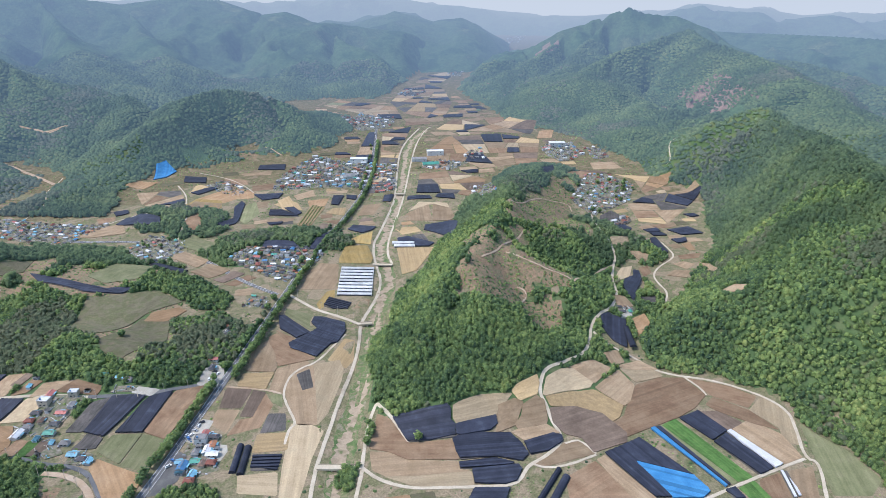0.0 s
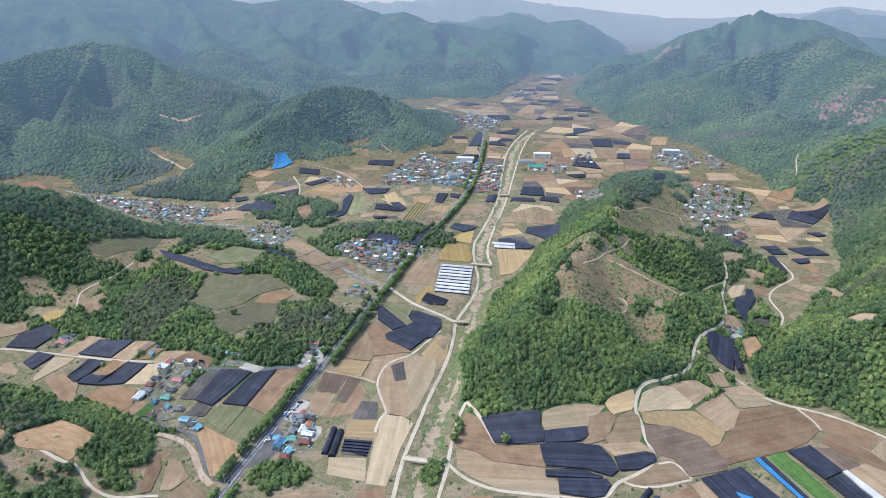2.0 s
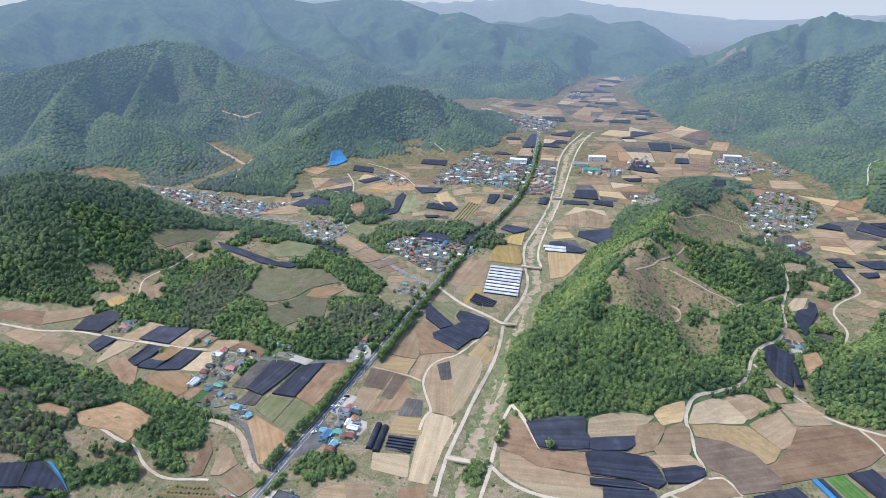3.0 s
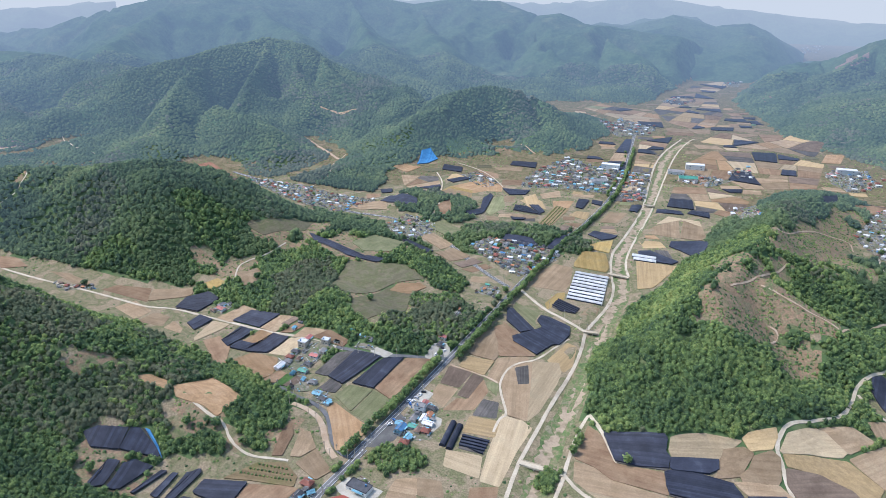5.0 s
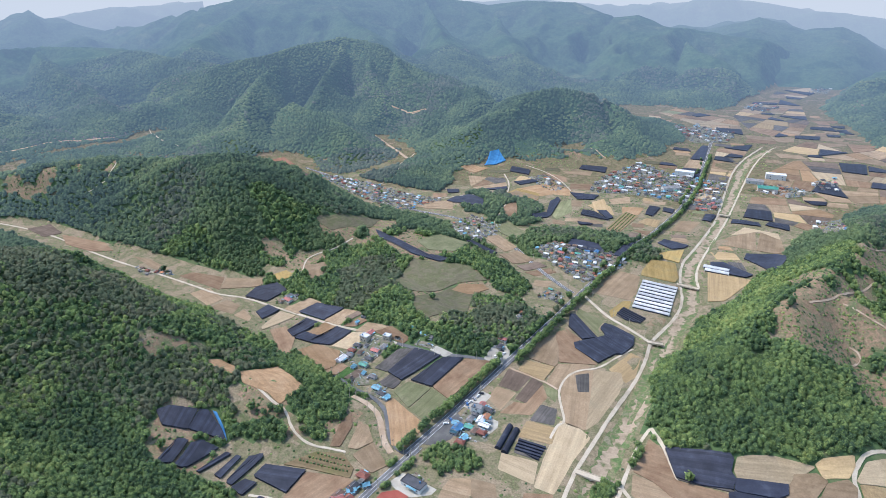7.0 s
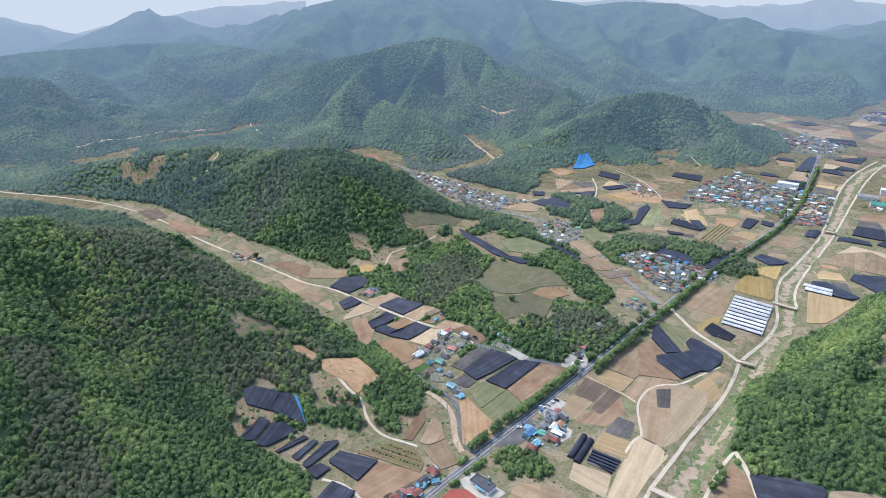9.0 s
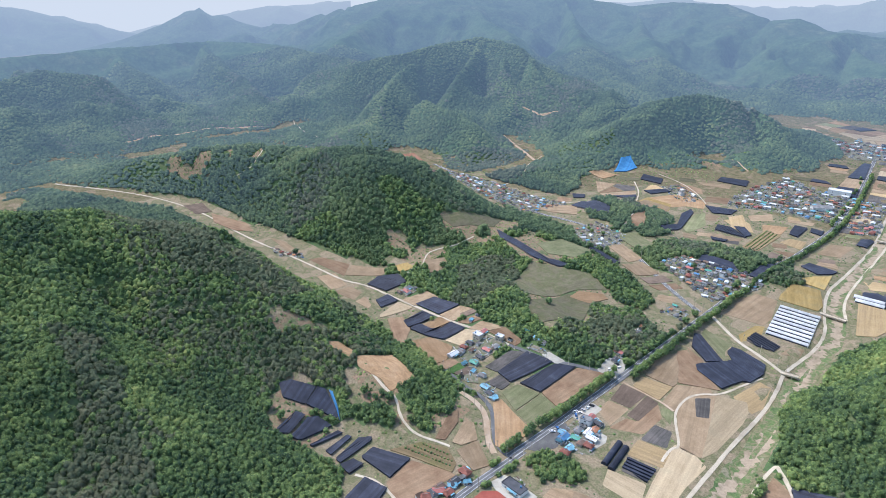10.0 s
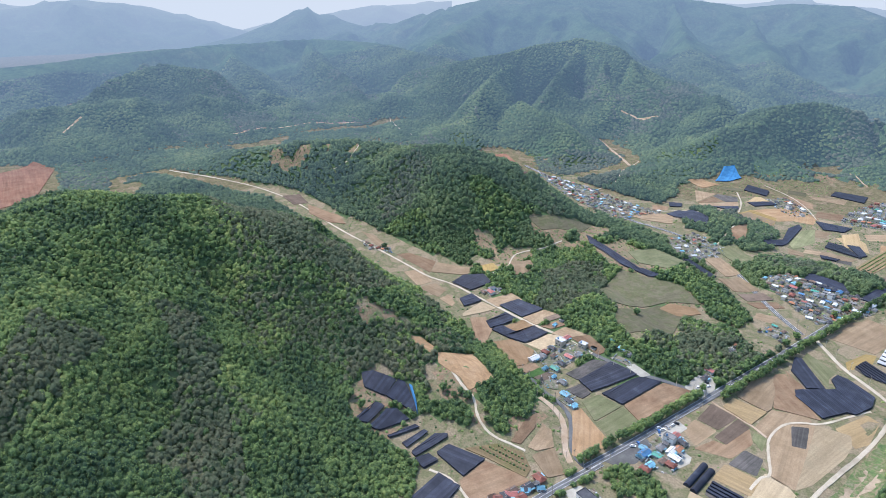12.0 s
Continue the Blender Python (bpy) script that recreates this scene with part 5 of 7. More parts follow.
field("net", (57.6, 356.2), (77.5, 364.4), (84.7, 364.1), (85.1, 356.9), (72.8, 347.0), (60.6, 343.0), (58.9, 348.1))
field("net", (11.0, 336.9), (36.4, 339.7), (50.1, 334.8), (44.2, 332.6), (11.6, 329.4))
field("net", (19.5, 329.4), (51.1, 333.7), (52.9, 329.5), (48.4, 318.7), (40.8, 315.7), (20.8, 316.6))
field("net", (20.6, 312.2), (43.3, 312.3), (39.5, 301.8), (15.9, 301.7))
field("tube", (57.8, 301.8), (75.9, 330.1), (78.9, 328.0), (62.1, 299.5))
field("tube", (64.5, 299.5), (79.7, 323.8), (82.9, 321.3), (71.6, 299.5))
field("net", (111.3, 344.8), (139.8, 360.6), (164.3, 324.0), (130.1, 337.1), (144.5, 304.8), (133.9, 304.8))
field("blue", (129.9, 336.6), (164.1, 323.5), (170.7, 310.1), (163.7, 303.9), (144.9, 303.9))
field("net", (154.7, 372.3), (158.0, 373.5), (186.3, 316.5), (184.3, 315.0))
field("blue", (150.8, 370.4), (154.3, 372.3), (183.7, 314.5), (181.5, 313.5))
field("net", (175.5, 382.6), (192.5, 391.3), (205.3, 368.6), (191.1, 358.3))
field("net", (191.2, 356.5), (203.2, 365.6), (221.0, 330.9), (208.4, 324.1))
field("white", (204.0, 367.4), (208.0, 369.3), (228.6, 334.1), (222.1, 330.9))
field("green", (160.2, 374.2), (172.3, 381.9), (202.9, 322.5), (191.4, 319.0))
field("grass", (156.5, 374.2), (159.8, 374.2), (190.7, 319.0), (187.6, 317.0))
field("green", (190.5, 312.6), (202.4, 319.0), (206.5, 304.4), (194.1, 304.4))
field("net", (180.6, 310.6), (188.0, 313.5), (191.0, 303.9), (183.2, 303.9))
field("brown", (-48.1, 382.7), (-38.4, 376.0), (-25.0, 354.3), (6.7, 356.4), (11.1, 339.1), (-24.2, 339.5), (-36.3, 346.8), (-50.2, 349.6))
field("tan", (-49.8, 346.2), (-32.2, 344.5), (-20.3, 337.9), (10.6, 336.3), (10.9, 329.4), (18.7, 327.8), (-15.9, 323.6), (-34.3, 322.1), (-46.1, 328.8))
field("pale", (-38.1, 322.6), (-15.9, 322.6), (19.0, 327.3), (20.0, 315.6), (-1.1, 313.6), (-14.9, 313.6))
field("pale", (8.2, 382.7), (13.3, 386.1), (30.5, 395.1), (51.8, 395.7), (47.2, 390.6), (40.7, 387.5), (39.3, 379.9), (10.9, 369.3), (8.1, 374.3))
field("tan", (41.4, 386.6), (53.6, 391.5), (59.7, 389.6), (52.3, 371.8), (39.1, 364.7), (39.9, 376.6))
field("tan", (60.4, 387.5), (71.1, 395.6), (75.9, 393.1), (76.4, 377.5), (74.5, 372.6), (55.5, 367.2), (53.1, 371.8), (58.3, 378.6))
field("tan", (53.5, 366.7), (75.7, 372.2), (83.8, 365.8), (58.6, 358.0), (50.0, 364.9))
field("sandy", (52.8, 397.8), (56.6, 402.5), (73.1, 413.9), (73.8, 408.0), (70.9, 397.9), (57.8, 391.2))
field("pale", (76.7, 399.1), (81.2, 413.9), (95.6, 427.8), (104.6, 431.4), (118.4, 419.6), (115.1, 414.4), (94.5, 406.7), (77.9, 398.4))
field("tan", (99.4, 430.8), (125.0, 447.1), (139.4, 440.9), (120.1, 419.3), (106.1, 432.3))
field("sandy", (78.5, 396.6), (98.8, 405.7), (118.5, 411.3), (137.3, 397.0), (131.1, 384.4), (124.8, 379.2), (119.4, 388.4), (101.0, 393.1), (81.0, 389.7))
field("dark", (80.3, 387.1), (100.8, 391.9), (119.1, 387.3), (131.7, 366.0), (129.3, 357.0), (104.7, 346.5), (99.2, 361.7), (88.6, 365.3), (81.2, 375.6))
field("tan", (60.5, 335.9), (85.9, 354.5), (96.3, 357.5), (104.3, 344.8), (67.6, 332.7))
field("tan", (119.9, 413.9), (145.0, 440.4), (152.8, 423.5), (144.0, 402.8), (138.4, 397.8))
field("pale", (146.7, 443.1), (173.2, 447.6), (180.2, 437.0), (155.9, 428.3))
field("brown", (155.0, 423.2), (176.0, 433.8), (195.8, 433.8), (205.4, 411.7), (191.7, 396.1), (175.3, 384.6), (144.5, 369.7), (127.8, 360.5), (126.0, 377.3), (135.9, 385.1), (142.1, 398.7))
field("brown", (200.4, 433.8), (229.1, 423.0), (244.3, 409.6), (232.6, 396.2), (211.5, 410.3))
field("pale", (248.4, 408.9), (259.8, 392.1), (259.6, 380.8), (249.7, 354.3), (241.9, 357.8), (245.5, 372.5), (232.4, 392.7))
field("dark", (194.4, 390.6), (207.4, 391.3), (219.1, 378.8), (219.6, 372.4), (206.8, 369.3))
field("tan", (208.8, 369.3), (226.2, 380.7), (241.8, 365.6), (244.3, 348.5), (244.7, 341.8), (229.9, 335.2))
field("brown", (210.6, 408.1), (231.2, 392.1), (243.4, 370.6), (230.4, 376.2), (207.7, 392.0), (202.1, 399.6))
field("brown", (207.3, 320.0), (222.4, 326.2), (219.5, 303.5), (200.7, 303.5))
field("tan", (231.0, 328.3), (247.2, 332.0), (236.2, 303.6), (222.7, 303.5))
field("tan", (136.8, 462.0), (151.1, 473.4), (153.1, 454.6), (142.2, 446.3))
field("tan", (145.1, 446.4), (167.1, 459.4), (178.6, 446.7), (149.5, 444.6))
field("brown", (81.1, 321.3), (103.0, 337.1), (112.8, 319.8), (91.7, 303.8), (80.4, 303.7))
field("tan", (105.3, 338.7), (110.8, 342.6), (134.3, 303.8), (119.4, 303.8))
field("brown", (113.1, 318.3), (118.7, 303.8), (92.8, 303.8))
field("net", (-158.3, 536.0), (-152.0, 537.1), (-121.3, 505.4), (-133.2, 495.4), (-151.6, 512.5))
field("net", (-137.7, 485.8), (-120.5, 506.4), (-116.4, 512.6), (-124.2, 523.0), (-123.6, 533.9), (-112.7, 533.9), (-92.7, 523.1), (-89.4, 507.5), (-94.2, 487.8), (-99.9, 485.9), (-108.7, 464.8), (-133.5, 478.3))
field("brown", (-154.0, 509.4), (-134.8, 495.4), (-138.9, 486.7))
field("brown", (-156.5, 494.8), (-152.0, 503.2), (-137.1, 483.0), (-109.1, 462.2), (-117.3, 459.5), (-137.9, 450.9), (-146.2, 471.0), (-153.8, 484.3))
field("tan", (-162.3, 450.1), (-163.8, 473.6), (-156.7, 489.6), (-146.2, 469.1), (-139.5, 447.5), (-140.1, 442.6), (-162.7, 443.3))
field("sandy", (-163.5, 437.9), (-139.7, 441.0), (-140.9, 418.3), (-163.7, 422.8))
field("tan", (-137.9, 446.7), (-117.1, 458.7), (-111.8, 453.5), (-124.6, 437.8), (-126.2, 413.1), (-136.9, 416.8))
field("grass", (-154.3, 551.9), (-126.0, 538.3), (-127.1, 524.1), (-121.8, 510.5), (-152.0, 539.3))
field("sandy", (-97.7, 460.4), (-88.6, 494.6), (-80.0, 491.7), (-76.9, 460.2), (-81.1, 448.5), (-87.6, 454.4))
field("tan", (-122.1, 439.4), (-109.7, 452.7), (-99.0, 412.4), (-92.1, 374.9), (-106.2, 375.5), (-122.8, 411.6), (-124.6, 427.5))
field("pale", (-108.5, 453.5), (-88.4, 459.6), (-83.6, 446.9), (-82.7, 430.7), (-86.9, 387.9), (-91.2, 374.9), (-98.6, 412.4))
field("mulch", (-119.6, 438.6), (-111.3, 446.0), (-103.8, 421.4), (-110.7, 417.6))
field("dark", (-171.4, 418.7), (-151.4, 417.5), (-153.6, 394.5), (-169.0, 394.5))
field("dark", (-149.4, 416.8), (-139.7, 413.8), (-142.0, 383.8), (-150.4, 385.1))
field("tan", (-169.8, 391.8), (-153.6, 391.8), (-155.3, 366.0), (-169.4, 375.3))
field("brown", (-149.0, 380.5), (-141.5, 381.8), (-138.7, 411.6), (-130.4, 398.1), (-133.0, 372.2), (-153.9, 362.9))
field("mulch", (-129.8, 387.1), (-118.0, 387.2), (-113.9, 369.1), (-130.6, 366.0))
field("grass", (-134.3, 410.2), (-126.7, 411.6), (-122.0, 395.3), (-131.8, 403.7))
field("sandy", (-131.9, 363.6), (-110.3, 366.1), (-107.9, 348.3), (-130.9, 345.4))
field("tube", (-138.2, 352.0), (-135.9, 325.0), (-141.2, 325.0), (-143.0, 352.0))
field("tube", (-132.4, 350.0), (-130.4, 323.0), (-135.4, 324.0), (-137.4, 351.0))
field("netrow", (-129.7, 342.6), (-109.6, 343.8), (-109.6, 328.1), (-127.4, 327.5))
field("pale", (-133.9, 322.9), (-109.5, 326.0), (-104.7, 306.2), (-129.8, 308.1))
field("pale", (-110.4, 375.5), (-96.1, 374.2), (-86.3, 368.0), (-89.7, 339.4), (-89.9, 320.9), (-90.1, 304.3), (-102.5, 304.3), (-106.3, 331.3))
field("net", (-257.0, 364.7), (-249.8, 396.1), (-225.4, 398.8), (-240.7, 360.5))
field("net", (-233.8, 364.3), (-223.8, 396.5), (-207.7, 406.9), (-215.0, 365.3))
field("mulch", (-269.6, 365.2), (-262.7, 390.7), (-250.9, 395.4), (-258.2, 365.4))
field("brown", (-213.9, 366.6), (-206.2, 407.0), (-187.7, 418.8), (-196.4, 359.1))
field("grass", (-237.5, 345.7), (-234.6, 361.8), (-215.5, 363.8), (-217.5, 334.2))
field("grass", (-215.1, 333.0), (-213.4, 363.0), (-196.0, 358.6), (-198.5, 327.4))
field("orange", (-233.6, 328.4), (-232.5, 336.5), (-216.2, 329.8), (-196.4, 322.4), (-195.1, 296.5), (-204.5, 292.4), (-220.4, 313.3))
field("mulch", (-255.1, 346.0), (-253.1, 362.7), (-241.2, 359.0), (-240.8, 348.6))
field("net", (-461.1, 406.7), (-466.0, 427.5), (-446.9, 439.2), (-425.5, 431.1), (-433.6, 407.8))
field("net", (-429.4, 388.9), (-427.1, 404.2), (-408.9, 401.4), (-412.4, 380.6))
field("net", (-387.7, 406.0), (-378.7, 423.0), (-346.5, 423.3), (-355.4, 404.0))
field("net", (-377.1, 376.3), (-374.2, 400.2), (-357.5, 398.4), (-364.3, 369.8))
field("net", (-362.2, 369.2), (-361.2, 381.7), (-344.2, 382.3), (-336.8, 399.4), (-318.2, 397.6), (-325.2, 375.5), (-341.3, 370.2))
field("brown", (-562.2, 408.4), (-555.3, 421.8), (-516.1, 429.6), (-497.6, 405.9))
field("tan", (-497.5, 408.3), (-512.0, 429.5), (-474.4, 447.2), (-464.7, 433.1))
field("tan", (-517.2, 385.1), (-510.0, 402.9), (-478.5, 392.6), (-480.4, 375.4))
field("tan", (-475.0, 373.4), (-471.9, 391.9), (-453.1, 391.0), (-446.2, 375.0))
field("tan", (-442.1, 373.9), (-441.9, 386.0), (-425.3, 378.4), (-421.3, 371.9))
field("tan", (-406.6, 405.5), (-392.8, 427.1), (-375.8, 424.8), (-387.8, 403.6))
field("pale", (-402.4, 370.7), (-407.4, 400.0), (-388.0, 400.0), (-398.5, 366.5))
field("brown", (-391.4, 369.6), (-383.0, 381.2), (-362.2, 369.2), (-346.2, 344.3), (-358.2, 347.3))
field("orange", (-358.7, 381.4), (-352.4, 400.8), (-337.3, 399.1), (-345.0, 383.1))
field("tan", (-354.3, 403.6), (-344.9, 422.3), (-331.4, 423.6), (-336.3, 402.6))
field("dark", (-337.1, 412.8), (-330.4, 423.2), (-324.3, 421.6), (-330.5, 411.6))
field("brown", (-331.3, 402.5), (-321.8, 417.2), (-313.3, 414.2), (-320.4, 404.7))
field("pale", (-323.9, 375.6), (-316.8, 397.5), (-298.3, 400.2), (-307.0, 377.5))
field("tan", (-315.1, 399.4), (-310.7, 411.9), (-287.6, 413.8), (-297.7, 404.0))
field("brown", (-295.4, 403.6), (-285.9, 414.0), (-261.3, 406.0), (-263.2, 398.8))
field("orange", (-345.7, 354.4), (-337.5, 370.1), (-312.3, 371.7), (-300.0, 348.0), (-299.3, 333.9), (-325.2, 347.2))
field("brown", (-296.5, 330.9), (-299.6, 357.6), (-290.8, 354.8), (-287.5, 334.8))
field("green", (-284.1, 327.7), (-289.8, 354.5), (-283.2, 356.8), (-280.3, 336.5))
field("dark", (-279.5, 336.3), (-281.7, 355.8), (-273.7, 352.8), (-274.3, 337.4))
field("orange", (-370.5, 281.4), (-366.2, 288.3), (-350.1, 291.7), (-343.6, 280.2), (-361.3, 277.2))
field("orange", (-341.0, 287.2), (-331.0, 314.8), (-289.7, 299.2), (-294.0, 278.1), (-308.0, 281.9), (-330.7, 278.5))
field("net", (-356.9, 221.9), (-354.1, 230.5), (-339.3, 241.3), (-331.1, 224.5), (-344.6, 216.0))
field("net", (-330.5, 225.7), (-338.4, 243.4), (-334.1, 246.7), (-316.2, 241.5), (-305.5, 235.8), (-313.9, 232.7))
field("bluerow", (-333.8, 247.6), (-327.9, 249.1), (-313.4, 242.1), (-304.4, 235.5), (-315.5, 241.5))
field("net", (-322.2, 194.3), (-328.8, 215.1), (-323.3, 218.9), (-314.8, 198.0), (-318.3, 193.2))
field("net", (-311.0, 197.7), (-319.3, 218.5), (-317.7, 225.1), (-304.1, 227.8), (-304.6, 217.9), (-305.7, 201.3))
field("net", (-299.8, 204.3), (-297.7, 228.0), (-293.8, 229.1), (-296.6, 204.5))
field("net", (-288.0, 208.8), (-291.4, 229.8), (-287.3, 231.2), (-283.2, 209.1))
field("net", (-277.9, 209.0), (-282.5, 234.1), (-275.9, 240.7), (-274.0, 237.5), (-273.0, 208.6))
field("net", (-271.4, 207.3), (-270.9, 216.8), (-259.8, 218.7), (-260.2, 205.7))
field("net", (-266.6, 221.9), (-267.8, 234.8), (-240.4, 244.1), (-238.1, 221.2))
field("net", (-243.9, 179.0), (-250.2, 211.0), (-232.2, 213.4), (-227.9, 197.8))
field("brown", (-236.6, 217.4), (-239.3, 242.0), (-215.1, 250.7), (-207.7, 251.4), (-216.2, 215.8), (-220.8, 210.4))
field("orchard", (-257.3, 240.8), (-245.2, 259.7), (-228.3, 267.0), (-214.7, 260.1), (-211.6, 252.4), (-241.5, 246.2))
field("tan", (-221.8, 270.8), (-217.2, 287.2), (-196.9, 273.7), (-201.7, 263.3))
field("brown", (-240.4, 269.5), (-246.5, 289.8), (-247.4, 302.4), (-239.3, 291.1), (-235.1, 272.5))
field("tan", (-229.1, 274.7), (-235.2, 295.7), (-230.4, 298.8), (-218.5, 288.1), (-223.5, 276.7))
field("net", (-434.8, 602.8), (-404.6, 589.1), (-366.5, 577.7), (-339.6, 571.0), (-310.7, 574.8), (-319.5, 561.8), (-359.7, 563.0), (-411.4, 579.9))
field("net", (-329.6, 644.7), (-323.1, 652.5), (-280.8, 632.1), (-283.2, 620.4))
field("net", (-428.7, 775.1), (-408.8, 806.1), (-374.4, 787.7), (-366.0, 765.8), (-409.4, 771.3))
field("net", (-294.5, 774.5), (-282.6, 800.9), (-296.2, 850.0), (-292.8, 876.6), (-285.1, 863.0), (-274.8, 799.1), (-274.7, 782.7), (-287.5, 759.9))
field("red", (-820.0, 830.0), (-812.0, 850.0), (-722.0, 800.0), (-640.0, 700.0))
field("dark", (-560.4, 611.7), (-687.2, 810.2), (-674.7, 793.2), (-550.4, 614.4))
field("tan", (-489.2, 735.3), (-450.1, 766.9), (-424.5, 782.5), (-405.2, 750.6), (-439.5, 736.8))
field("red", (-1267.0, 85.9), (-1286.6, 156.6), (-1233.2, 175.5), (-1081.1, 121.2), (-1051.3, 59.3))
field("bluesheet", (-468.2, 982.3), (-480.8, 1030.0), (-470.6, 1048.1), (-447.7, 1030.7), (-451.8, 996.9))
field("net", (-213.4, 685.8), (-214.3, 707.5), (-180.0, 706.2), (-170.5, 692.9), (-185.3, 684.1))
field("net", (-159.8, 689.7), (-155.2, 720.0), (-145.7, 744.8), (-145.2, 722.1), (-152.0, 690.4))
field("net", (-123.1, 761.6), (-118.4, 780.7), (-88.0, 774.7), (-90.6, 764.5), (-103.7, 750.9))
field("net", (-162.0, 864.6), (-164.1, 903.3), (-147.2, 903.4), (-149.0, 859.7))
field("net", (-143.6, 890.1), (-145.0, 906.0), (-128.6, 903.4), (-127.9, 885.0))
field("net", (-89.8, 877.5), (-87.9, 903.7), (-74.2, 913.1), (-77.5, 877.7))
field("net", (-53.2, 887.0), (-52.5, 905.3), (-20.2, 904.0), (-15.7, 890.8))
field("net", (-239.5, 817.0), (-243.0, 840.0), (-225.5, 840.1), (-195.9, 812.7))
field("net", (-224.8, 847.2), (-212.2, 852.1), (-195.3, 828.6), (-200.8, 817.1))
field("net", (-24.7, 764.8), (-23.7, 781.2), (8.5, 796.1), (21.1, 781.4), (11.6, 735.8), (-9.9, 754.9))
field("net", (-11.6, 898.7), (-7.6, 914.9), (16.4, 915.0), (17.7, 891.0))
field("mulch", (-39.1, 726.3), (-38.6, 747.0), (-25.8, 751.0), (-18.1, 730.1))
field("straw", (-119.6, 670.2), (-117.1, 703.9), (-92.1, 711.1), (-82.2, 675.4), (-83.2, 660.1), (-118.3, 661.5))
field("straw", (-119.3, 715.1), (-102.9, 744.5), (-90.8, 758.5), (-89.2, 717.0))
field("tan", (-149.6, 593.9), (-141.3, 659.5), (-119.6, 656.8), (-113.7, 614.3), (-114.9, 595.4))
field("straw", (-125.9, 561.4), (-119.8, 588.8), (-113.3, 592.8), (-110.7, 568.7), (-121.2, 550.9))
field("netrow", (-118.9, 556.7), (-116.3, 574.9), (-91.6, 562.7), (-93.9, 550.9), (-107.8, 550.9))
field("tan", (-87.9, 552.1), (-84.2, 567.6), (-74.6, 573.8), (-75.1, 557.3))
field("tan", (-118.6, 817.5), (-112.0, 862.4), (-89.1, 869.9), (-96.0, 824.4))
field("sandy", (-162.4, 828.7), (-155.6, 850.0), (-137.9, 850.0), (-136.7, 819.7))
field("brown", (-161.2, 795.3), (-134.5, 804.1), (-137.7, 784.8))
field("dark", (-164.0, 750.9), (-160.5, 786.6), (-144.7, 782.1), (-149.8, 752.1))
field("sandy", (-55.1, 704.8), (-9.4, 706.7), (-30.7, 640.4), (-44.6, 631.6))
field("orchard", (-192.8, 779.8), (-188.4, 862.0), (-168.0, 852.3), (-175.4, 778.8))
field("sandy", (-243.4, 864.2), (-227.6, 884.5), (-212.4, 871.8), (-197.7, 840.2), (-228.3, 852.0))
field("tan", (-60.0, 799.7), (-48.5, 829.2), (-21.1, 867.8), (-15.0, 800.3))
field("pale", (-47.4, 838.6), (-34.5, 877.8), (5.1, 872.9), (9.0, 853.2), (-17.9, 870.3))
field("tan", (-14.5, 867.8), (9.8, 848.3), (17.0, 800.5), (-13.5, 800.3))
field("net", (147.6, 519.7), (155.4, 525.7), (171.4, 519.7), (162.7, 479.1), (154.9, 487.7), (149.7, 498.9), (146.4, 508.0))
field("tube", (171.7, 510.4), (169.7, 477.3), (164.0, 474.6), (166.3, 507.7))
field("net", (190.5, 600.2), (195.4, 613.7), (208.0, 625.3), (213.7, 641.4), (218.3, 639.9), (214.9, 612.6), (198.1, 580.5), (188.9, 552.9), (185.5, 571.7))
field("net", (260.1, 736.9), (267.8, 738.8), (268.9, 692.3), (261.9, 687.3), (255.3, 709.5))
field("net", (222.6, 773.5), (234.8, 790.7), (246.4, 770.0), (235.5, 752.0), (221.6, 750.3))
field("orange", (176.4, 520.4), (193.0, 533.3), (193.9, 519.4), (178.4, 497.7), (179.8, 512.9))
field("tan", (217.6, 685.9), (232.4, 690.5), (242.8, 683.9), (235.1, 664.4), (227.1, 671.0))
field("pale", (202.9, 711.1), (229.0, 729.2), (223.9, 705.2), (202.0, 692.7))
field("brown", (277.5, 684.0), (307.4, 692.5), (298.5, 677.5), (277.5, 674.2))
field("tan", (247.2, 629.8), (260.4, 643.0), (275.1, 640.0), (266.2, 623.7), (252.3, 628.3))
field("tan", (294.7, 665.7), (296.9, 642.4), (284.4, 582.3), (283.1, 596.5))
field("orange", (293.5, 718.6), (305.9, 725.9), (303.8, 701.0), (296.3, 699.3))
field("tan", (257.3, 523.5), (269.6, 525.3), (273.1, 508.1), (265.2, 504.9), (256.5, 510.6))
field("tan", (263.5, 659.8), (278.0, 666.2), (288.1, 659.9), (274.1, 646.1))
field("mulch", (200.2, 567.7), (217.6, 576.7), (213.1, 562.5), (200.0, 557.5))
field("tan", (168.9, 559.7), (180.8, 561.1), (184.8, 544.2), (169.1, 537.3))
field("pale", (190.9, 626.5), (200.1, 643.1), (213.9, 651.4), (203.3, 626.4), (187.0, 607.5))
field("brown", (220.5, 647.4), (231.8, 653.5), (231.3, 637.0), (220.8, 626.8))
field("net", (161.6, 997.3), (186.4, 1045.3), (179.7, 982.9), (151.4, 929.8))
field("orange", (206.9, 1345.6), (233.7, 1339.1), (221.3, 1282.9), (191.6, 1277.7))
field("net", (-413.8, 970.5), (-422.8, 1001.7), (-385.4, 995.6), (-376.6, 964.6))
field("orange", (-490.9, 938.8), (-482.8, 970.4), (-454.3, 970.3), (-461.4, 934.9))
field("orange", (-333.2, 916.0), (-330.8, 950.0), (-286.0, 921.7), (-287.2, 889.4))
field("tan", (-362.6, 837.0), (-361.7, 876.2), (-319.8, 866.3), (-316.3, 838.8))
field("net", (-430.1, 777.8), (-424.2, 798.0), (-402.9, 794.4), (-370.2, 779.7), (-371.5, 764.0), (-401.5, 773.3))
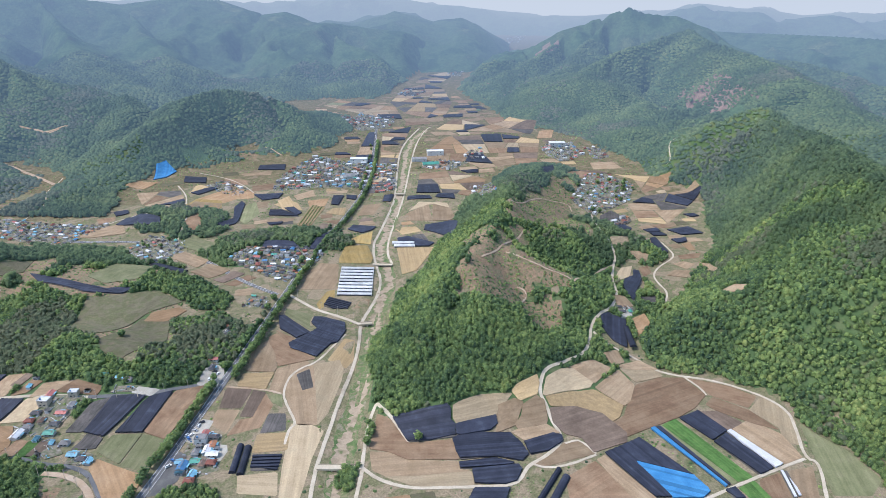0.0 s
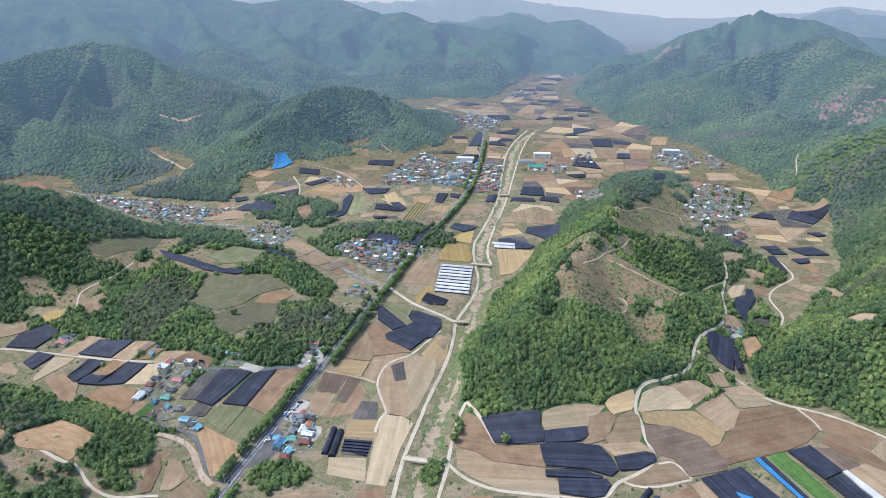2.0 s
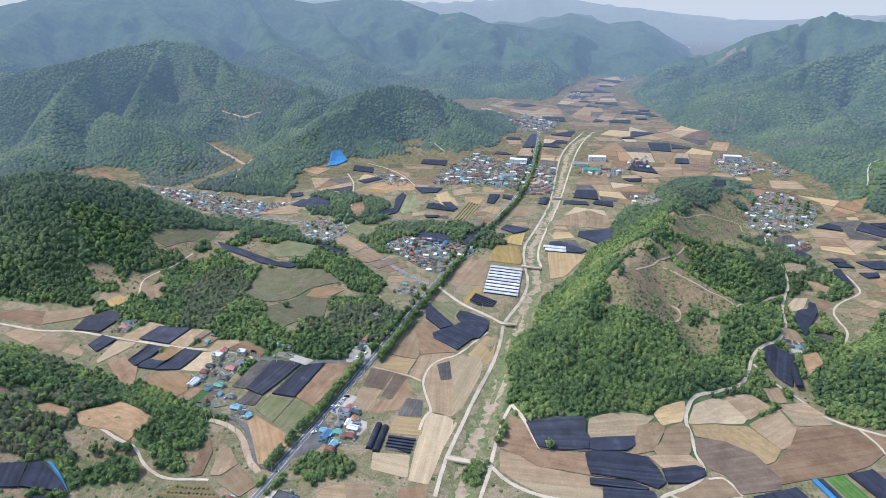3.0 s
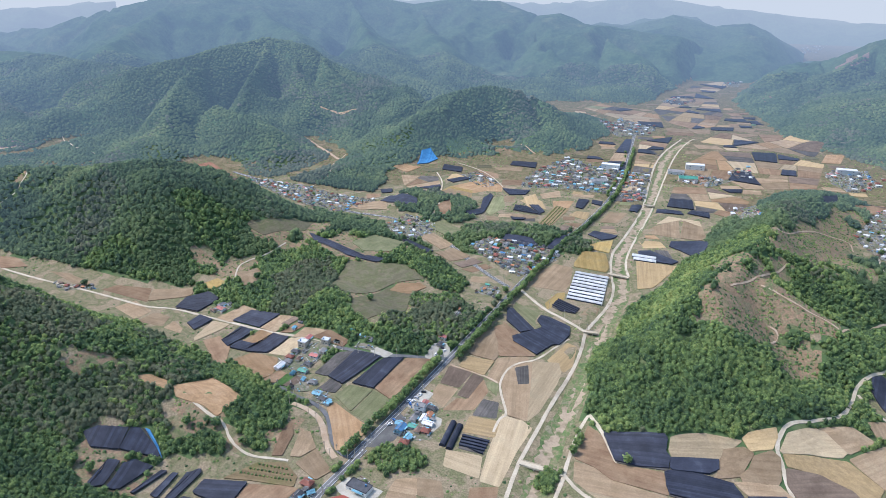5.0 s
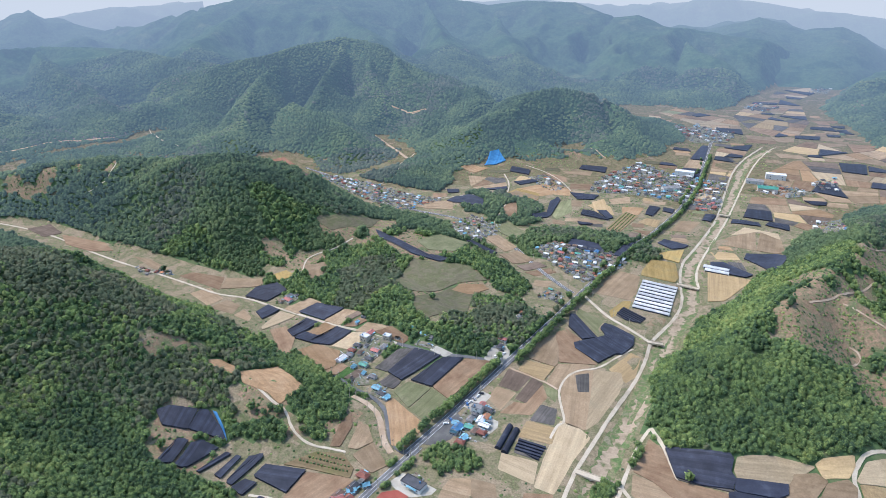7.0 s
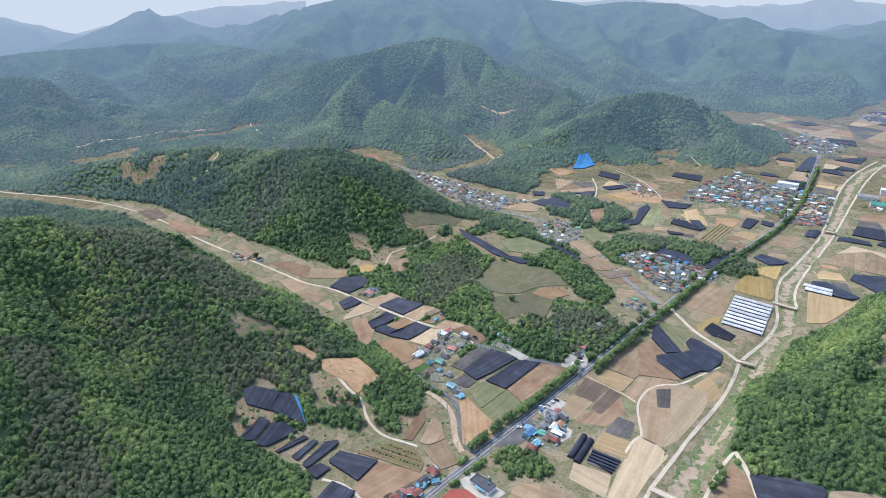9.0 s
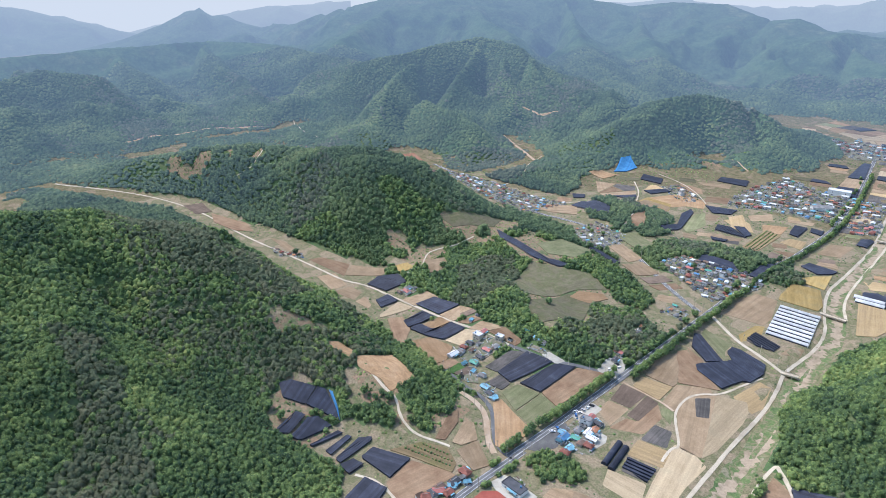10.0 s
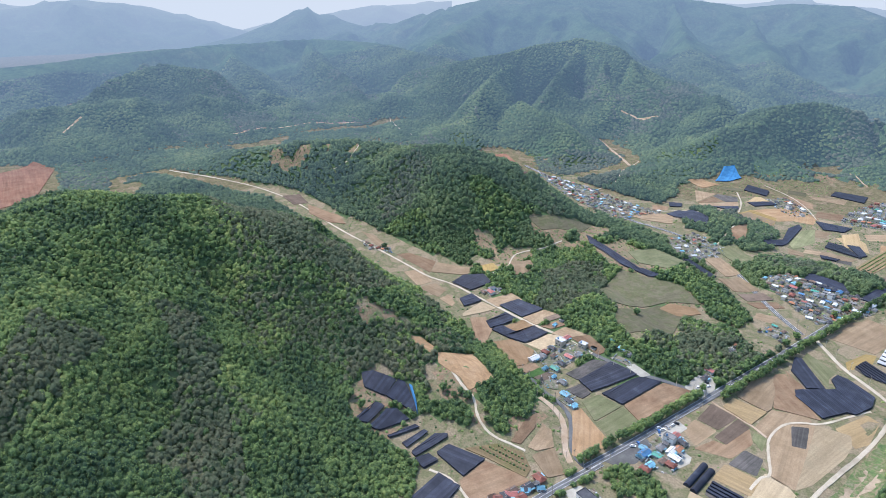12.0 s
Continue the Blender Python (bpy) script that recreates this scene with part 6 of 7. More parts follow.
for i in range(9):
    f = (i + 0.5) / 9
    a = (-113.9 + (5.2) * f, 649.2 + (-70.5) * f)
    b = (-77.4 + (4.7) * f, 647.8 + (-70.2) * f)
    tunnel("greenhouse", a, b, 5.2, 2.4, FILM_CLEAR, "long round greenhouse of milky white plastic film", "greenhouse", "greenhouses")
tunnel("greenhouse", (-62.4, 719.0), (-35.2, 719.1), 6.5, 3.0, FILM_CLEAR, "long round greenhouse of milky white plastic film", "greenhouse", "greenhouses")
tunnel("greenhouse", (-59.6, 710.0), (-34.2, 710.1), 6.5, 3.0, FILM_CLEAR, "long round greenhouse of milky white plastic film", "greenhouse", "greenhouses")
bridge(-83.6, 330.8, -53.8, 330.8, 5)
bridge(-80.3, 657.0, -57.6, 655.5, 4.5)
bridge(-71.7, 914.6, -57.2, 914.6, 5)
bridge(-80.1, 521.0, -67.0, 523.2, 5)
field("whiterow", (223.2, 327.7), (228.6, 328.8), (226.1, 305.9), (220.5, 304.0))
field("fallow", (-336.3, 498.3), (-348.8, 553.0), (-318.2, 559.9), (-289.8, 573.6), (-258.9, 559.1), (-282.5, 535.7), (-298.4, 490.4), (-312.2, 476.8))
field("fallow", (-293.9, 469.2), (-283.7, 522.6), (-258.1, 521.4), (-239.9, 473.8), (-260.0, 433.2), (-279.7, 444.2))
field("orange", (-279.9, 519.8), (-278.1, 533.8), (-258.0, 546.9), (-249.8, 543.2), (-260.4, 522.2))
field("fallow", (-493.1, 563.4), (-477.1, 595.1), (-456.8, 645.9), (-443.7, 605.3), (-470.9, 562.2))
field("grass", (-370.1, 596.0), (-361.9, 640.2), (-321.0, 639.7), (-321.8, 598.7), (-346.8, 583.8))
field("tan", (-319.6, 676.0), (-306.9, 691.8), (-268.6, 661.4), (-276.0, 644.6))
field("tan", (-277.2, 630.3), (-264.1, 652.3), (-236.7, 637.4), (-252.8, 617.3))
field("dark", (-247.6, 614.4), (-231.3, 634.8), (-218.3, 630.7), (-235.0, 608.3))
field("brown", (-233.3, 604.8), (-213.6, 627.8), (-203.2, 621.8), (-220.3, 601.6))
field("grass", (-324.6, 713.2), (-313.7, 738.4), (-275.0, 712.4), (-279.1, 684.1))
field("straw", (-368.7, 848.4), (-363.1, 888.2), (-324.5, 879.7), (-315.3, 850.1), (-333.0, 840.1), (-349.1, 825.4))
field("orange", (-362.1, 889.5), (-331.9, 940.3), (-303.6, 890.6), (-318.6, 869.5))
field("orange", (-315.8, 925.7), (-289.4, 921.3), (-281.4, 893.4), (-303.2, 887.7))
field("brown", (-356.8, 995.5), (-318.1, 983.8), (-308.3, 960.6), (-333.6, 949.9))
field("tan", (-337.3, 1018.5), (-290.3, 1036.8), (-286.1, 1013.8), (-325.1, 1007.9))
field("grass", (-281.6, 857.7), (-272.7, 874.5), (-254.0, 824.4), (-262.6, 786.3), (-272.0, 797.5))
field("sandy", (-241.5, 880.4), (-230.5, 902.5), (-213.5, 861.0), (-222.8, 836.2))
field("tan", (-223.4, 904.8), (-200.3, 932.1), (-191.9, 903.5), (-214.1, 886.0))
field("brown", (-335.8, 767.3), (-331.8, 810.0), (-311.3, 761.4), (-317.0, 745.9))
field("brown", (-792.7, 418.2), (-721.1, 426.4), (-689.6, 417.4), (-709.9, 403.4), (-758.2, 402.4))
field("dark", (-852.5, 408.5), (-841.5, 431.2), (-799.5, 422.0), (-805.4, 403.1))
field("tan", (-653.2, 418.4), (-629.6, 421.7), (-586.2, 415.1), (-602.0, 407.6))
field("tan", (-149.8, 621.2), (-148.5, 640.0), (-142.9, 650.6), (-141.3, 628.3), (-144.0, 607.3))
field("straw", (-468.1, 455.2), (-459.5, 466.3), (-439.1, 457.3), (-446.8, 443.4))
field("tan", (-441.7, 477.9), (-435.9, 504.3), (-402.4, 471.2), (-415.4, 456.4))
field("brown", (200.9, 1006.9), (246.8, 1045.7), (260.0, 1018.7), (215.6, 985.8))
field("sandy", (-61.8, 771.3), (-36.2, 777.0), (-28.2, 760.8), (-51.6, 748.9))
field("tarmac", (-187.0, 304.4), (-188.5, 322.7), (-184.5, 347.6), (-175.3, 341.9), (-172.4, 319.0), (-179.2, 307.6))
field("paved", (-193.8, 418.2), (-194.2, 437.3), (-182.8, 446.2), (-178.6, 433.6), (-180.0, 417.4))
field("paved", (-181.0, 356.6), (-177.3, 380.6), (-169.1, 378.3), (-170.7, 354.6))
field("paved", (167.4, 530.3), (179.9, 536.2), (179.2, 527.4), (168.3, 522.4))
field("paved", (-236.6, 400.7), (-233.7, 405.8), (-218.7, 406.0), (-222.2, 399.6))
parcels(38, 1, (-42, 917), (-40, 1024), (15, 1041), (70, 992), (55, 895), (14, 918))
parcels(42, 2, (-38, 1058), (-28, 1183), (7, 1291), (114, 1318), (196, 1268), (167, 1096), (94, 1066), (15, 1037))
parcels(40, 3, (-161, 1086), (-160, 1227), (-158, 1327), (-143, 1327), (-124, 1087))
parcels(40, 4, (-112, 1087), (-128, 1316), (-69, 1383), (-79, 1214), (-82, 1087))
parcels(45, 5, (-307, 1638), (-278, 1711), (-121, 1622), (-94, 1468), (-153, 1480), (-260, 1591))
parcels(45, 6, (-17, 1360), (21, 1468), (128, 1491), (207, 1393), (185, 1319), (92, 1339))
parcels(45, 7, (-87, 1528), (-140, 1678), (-116, 1910), (-60, 1998), (1, 1911), (24, 1679), (8, 1528), (-32, 1481))
parcels(34, 8, (-260, 795), (-268, 864), (-192, 917), (-168, 903), (-168, 806), (-190, 785))
parcels(34, 9, (207, 1040), (374, 1001), (355, 963), (306, 919), (309, 993), (265, 1042))
parcels(34, 10, (266, 867), (302, 906), (371, 933), (392, 948), (394, 917), (332, 831), (298, 787), (263, 797))
parcels(30, 11, (-385, 916), (-389, 953), (-359, 983), (-303, 944), (-278, 916), (-296, 864), (-321, 876))
parcels(34, 12, (-465, 914), (-403, 930), (-374, 876), (-373, 814), (-434, 863))
parcels(50, 15, (-87, 2020), (-73, 2144), (12, 2283), (30, 2171), (-7, 2021))
parcels(34, 16, (12, 755), (-16, 708), (-54, 708), (-59, 736), (-28, 749))
parcels(34, 17, (215, 819), (236, 842), (246, 819), (228, 795), (205, 774))
parcels(36, 18, (-84, 960), (-103, 917), (-123, 917), (-114, 997), (-91, 1058))
village(0, 1, "big", (-310, 368), (-295, 400), (-271, 398), (-277, 372), (-286, 359))
village(0, 2, "big", (-254, 400), (-251, 406), (-232, 408), (-233, 402))
village(0, 3, "big", (-177, 329), (-179, 368), (-158, 365), (-148, 329), (-165, 318))
village(115, 4, "mid", (-248, 661), (-229, 689), (-151, 695), (-139, 674), (-169, 611), (-195, 628))
village(165, 5, "mid", (-689, 798), (-583, 799), (-497, 780), (-441, 781), (-461, 702), (-582, 742))
village(38, 6, "mid", (-383, 701), (-366, 739), (-315, 722), (-315, 661), (-340, 654))
village(240, 7, "far", (-261, 925), (-267, 1016), (-232, 1132), (-163, 1086), (-83, 1083), (-76, 934), (-127, 945), (-197, 945))
village(125, 8, "mid", (187, 882), (235, 1014), (271, 1025), (303, 962), (271, 879), (207, 819))
village(12, 9, "far", (-43, 1058), (-14, 1114), (46, 1095), (16, 1048))
village(90, 10, "far", (-234, 1425), (-196, 1527), (-111, 1480), (-117, 1382), (-174, 1343))
village(42, 11, "far", (188, 1211), (255, 1244), (265, 1156), (217, 1096), (193, 1135))
village(7, 12, "big", (-212, 221), (-209, 236), (-204, 258), (-199, 257), (-200, 235))
village(6, 13, "mid", (-199, 556), (-197, 581), (-178, 575), (-176, 553))
village(5, 14, "mid", (167, 540), (187, 542), (182, 533), (166, 530))
village(4, 15, "big", (-419, 413), (-414, 428), (-403, 426), (-407, 411))
village(0, 16, "big", (-192, 436), (-192, 451), (-186, 446), (-186, 432))
village(14, 17, "far", (38, 1154), (72, 1197), (78, 1114), (46, 1095))
village(10, 18, "far", (225, 797), (252, 813), (251, 795), (227, 777))
village(10, 19, "far", (-377, 954), (-348, 981), (-297, 933), (-312, 897))
village(8, 20, "far", (41, 946), (78, 971), (72, 796), (52, 836))
village(8, 21, "mid", (-625, 400), (-580, 411), (-565, 408), (-598, 390))
village(26, 22, "far", (2, 2171), (32, 2328), (78, 2375), (58, 2172))
village(30, 28, "far", (35, 2542), (129, 2696), (205, 2779), (144, 2544))
village(45, 29, "far", (273, 3339), (384, 3746), (480, 3825), (373, 3340))
village(24, 30, "far", (-135, 1829), (-82, 1910), (-39, 1860), (-99, 1755))
village(20, 31, "far", (271, 1212), (297, 1183), (305, 1128), (272, 1116))
village(0, 23, "mid", (-178, 269), (-177, 279), (-168, 276), (-170, 266))
village(0, 24, "mid", (-280, 343), (-279, 363), (-258, 341), (-266, 334))
village(0, 25, "mid", (-251, 330), (-254, 348), (-238, 342), (-237, 330))
village(3, 26, "mid", (-200, 497), (-198, 508), (-191, 497), (-192, 487))
village(10, 27, "far", (-115, 960), (-77, 988), (-73, 938), (-102, 917))
place_house(15, False, -14.6, 1145.6, 8)
place_house(16, False, -42.3, 1102.1, 3)
place_house(16, False, -153.2, 996.8, 35)
place_house(15, False, -148.9, 1090.1, 2)
place_house(17, False, -21.5, 1068.8, 10)
place_house(15, False, 221.1, 1211.6, 4)
place_house(9, True, -299, 392, 176)
place_house(5, True, -299, 400, 93)
place_house(1, True, -301, 383, 182)
place_house(4, True, -302, 376, 177)
place_house(14, True, -293, 385, 89)
place_house(9, True, -280, 399, 184)
place_house(0, True, -277, 389, 92)
place_house(5, True, -281, 382, 181)
place_house(14, True, -271, 402, 176)
place_house(8, True, -302, 361, 88)
place_house(0, True, -300, 370, 183)
place_house(10, True, -285, 356, 91)
place_house(7, True, -280, 363, 180)
place_house(1, True, -281, 372, 175)
place_house(10, True, -272, 352, 96)
place_house(0, True, -263, 352, 182)
place_house(14, True, -273, 337, 90)
place_house(2, True, -250, 339, 179)
place_house(1, True, -242, 335, 174)
place_house(2, True, -237, 333, 95)
place_house(7, True, -265, 418, 181)
place_house(11, True, -258, 413, 89)
place_house(2, True, -251, 414, 178)
place_house(0, True, -244, 412, 182)
place_house(12, True, -293, 376, 94)
place_house(14, True, -298, 365, 180)
place_house(5, True, -169, 362, 88)
place_house(1, True, -162, 360, 177)
place_house(14, True, -169, 350, 181)
place_house(6, True, -160, 351, 93)
place_house(2, True, -176, 334, 179)
place_house(3, True, -173, 330, 87)
place_house(7, True, -166, 335, 185)
place_house(8, True, -157, 342, 180)
place_house(8, True, -162, 346, 92)
place_house(4, True, -155, 334, 178)
place_house(2, True, -164, 323, 86)
place_house(4, True, -164, 317, 184)
place_house(10, True, -173, 324, 179)
place_house(0, True, -169, 344, 91)
place_house(14, True, -156, 348, 177)
place_house(12, True, -161, 333, 94)
place_house(13, True, -169, 355, 183)
place_house(5, True, -191, 450, 178)
place_house(1, True, -189, 439, 90)
place_house(14, True, -319, 417, 176)
place_house(10, True, -320, 409, 93)
place_house(2, True, -203, 243, 50)
place_house(5, True, -206, 233, 50)
place_house(4, True, -209, 224, 50)
place_house(10, True, -197, 251, 50)
place_house(19, True, -171, 267, -6)
field("paved", (-186, 262), (-183, 273), (-157, 271), (-158, 266), (-168, 258), (-178, 259))
field("court", (-185, 252), (-178, 258), (-169, 257), (-186, 243))
field("paved", (-160, 344), (-158, 353), (-151, 352), (-149, 346), (-151, 336), (-159, 337))
field("grass", (262, 377), (268, 363), (279, 348), (286, 321), (271, 307), (248, 307), (254, 337))
fill_plots(-330, 420, 560, 1000, 27, 0.35, 0.85, 3)
fill_plots(-330, 420, 980, 1750, 36, 0.15, 0.85, 5)
fill_plots(-620, -250, 330, 900, 19, 0.6, 0.7, 7)
fill_plots(-330, 420, 250, 1000, 13, 0.25, 0.75, 9)
fill_plots(-330, 470, 1000, 1900, 20, 0.2, 0.8, 11)
fill_plots(-1000, -330, 500, 1300, 22, 0.4, 0.6, 13)



# houses of the far villages, too small to pick apart
if FAR_HOUSES:
    looks = list(WALLS.items()) + list(ROOFS.items())
    index = {n: i for i, (n, _) in enumerate(looks)}
    verts, faces, slots = [], [], []
    for k, x, y, degrees in FAR_HOUSES:
        w, d, storey, n, roof, wall, form, _ = HOUSE_PLANS[k]
        w, d, h = w * 0.78, d * 0.78, storey * n * 0.85
        rise, over = (d * 0.24, 0.5) if form in ("gable", "hip") else (0.4 if form == "flat" else 0.9, 0.2)
        hip = d * 0.4 if form == "hip" else 0.0
        m = pose(x, y, height(x, y) + 0.1, 0, 0, degrees)
        a, b, X, Y = w / 2, d / 2, w / 2 + over, d / 2 + over
        o = len(verts)
        local = [(-a, -b, -0.5), (a, -b, -0.5), (a, b, -0.5), (-a, b, -0.5), (-a, -b, h), (a, -b, h), (a, b, h), (-a, b, h),
                 (-X, -Y, h), (X, -Y, h), (X, Y, h), (-X, Y, h), (-X + hip, 0, h + rise), (X - hip, 0, h + rise)]
        verts += [tuple(m @ Vector(p)) for p in local]
        for f, s in (((0, 1, 5, 4), wall), ((1, 2, 6, 5), wall), ((2, 3, 7, 6), wall), ((3, 0, 4, 7), wall),
                     ((8, 9, 13, 12), roof), ((10, 11, 12, 13), roof), ((9, 10, 13), roof), ((11, 8, 12), roof)):
            faces.append(tuple(i + o for i in f))
            slots.append(index[s])
        for px, side in ((-w * 0.28, -1), (w * 0.3, -1), (0.0, 1)):
            o = len(verts)
            verts += [tuple(m @ Vector((px + dx, side * (b + 0.04), z))) for dx, z in ((-0.7, 0.9), (0.7, 0.9), (0.7, 2.0), (-0.7, 2.0))]
            faces.append((o, o + 1, o + 2, o + 3))
            slots.append(len(looks))
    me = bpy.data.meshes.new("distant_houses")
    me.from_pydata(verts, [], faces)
    # walls, roofs and windows with the painted haze of the backdrop
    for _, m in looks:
        me.materials.append(far_haze_look(m, 0, 1200))
    me.materials.append(far_haze_look(GLASS_DARK, 0, 1200))
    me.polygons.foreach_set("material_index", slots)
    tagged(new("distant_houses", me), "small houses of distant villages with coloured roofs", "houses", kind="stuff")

# crates, woodpiles, tarpaulins and low walls in the yards
def yard_clutter(corners, count, seed):
    rnd = random.Random(seed)
    looks = [WALLS["grey"], ROOFS["blue sheet"], ROOFS["brown tiled"], FILM_WHITE, ROOFS["dark tiled"], ROOFS["sky-blue sheet"], BARK, WALLS["cream"]]
    xs, ys = [p[0] for p in corners], [p[1] for p in corners]
    verts, faces, slots = [], [], []
    base = longest(corners)
    spots = [(rnd.uniform(min(xs), max(xs)), rnd.uniform(min(ys), max(ys))) for _ in range(count * 3)]
    ok = inside(list(corners), np.array([p[0] for p in spots]), np.array([p[1] for p in spots]))
    for (x, y), good in list(zip(spots, ok)):
        if not good or len(slots) > count * 5:
            continue
        wall = rnd.random() < 0.3
        w, d, h = (rnd.uniform(2.5, 6), 0.25, rnd.uniform(0.8, 1.4)) if wall else (rnd.uniform(0.6, 2.4), rnd.uniform(0.5, 1.5), rnd.uniform(0.4, 1.4))
        m = pose(x, y, height(x, y) + 0.05, 0, 0, math.degrees(base) + rnd.choice((0, 90)) + rnd.uniform(-8, 8))
        o = len(verts)
        t = 0.5 if wall else rnd.uniform(0.3, 0.5)
        verts += [tuple(m @ Vector(p)) for p in ((-w / 2, -d / 2, 0), (w / 2, -d / 2, 0), (w / 2, d / 2, 0), (-w / 2, d / 2, 0), (-w * t, -d * t, h), (w * t, -d * t, h * 0.9), (w * t, d * t, h), (-w * t, d * t, h * 0.95))]
        faces += [(o, o + 1, o + 5, o + 4), (o + 1, o + 2, o + 6, o + 5), (o + 2, o + 3, o + 7, o + 6), (o + 3, o, o + 4, o + 7), (o + 4, o + 5, o + 6, o + 7)]
        slots += [0 if wall else rnd.randrange(len(looks))] * 5
    me = bpy.data.meshes.new("yard_clutter")
    me.from_pydata(verts, [], faces)
    for m in looks:
        me.materials.append(m)
    me.polygons.foreach_set("material_index", slots)
    tagged(new("yard_clutter", me), "stacked crates, woodpiles and low yard walls", "clutter", kind="stuff")


for i, corners in enumerate(HOUSE_AREAS):
    if math.hypot(*corners[0]) < 1250:
        area = abs(sum(a[0] * b[1] - b[0] * a[1] for a, b in zip(corners, corners[1:] + corners[:1]))) / 2
        yard_clutter(corners, int(area / 28) + 6, 40 + i)

# ---- woods ----
def crown_shapes(count, sprays, seed, leaf=1.0):
    """Crowns of unit size on z = 0: a lumpy core, and sprays of leaves that stand off it unevenly, with gaps between."""
    rnd = random.Random(seed)
    out = []
    for k in range(count):
        bm = bmesh.new()
        bmesh.ops.create_icosphere(bm, subdivisions=1, radius=0.43)
        s = rnd.random() * 50
        lean = Vector((rnd.uniform(-0.12, 0.12), rnd.uniform(-0.12, 0.12), 0))
        for v in bm.verts:
            v.co = v.co * (1 + 0.6 * noise.noise(v.co * 4 + Vector((s, 0, 0)))) + lean * v.co.z
            v.co.z = v.co.z * 1.1 + 0.42
        bm.normal_update()
        bmesh.ops.delete(bm, geom=[f for f in bm.faces if f.normal.z < -0.45], context="FACES")
        for i in range(sprays):
            z = 1 - 1.25 * (i + rnd.random()) / sprays
            a = i * 2.4 + rnd.uniform(-0.5, 0.5)
            r = math.sqrt(max(0, 1 - z * z))
            d = Vector((r * math.cos(a), r * math.sin(a), z))
            reach = 0.43 * (1 + 0.55 * noise.noise(d * 1.7 + Vector((s, s, 0)))) * rnd.uniform(0.9, 1.12)
            at = d * reach + lean * z + Vector((0, 0, 0.42 + 0.04 * z))
            n = (d * 0.6 + Vector((rnd.uniform(-0.55, 0.35), rnd.uniform(-0.45, 0.45), rnd.uniform(0.3, 1.0)))).normalized()
            u = n.orthogonal().normalized()
            w = n.cross(u)
            size, turn = rnd.uniform(0.13, 0.27) * leaf, rnd.uniform(0, 6.28)
            bm.faces.new([bm.verts.new(at + (u * math.cos(turn + t) + w * math.sin(turn + t)) * size * f) for t, f in ((0, 1.2), (2.0, 0.9), (4.3, 1.0))])
        bm.verts.index_update()
        out.append((np.array([v.co[:] for v in bm.verts]), np.array([[v.index for v in f.verts] for f in bm.faces])))
        bm.free()
    return out


def scatter_mesh(name, places, shapes, material, seed, smooth=False):
    """One mesh of many crowns. places: x, y, z, width, height."""
    r = np.random.RandomState(seed)
    kind = r.randint(len(shapes), size=len(places))
    turn = r.rand(len(places)) * 2 * np.pi
    co, tri, base = [], [], 0
    for k, (v, f) in enumerate(shapes):
        p, a = places[kind == k], turn[kind == k]
        if not len(p):
            continue
        x = v[None, :, 0] * np.cos(a)[:, None] - v[None, :, 1] * np.sin(a)[:, None]
        y = v[None, :, 0] * np.sin(a)[:, None] + v[None, :, 1] * np.cos(a)[:, None]
        q = np.stack([p[:, None, 0] + x * p[:, None, 3], p[:, None, 1] + y * p[:, None, 3], p[:, None, 2] + v[None, :, 2] * p[:, None, 4]], -1)
        co.append(q.reshape(-1, 3))
        tri.append((f[None] + (np.arange(len(p)) * len(v))[:, None, None] + base).reshape(-1, 3))
        base += len(p) * len(v)
    co, tri = np.concatenate(co), np.concatenate(tri).astype(np.int32)
    me = bpy.data.meshes.new(name)
    me.vertices.add(len(co))
    me.vertices.foreach_set("co", co.astype(np.float32).ravel())
    me.loops.add(tri.size)
    me.loops.foreach_set("vertex_index", tri.ravel())
    me.polygons.add(len(tri))
    me.polygons.foreach_set("loop_start", np.arange(0, tri.size, 3, dtype=np.int32))
    me.materials.append(material)
    if smooth:
        me.polygons.foreach_set("use_smooth", np.ones(len(tri), dtype=bool))
    me.update(calc_edges=True)
    return new(name, me)


def stand(x0, x1, y0, y1, gap, near, far, seed):
    """Places of trees in a stretch of the plan, between two distances from the valley's middle."""
    r = np.random.RandomState(seed)
    X, Y = np.meshgrid(np.arange(x0, x1, gap), np.arange(y0, y1, gap))
    x = X.ravel() + r.uniform(-0.5, 0.5, X.size) * gap
    y = Y.ravel() + r.uniform(-0.5, 0.5, X.size) * gap
    d = np.hypot(x, y)
    keep = (d >= near) & (d < far) & (np.abs(np.degrees(np.arctan2(x, y)) + 25) < 71)
    x, y = x[keep], y[keep]
    h = lie(x, y)
    keep = (wooded(x, y, h) > 0.5) & (r.rand(len(x)) < 0.95) & free_of_fields(x, y, 1.2)
    x, y, h = x[keep], y[keep], h[keep]
    size = gap * (1.20 + 0.62 * r.rand(len(x)) ** 2.0) * (0.84 + 0.36 * rough(x, y, 34, 77, 2))
    pine = rough(x, y, 120, 83, 3) + 0.16 * (r.rand(len(x)) - 0.5) > 0.70
    for line in PINES:
        pine |= inside(line, x + 30 * (value_noise(x, y, 30, 5) - 0.5), y + 30 * (value_noise(x, y, 30, 9) - 0.5)) & (r.rand(len(x)) < 0.9)
    tall = size * r.uniform(0.9, 1.35, len(x)) * (1.0 if far < 1060 else 0.62)
    return np.stack([x, y, h - 0.1 * size, size, tall], -1), pine



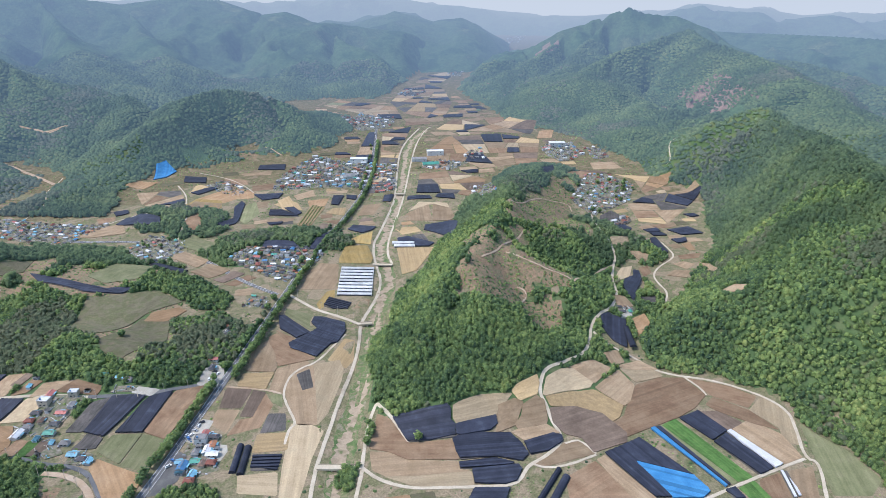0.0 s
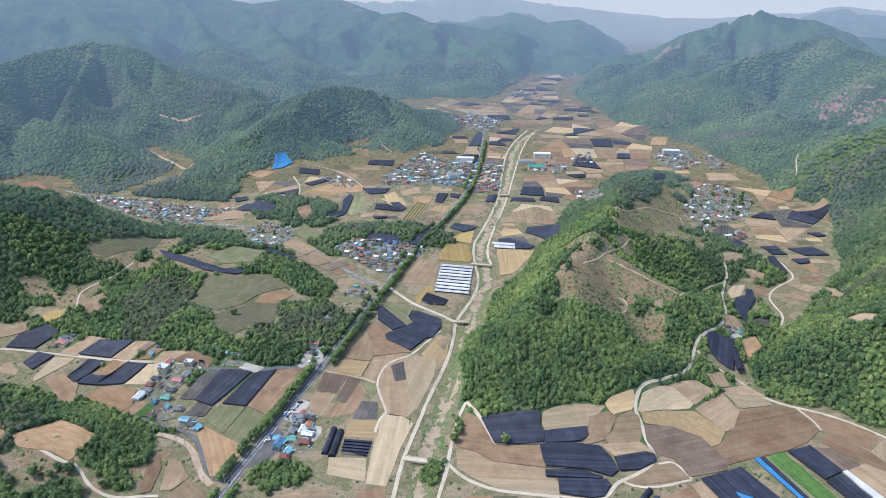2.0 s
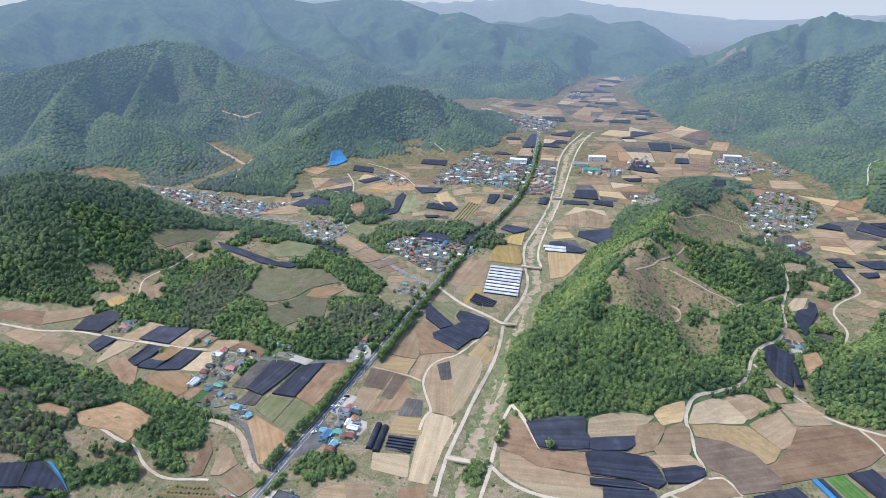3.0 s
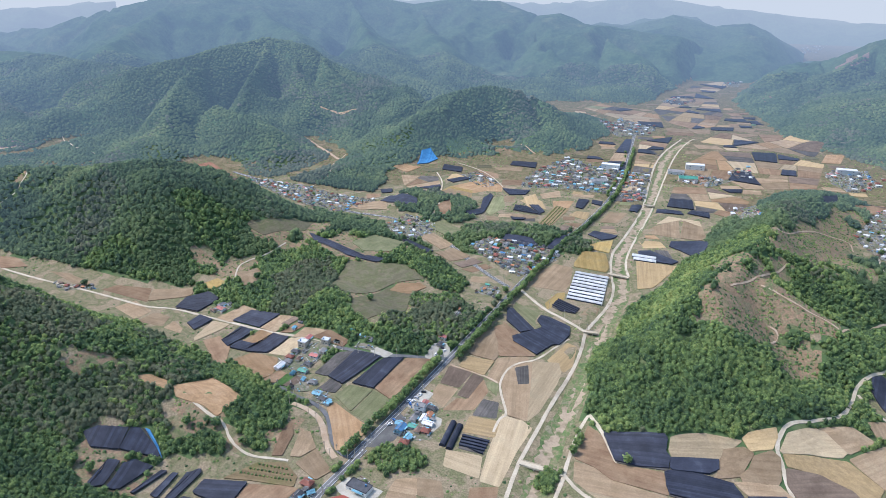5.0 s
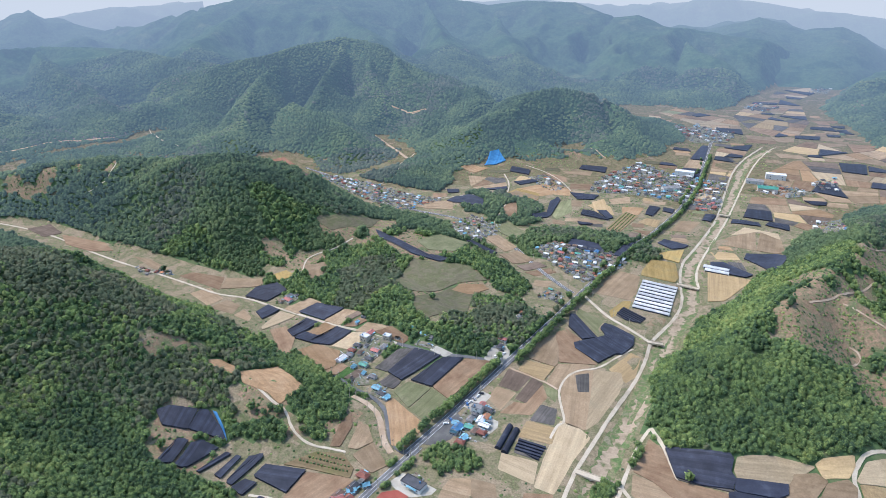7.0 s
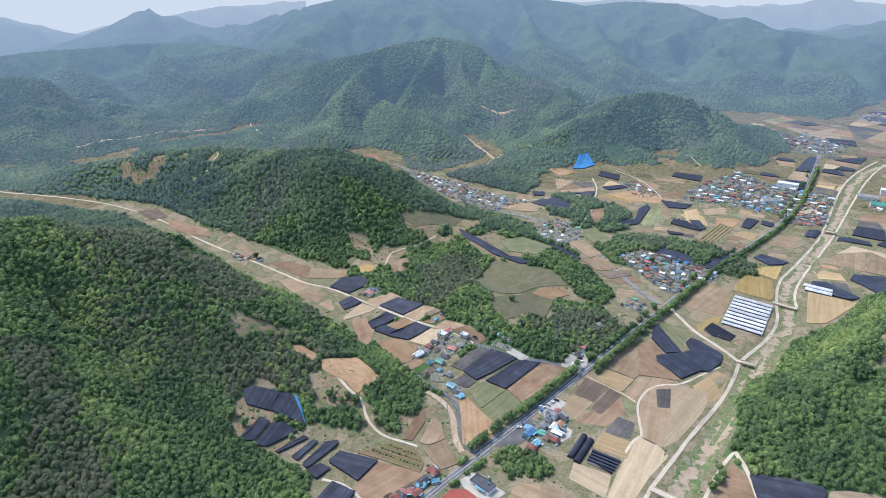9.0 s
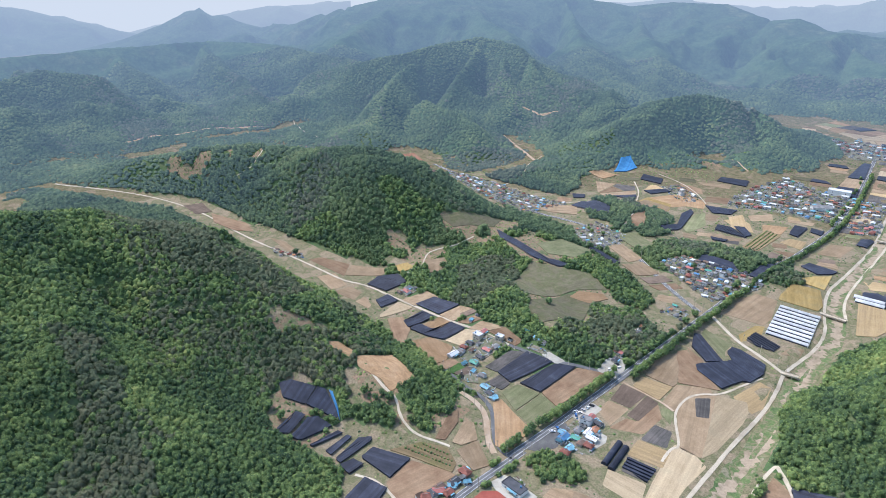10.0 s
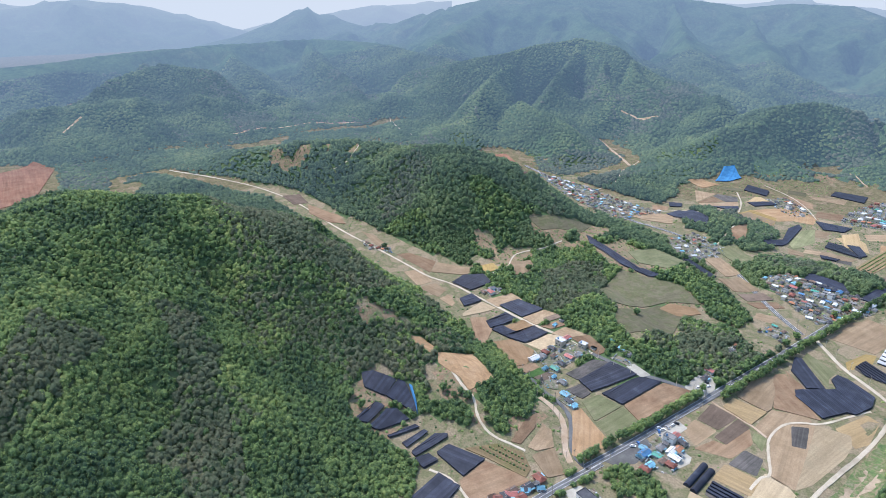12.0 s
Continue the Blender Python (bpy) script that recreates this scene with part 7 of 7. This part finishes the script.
def tuft_shapes(count, seed):
    """Far crowns, a few pixels each: a low lopsided dome of two rings."""
    rnd = random.Random(seed)
    out = []
    for k in range(count):
        wide = [rnd.uniform(0.8, 1.2) for _ in range(4)]
        low = [(0.54 * f * math.cos(i * 1.571), 0.54 * f * math.sin(i * 1.571), rnd.uniform(0.0, 0.2)) for i, f in enumerate(wide)]
        mid = [(0.38 * f * math.cos(i * 1.571 + 0.4), 0.38 * f * math.sin(i * 1.571 + 0.4), rnd.uniform(0.42, 0.58)) for i, f in enumerate(wide)]
        top = (rnd.uniform(-0.12, 0.12), rnd.uniform(-0.12, 0.12), rnd.uniform(0.62, 0.78))
        faces = [(i, (i + 1) % 4, 4 + i) for i in range(4)] + [((i + 1) % 4, 4 + (i + 1) % 4, 4 + i) for i in range(4)] + [(4 + i, 4 + (i + 1) % 4, 8) for i in range(4)]
        out.append((np.array(low + mid + [top]), np.array(faces)))
    return out


NEAR_SHAPES, FAR_SHAPES, TUFTS = crown_shapes(12, 46, 3, 0.66), crown_shapes(8, 10, 4, 1.0), tuft_shapes(9, 6)
for name, box_, gap, near, far, shapes in (
    ("near_woods", (-560, 520, -90, 560), 3.0, 0, 480, NEAR_SHAPES),
    ("mid_woods", (-800, 700, -200, 800), 3.4, 480, 720, FAR_SHAPES),
    ("hill_woods", (-1300, 900, -200, 1300), 4.3, 720, 1050, FAR_SHAPES),
    ("far_woods", (-1750, 1300, -200, 1750), 5.3, 1050, 1680, TUFTS),
    ("far_woods", (-2000, 1500, 100, 2100), 6.9, 1680, 2080, TUFTS),
):
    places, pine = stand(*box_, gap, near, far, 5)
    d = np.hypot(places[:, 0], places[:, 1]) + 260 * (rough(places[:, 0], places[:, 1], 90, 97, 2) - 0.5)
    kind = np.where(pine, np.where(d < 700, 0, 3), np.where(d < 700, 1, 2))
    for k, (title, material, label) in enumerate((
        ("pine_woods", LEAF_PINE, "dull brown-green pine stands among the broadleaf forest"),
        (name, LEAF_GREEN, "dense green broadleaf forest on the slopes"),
        ("backdrop_woods", LEAF_HAZED, "green forest in the distance with blue haze painted in"),
        ("backdrop_pines", PINE_HAZED, "brown-green pine stands in the distance with blue haze painted in"),
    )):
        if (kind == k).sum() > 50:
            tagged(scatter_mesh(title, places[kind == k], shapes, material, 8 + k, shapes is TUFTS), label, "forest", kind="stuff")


def shrub_places(gap, seed):
    """Bushes and rough grass tufts on the strips between the fields."""
    r = np.random.RandomState(seed)
    X, Y = np.meshgrid(np.arange(-1000, 520, gap), np.arange(215, 1500, gap))
    x = X.ravel() + r.uniform(-0.5, 0.5, X.size) * gap
    y = Y.ravel() + r.uniform(-0.5, 0.5, X.size) * gap
    keep = r.rand(len(x)) < np.clip((rough(x, y, 70, 91, 3) - 0.38) * 2.9, 0.06, 0.8)
    x, y = x[keep], y[keep]
    h = lie(x, y)
    keep = (h > -0.5) & (h < 130) & (wooded(x, y, h) < 0.5) & free_of_fields(x, y, 1.2)
    x, y, h = x[keep], y[keep], h[keep]
    size = 0.7 + 2.6 * r.rand(len(x)) ** 2.2
    return np.stack([x, y, h - 0.2 * size, size, size * r.uniform(0.6, 1.0, len(x))], -1)


def scrub_places(gap, seed):
    """Low bushes and saplings on the cleared slopes."""
    r = np.random.RandomState(seed)
    out = []
    for line in CLEARINGS + [line for _, line in SLOPES]:
        xs, ys = [p[0] for p in line], [p[1] for p in line]
        if min(math.hypot(*p) for p in line) > 1200:
            continue
        n = int((max(xs) - min(xs)) * (max(ys) - min(ys)) / gap ** 2)
        x, y = r.uniform(min(xs), max(xs), n), r.uniform(min(ys), max(ys), n)
        h = lie(x, y)
        keep = inside(line, x, y) & (h > 3) & (wooded(x, y, h) < 0.5) & (r.rand(n) < 1.6 * rough(x, y, 18, 93, 2) - 0.25) & free_of_fields(x, y, 0.8)
        size = 0.6 + 2.3 * r.rand(keep.sum()) ** 2.0
        out.append(np.stack([x[keep], y[keep], h[keep] - 0.2 * size, size, size * 0.9], -1))
    return np.concatenate(out)


def yard_places(seed):
    """Garden bushes and small fruit trees between the houses."""
    rnd = random.Random(seed)
    out = []
    for corners in HOUSE_AREAS:
        xs, ys = [p[0] for p in corners], [p[1] for p in corners]
        n = int((max(xs) - min(xs)) * (max(ys) - min(ys)) / 130)
        for _ in range(n if math.hypot(*corners[0]) < 1300 else 0):
            x, y = rnd.uniform(min(xs), max(xs)), rnd.uniform(min(ys), max(ys))
            if inside(corners, np.array([x]), np.array([y]))[0]:
                size = rnd.uniform(1.2, 3.4)
                out.append((x, y, height(x, y) - 0.1, size, size * rnd.uniform(0.8, 1.2)))
    return np.array(out)


shrubs = scatter_mesh("shrubs", np.concatenate([shrub_places(4.2, 12), scrub_places(2.7, 15), yard_places(19)]), TUFTS, LEAF_GREEN, 4)
tagged(shrubs, "scattered green bushes and saplings between the fields", "shrubs", kind="stuff")


# ---- single trees ----
def tree(spread, tall, seed):
    """A tree on its trunk: tapered stem with three limbs, and a crown of many leafy clumps."""
    rnd = random.Random(seed)
    bm = bmesh.new()
    bmesh.ops.create_cone(bm, cap_ends=True, segments=7, radius1=0.05 * spread, radius2=0.025 * spread, depth=tall * 0.6, matrix=pose(0, 0, tall * 0.3 - 0.2))
    for k in range(3):
        turn = k * 120 + rnd.uniform(-25, 25)
        bmesh.ops.create_cone(bm, cap_ends=True, segments=5, radius1=0.025 * spread, radius2=0.01 * spread, depth=tall * 0.4,
                              matrix=pose(0, 0, tall * 0.38, 0, 0, turn) @ pose(0.1 * spread, 0, tall * 0.12, 0, 35, 0))
    base = part("tree", bm, BARK, None)
    crown = bmesh.new()
    for k in range(150):
        d = Vector((rnd.gauss(0, 1), rnd.gauss(0, 1), rnd.gauss(0.25, 0.9))).normalized()
        f = rnd.uniform(0.55, 1.1) * (1 + 0.5 * noise.noise(d * 2 + Vector((seed, 0, 0))))
        at = Vector((d.x * spread * 0.47 * f, d.y * spread * 0.47 * f, tall * 0.6 + d.z * tall * 0.36 * f))
        n = (d * 0.6 + Vector((rnd.uniform(-0.55, 0.35), rnd.uniform(-0.45, 0.45), rnd.uniform(0.3, 1.0)))).normalized()
        u = n.orthogonal().normalized()
        w = n.cross(u)
        size, turn = spread * rnd.uniform(0.09, 0.17), rnd.uniform(0, 6.28)
        crown.faces.new([crown.verts.new(at + (u * math.cos(turn + t) + w * math.sin(turn + t)) * size * g) for t, g in ((0, 1.2), (1.6, 0.9), (3.1, 1.1), (4.7, 0.9))])
    for k in range(4):
        s = rnd.random() * 40
        ball = bmesh.ops.create_icosphere(crown, subdivisions=1, radius=spread * 0.22)
        for v in ball["verts"]:
            v.co = v.co * (1 + 0.5 * noise.noise(v.co * 2 + Vector((s, 0, 0)))) + Vector((rnd.uniform(-0.12, 0.12) * spread, rnd.uniform(-0.12, 0.12) * spread, tall * (0.5 + 0.08 * k)))
    part("crown", crown, LEAF_GREEN, base)
    return tagged(base, "leafy green roadside tree with a bushy crown", "tree", "single trees")


TREES = [tree(6.0, 7.5, 1), tree(5.0, 8.5, 2), tree(7.0, 7.0, 3), tree(4.5, 5.5, 4)]
USED = set()


def plant(k, x, y, turn):
    m = pose(x, y, height(x, y), 0, 0, turn)
    if k not in USED:
        USED.add(k)
        TREES[k].matrix_basis = m
    else:
        copy_thing(TREES[k], m)


rnd = random.Random(77)
width, line = next(r for r in ROAD_LINES if abs(r[0] - 8 * 0.72) < 0.01)
line = dense([(x, y) for x, y, _ in line], 4.6)
far_row = []
for i, (a, b) in enumerate(zip(line, line[1:])):
    dx, dy = (b[0] - a[0]) / math.dist(a, b), (b[1] - a[1]) / math.dist(a, b)
    for side in (-1, 1):
        off = side * (width / 2 + 3.0 + rnd.uniform(-0.8, 0.8))
        x, y = a[0] - dy * off + rnd.uniform(-1, 1), a[1] + dx * off + rnd.uniform(-1, 1)
        if rnd.random() < ((0.93 if side > 0 else 0.0) if y < 428 else (0.95 if side < 0 else 0.12)) and 250 < y < 1250:
            if y < 640:
                plant(rnd.randrange(3), x, y, rnd.uniform(0, 360))
            else:
                far_row.append((x, y, height(x, y), rnd.uniform(4.5, 7.0), rnd.uniform(5.5, 8.5)))
tagged(scatter_mesh("roadside_trees", np.array(far_row), NEAR_SHAPES, LEAF_GREEN, 21), "row of bushy green trees along the valley road", "trees", kind="stuff")
for x, y in VILLAGE_TREES[:70]:
    plant(rnd.choice((0, 2, 3, 3)), x, y, rnd.uniform(0, 360))
for x, y in ((-17.2, 357.8), (-54.0, 374.2), (-51.6, 362.5), (-52.6, 353.6), (139.4, 528.1), (-279.4, 477.7), (-298.1, 265.6), (-296.8, 271.3), (-288.9, 271.6), (-308.4, 264.2), (-275.3, 260.5), (-264.6, 268.4), (-343.9, 202.8), (-330.4, 203.7), (-391.8, 283.9), (-409.5, 474.6), (-409.4, 470.1), (-400.7, 469.4), (-271.5, 417.2), (-280.1, 420.7)):
    plant(rnd.choice((0, 2, 3)), x, y, rnd.uniform(0, 360))
for corners in ORCHARDS:
    turn = longest(corners)
    places = []
    for a, b, *_ in spans(corners, turn, 4.5, rnd):
        k = int(math.dist(a, b) / 2.6)
        places += [(a[0] + (b[0] - a[0]) * i / k, a[1] + (b[1] - a[1]) * i / k) for i in range(1, k)]
    p = np.array([(x, y, height(x, y) + 0.1, rnd.uniform(1.3, 2.2), rnd.uniform(1.3, 2.2)) for x, y in places])
    tagged(scatter_mesh("orchard_trees", p, FAR_SHAPES, LEAF_GREEN, 3), "rows of small pruned orchard trees", "orchard", kind="stuff")

# ---- parked cars ----
RUBBER = surface("tyre", [(0.3, (0.02, 0.02, 0.02)), (0.7, (0.035, 0.035, 0.035))], 1, 0.2)
CAR_PAINTS = {n: paint("car_" + n, c, 0.25, 0.04) for n, c in (("white", (0.7, 0.7, 0.7)), ("silver", (0.42, 0.43, 0.45)), ("black", (0.03, 0.03, 0.035)), ("blue", (0.06, 0.14, 0.32)))}


def car(colour):
    """A small car: shaped body, glazed cabin, four wheels."""
    base = new("car")
    bm = bmesh.new()
    side = ((-2.1, 0.35), (2.1, 0.35), (2.15, 0.75), (1.3, 0.95), (-1.9, 1.0), (-2.15, 0.8))
    left, right = [bm.verts.new((x, -0.85, z)) for x, z in side], [bm.verts.new((x, 0.85, z)) for x, z in side]
    bm.faces.new(left)
    bm.faces.new(right[::-1])
    for i in range(6):
        bm.faces.new((left[i], left[i - 1], right[i - 1], right[i]))
    bmesh.ops.bevel(bm, geom=bm.edges[:], offset=0.07, segments=1, affect="EDGES")
    part("body", bm, CAR_PAINTS[colour], base)
    bm = bmesh.new()
    low, top = [(-1.7, -0.78), (1.1, -0.78), (1.1, 0.78), (-1.7, 0.78)], [(-1.35, -0.62), (0.45, -0.62), (0.45, 0.62), (-1.35, 0.62)]
    a, b = [bm.verts.new((x, y, 0.95)) for x, y in low], [bm.verts.new((x, y, 1.44)) for x, y in top]
    for i in range(4):
        bm.faces.new((a[i - 1], a[i], b[i], b[i - 1]))
    part("cabin_glass", bm, GLASS_DARK, base)
    bm = bmesh.new()
    box(bm, -0.45, 0, 1.445, 1.8, 1.24, 0.05)
    part("roof", bm, CAR_PAINTS[colour], base)
    for x in (-1.3, 1.3):
        for y in (-0.8, 0.8):
            bm = bmesh.new()
            bmesh.ops.create_cone(bm, cap_ends=True, segments=12, radius1=0.32, radius2=0.32, depth=0.2, matrix=pose(x, y, 0.32, 90))
            part("wheel", bm, RUBBER, base)
    return tagged(base, f"small {colour} car parked beside the buildings", "car", "parked cars")


CARS = {}
for i, (x, y) in enumerate(((-184.4, 425.0), (-183.5, 429.2), (-182.8, 434.0), (-185.8, 435.9), (-187.4, 425.8), (-179.7, 359.0), (-178.9, 362.8), (-178.2, 367.6), (-177.2, 372.7), (-176.3, 376.7), (-182.8, 331.2), (-181.9, 336.7), (-182.2, 362.2), (-171.9, 449.7))):
    colour = ("white", "silver", "white", "black", "white", "blue")[i % 6]
    m = pose(x, y, height(x, y) + 0.34, 0, 0, 40 + 17 * (i % 5) + 90 * (i % 2))
    if colour in CARS:
        copy_thing(CARS[colour], m)
    else:
        CARS[colour] = car(colour)
        CARS[colour].matrix_basis = m


# ---- utility poles ----
def utility_pole():
    """A concrete pole with two cross-arms and insulators."""
    bm = bmesh.new()
    bmesh.ops.create_cone(bm, cap_ends=True, segments=8, radius1=0.18, radius2=0.11, depth=9.5, matrix=pose(0, 0, 4.6))
    base = part("utility_pole", bm, CONCRETE, None)
    for z, w in ((8.7, 1.9), (7.9, 1.4)):
        bm = bmesh.new()
        box(bm, 0, 0.14, z, w, 0.1, 0.12)
        arm = part("cross_arm", bm, RUBBER, base)
        for x in (-0.42, 0.0, 0.42):
            bm = bmesh.new()
            bmesh.ops.create_cone(bm, cap_ends=True, segments=6, radius1=0.07, radius2=0.05, depth=0.25, matrix=pose(x * w, 0.14, z + 0.25))
            part("insulator", bm, FILM_WHITE, arm)
    return tagged(base, "grey concrete utility pole with two cross-arms", "utility pole", "utility poles")


first = None
for width, line in [r for r in ROAD_LINES if r[0] > 3.0][:8]:
    pts = dense([(x, y) for x, y, _ in line], 42.0)
    for a, b in list(zip(pts, pts[1:]))[::3]:
        if math.hypot(*a) > 800 or math.dist(a, b) < 1e-6:
            continue
        dx, dy = (b[0] - a[0]) / math.dist(a, b), (b[1] - a[1]) / math.dist(a, b)
        x, y = a[0] + dy * (width / 2 + 0.9), a[1] - dx * (width / 2 + 0.9)
        m = pose(x, y, height(x, y) - 0.2, 0, 0, math.degrees(math.atan2(dy, dx)) + 90)
        if first is None:
            first = utility_pole()
            first.matrix_basis = m
        else:
            copy_thing(first, m)
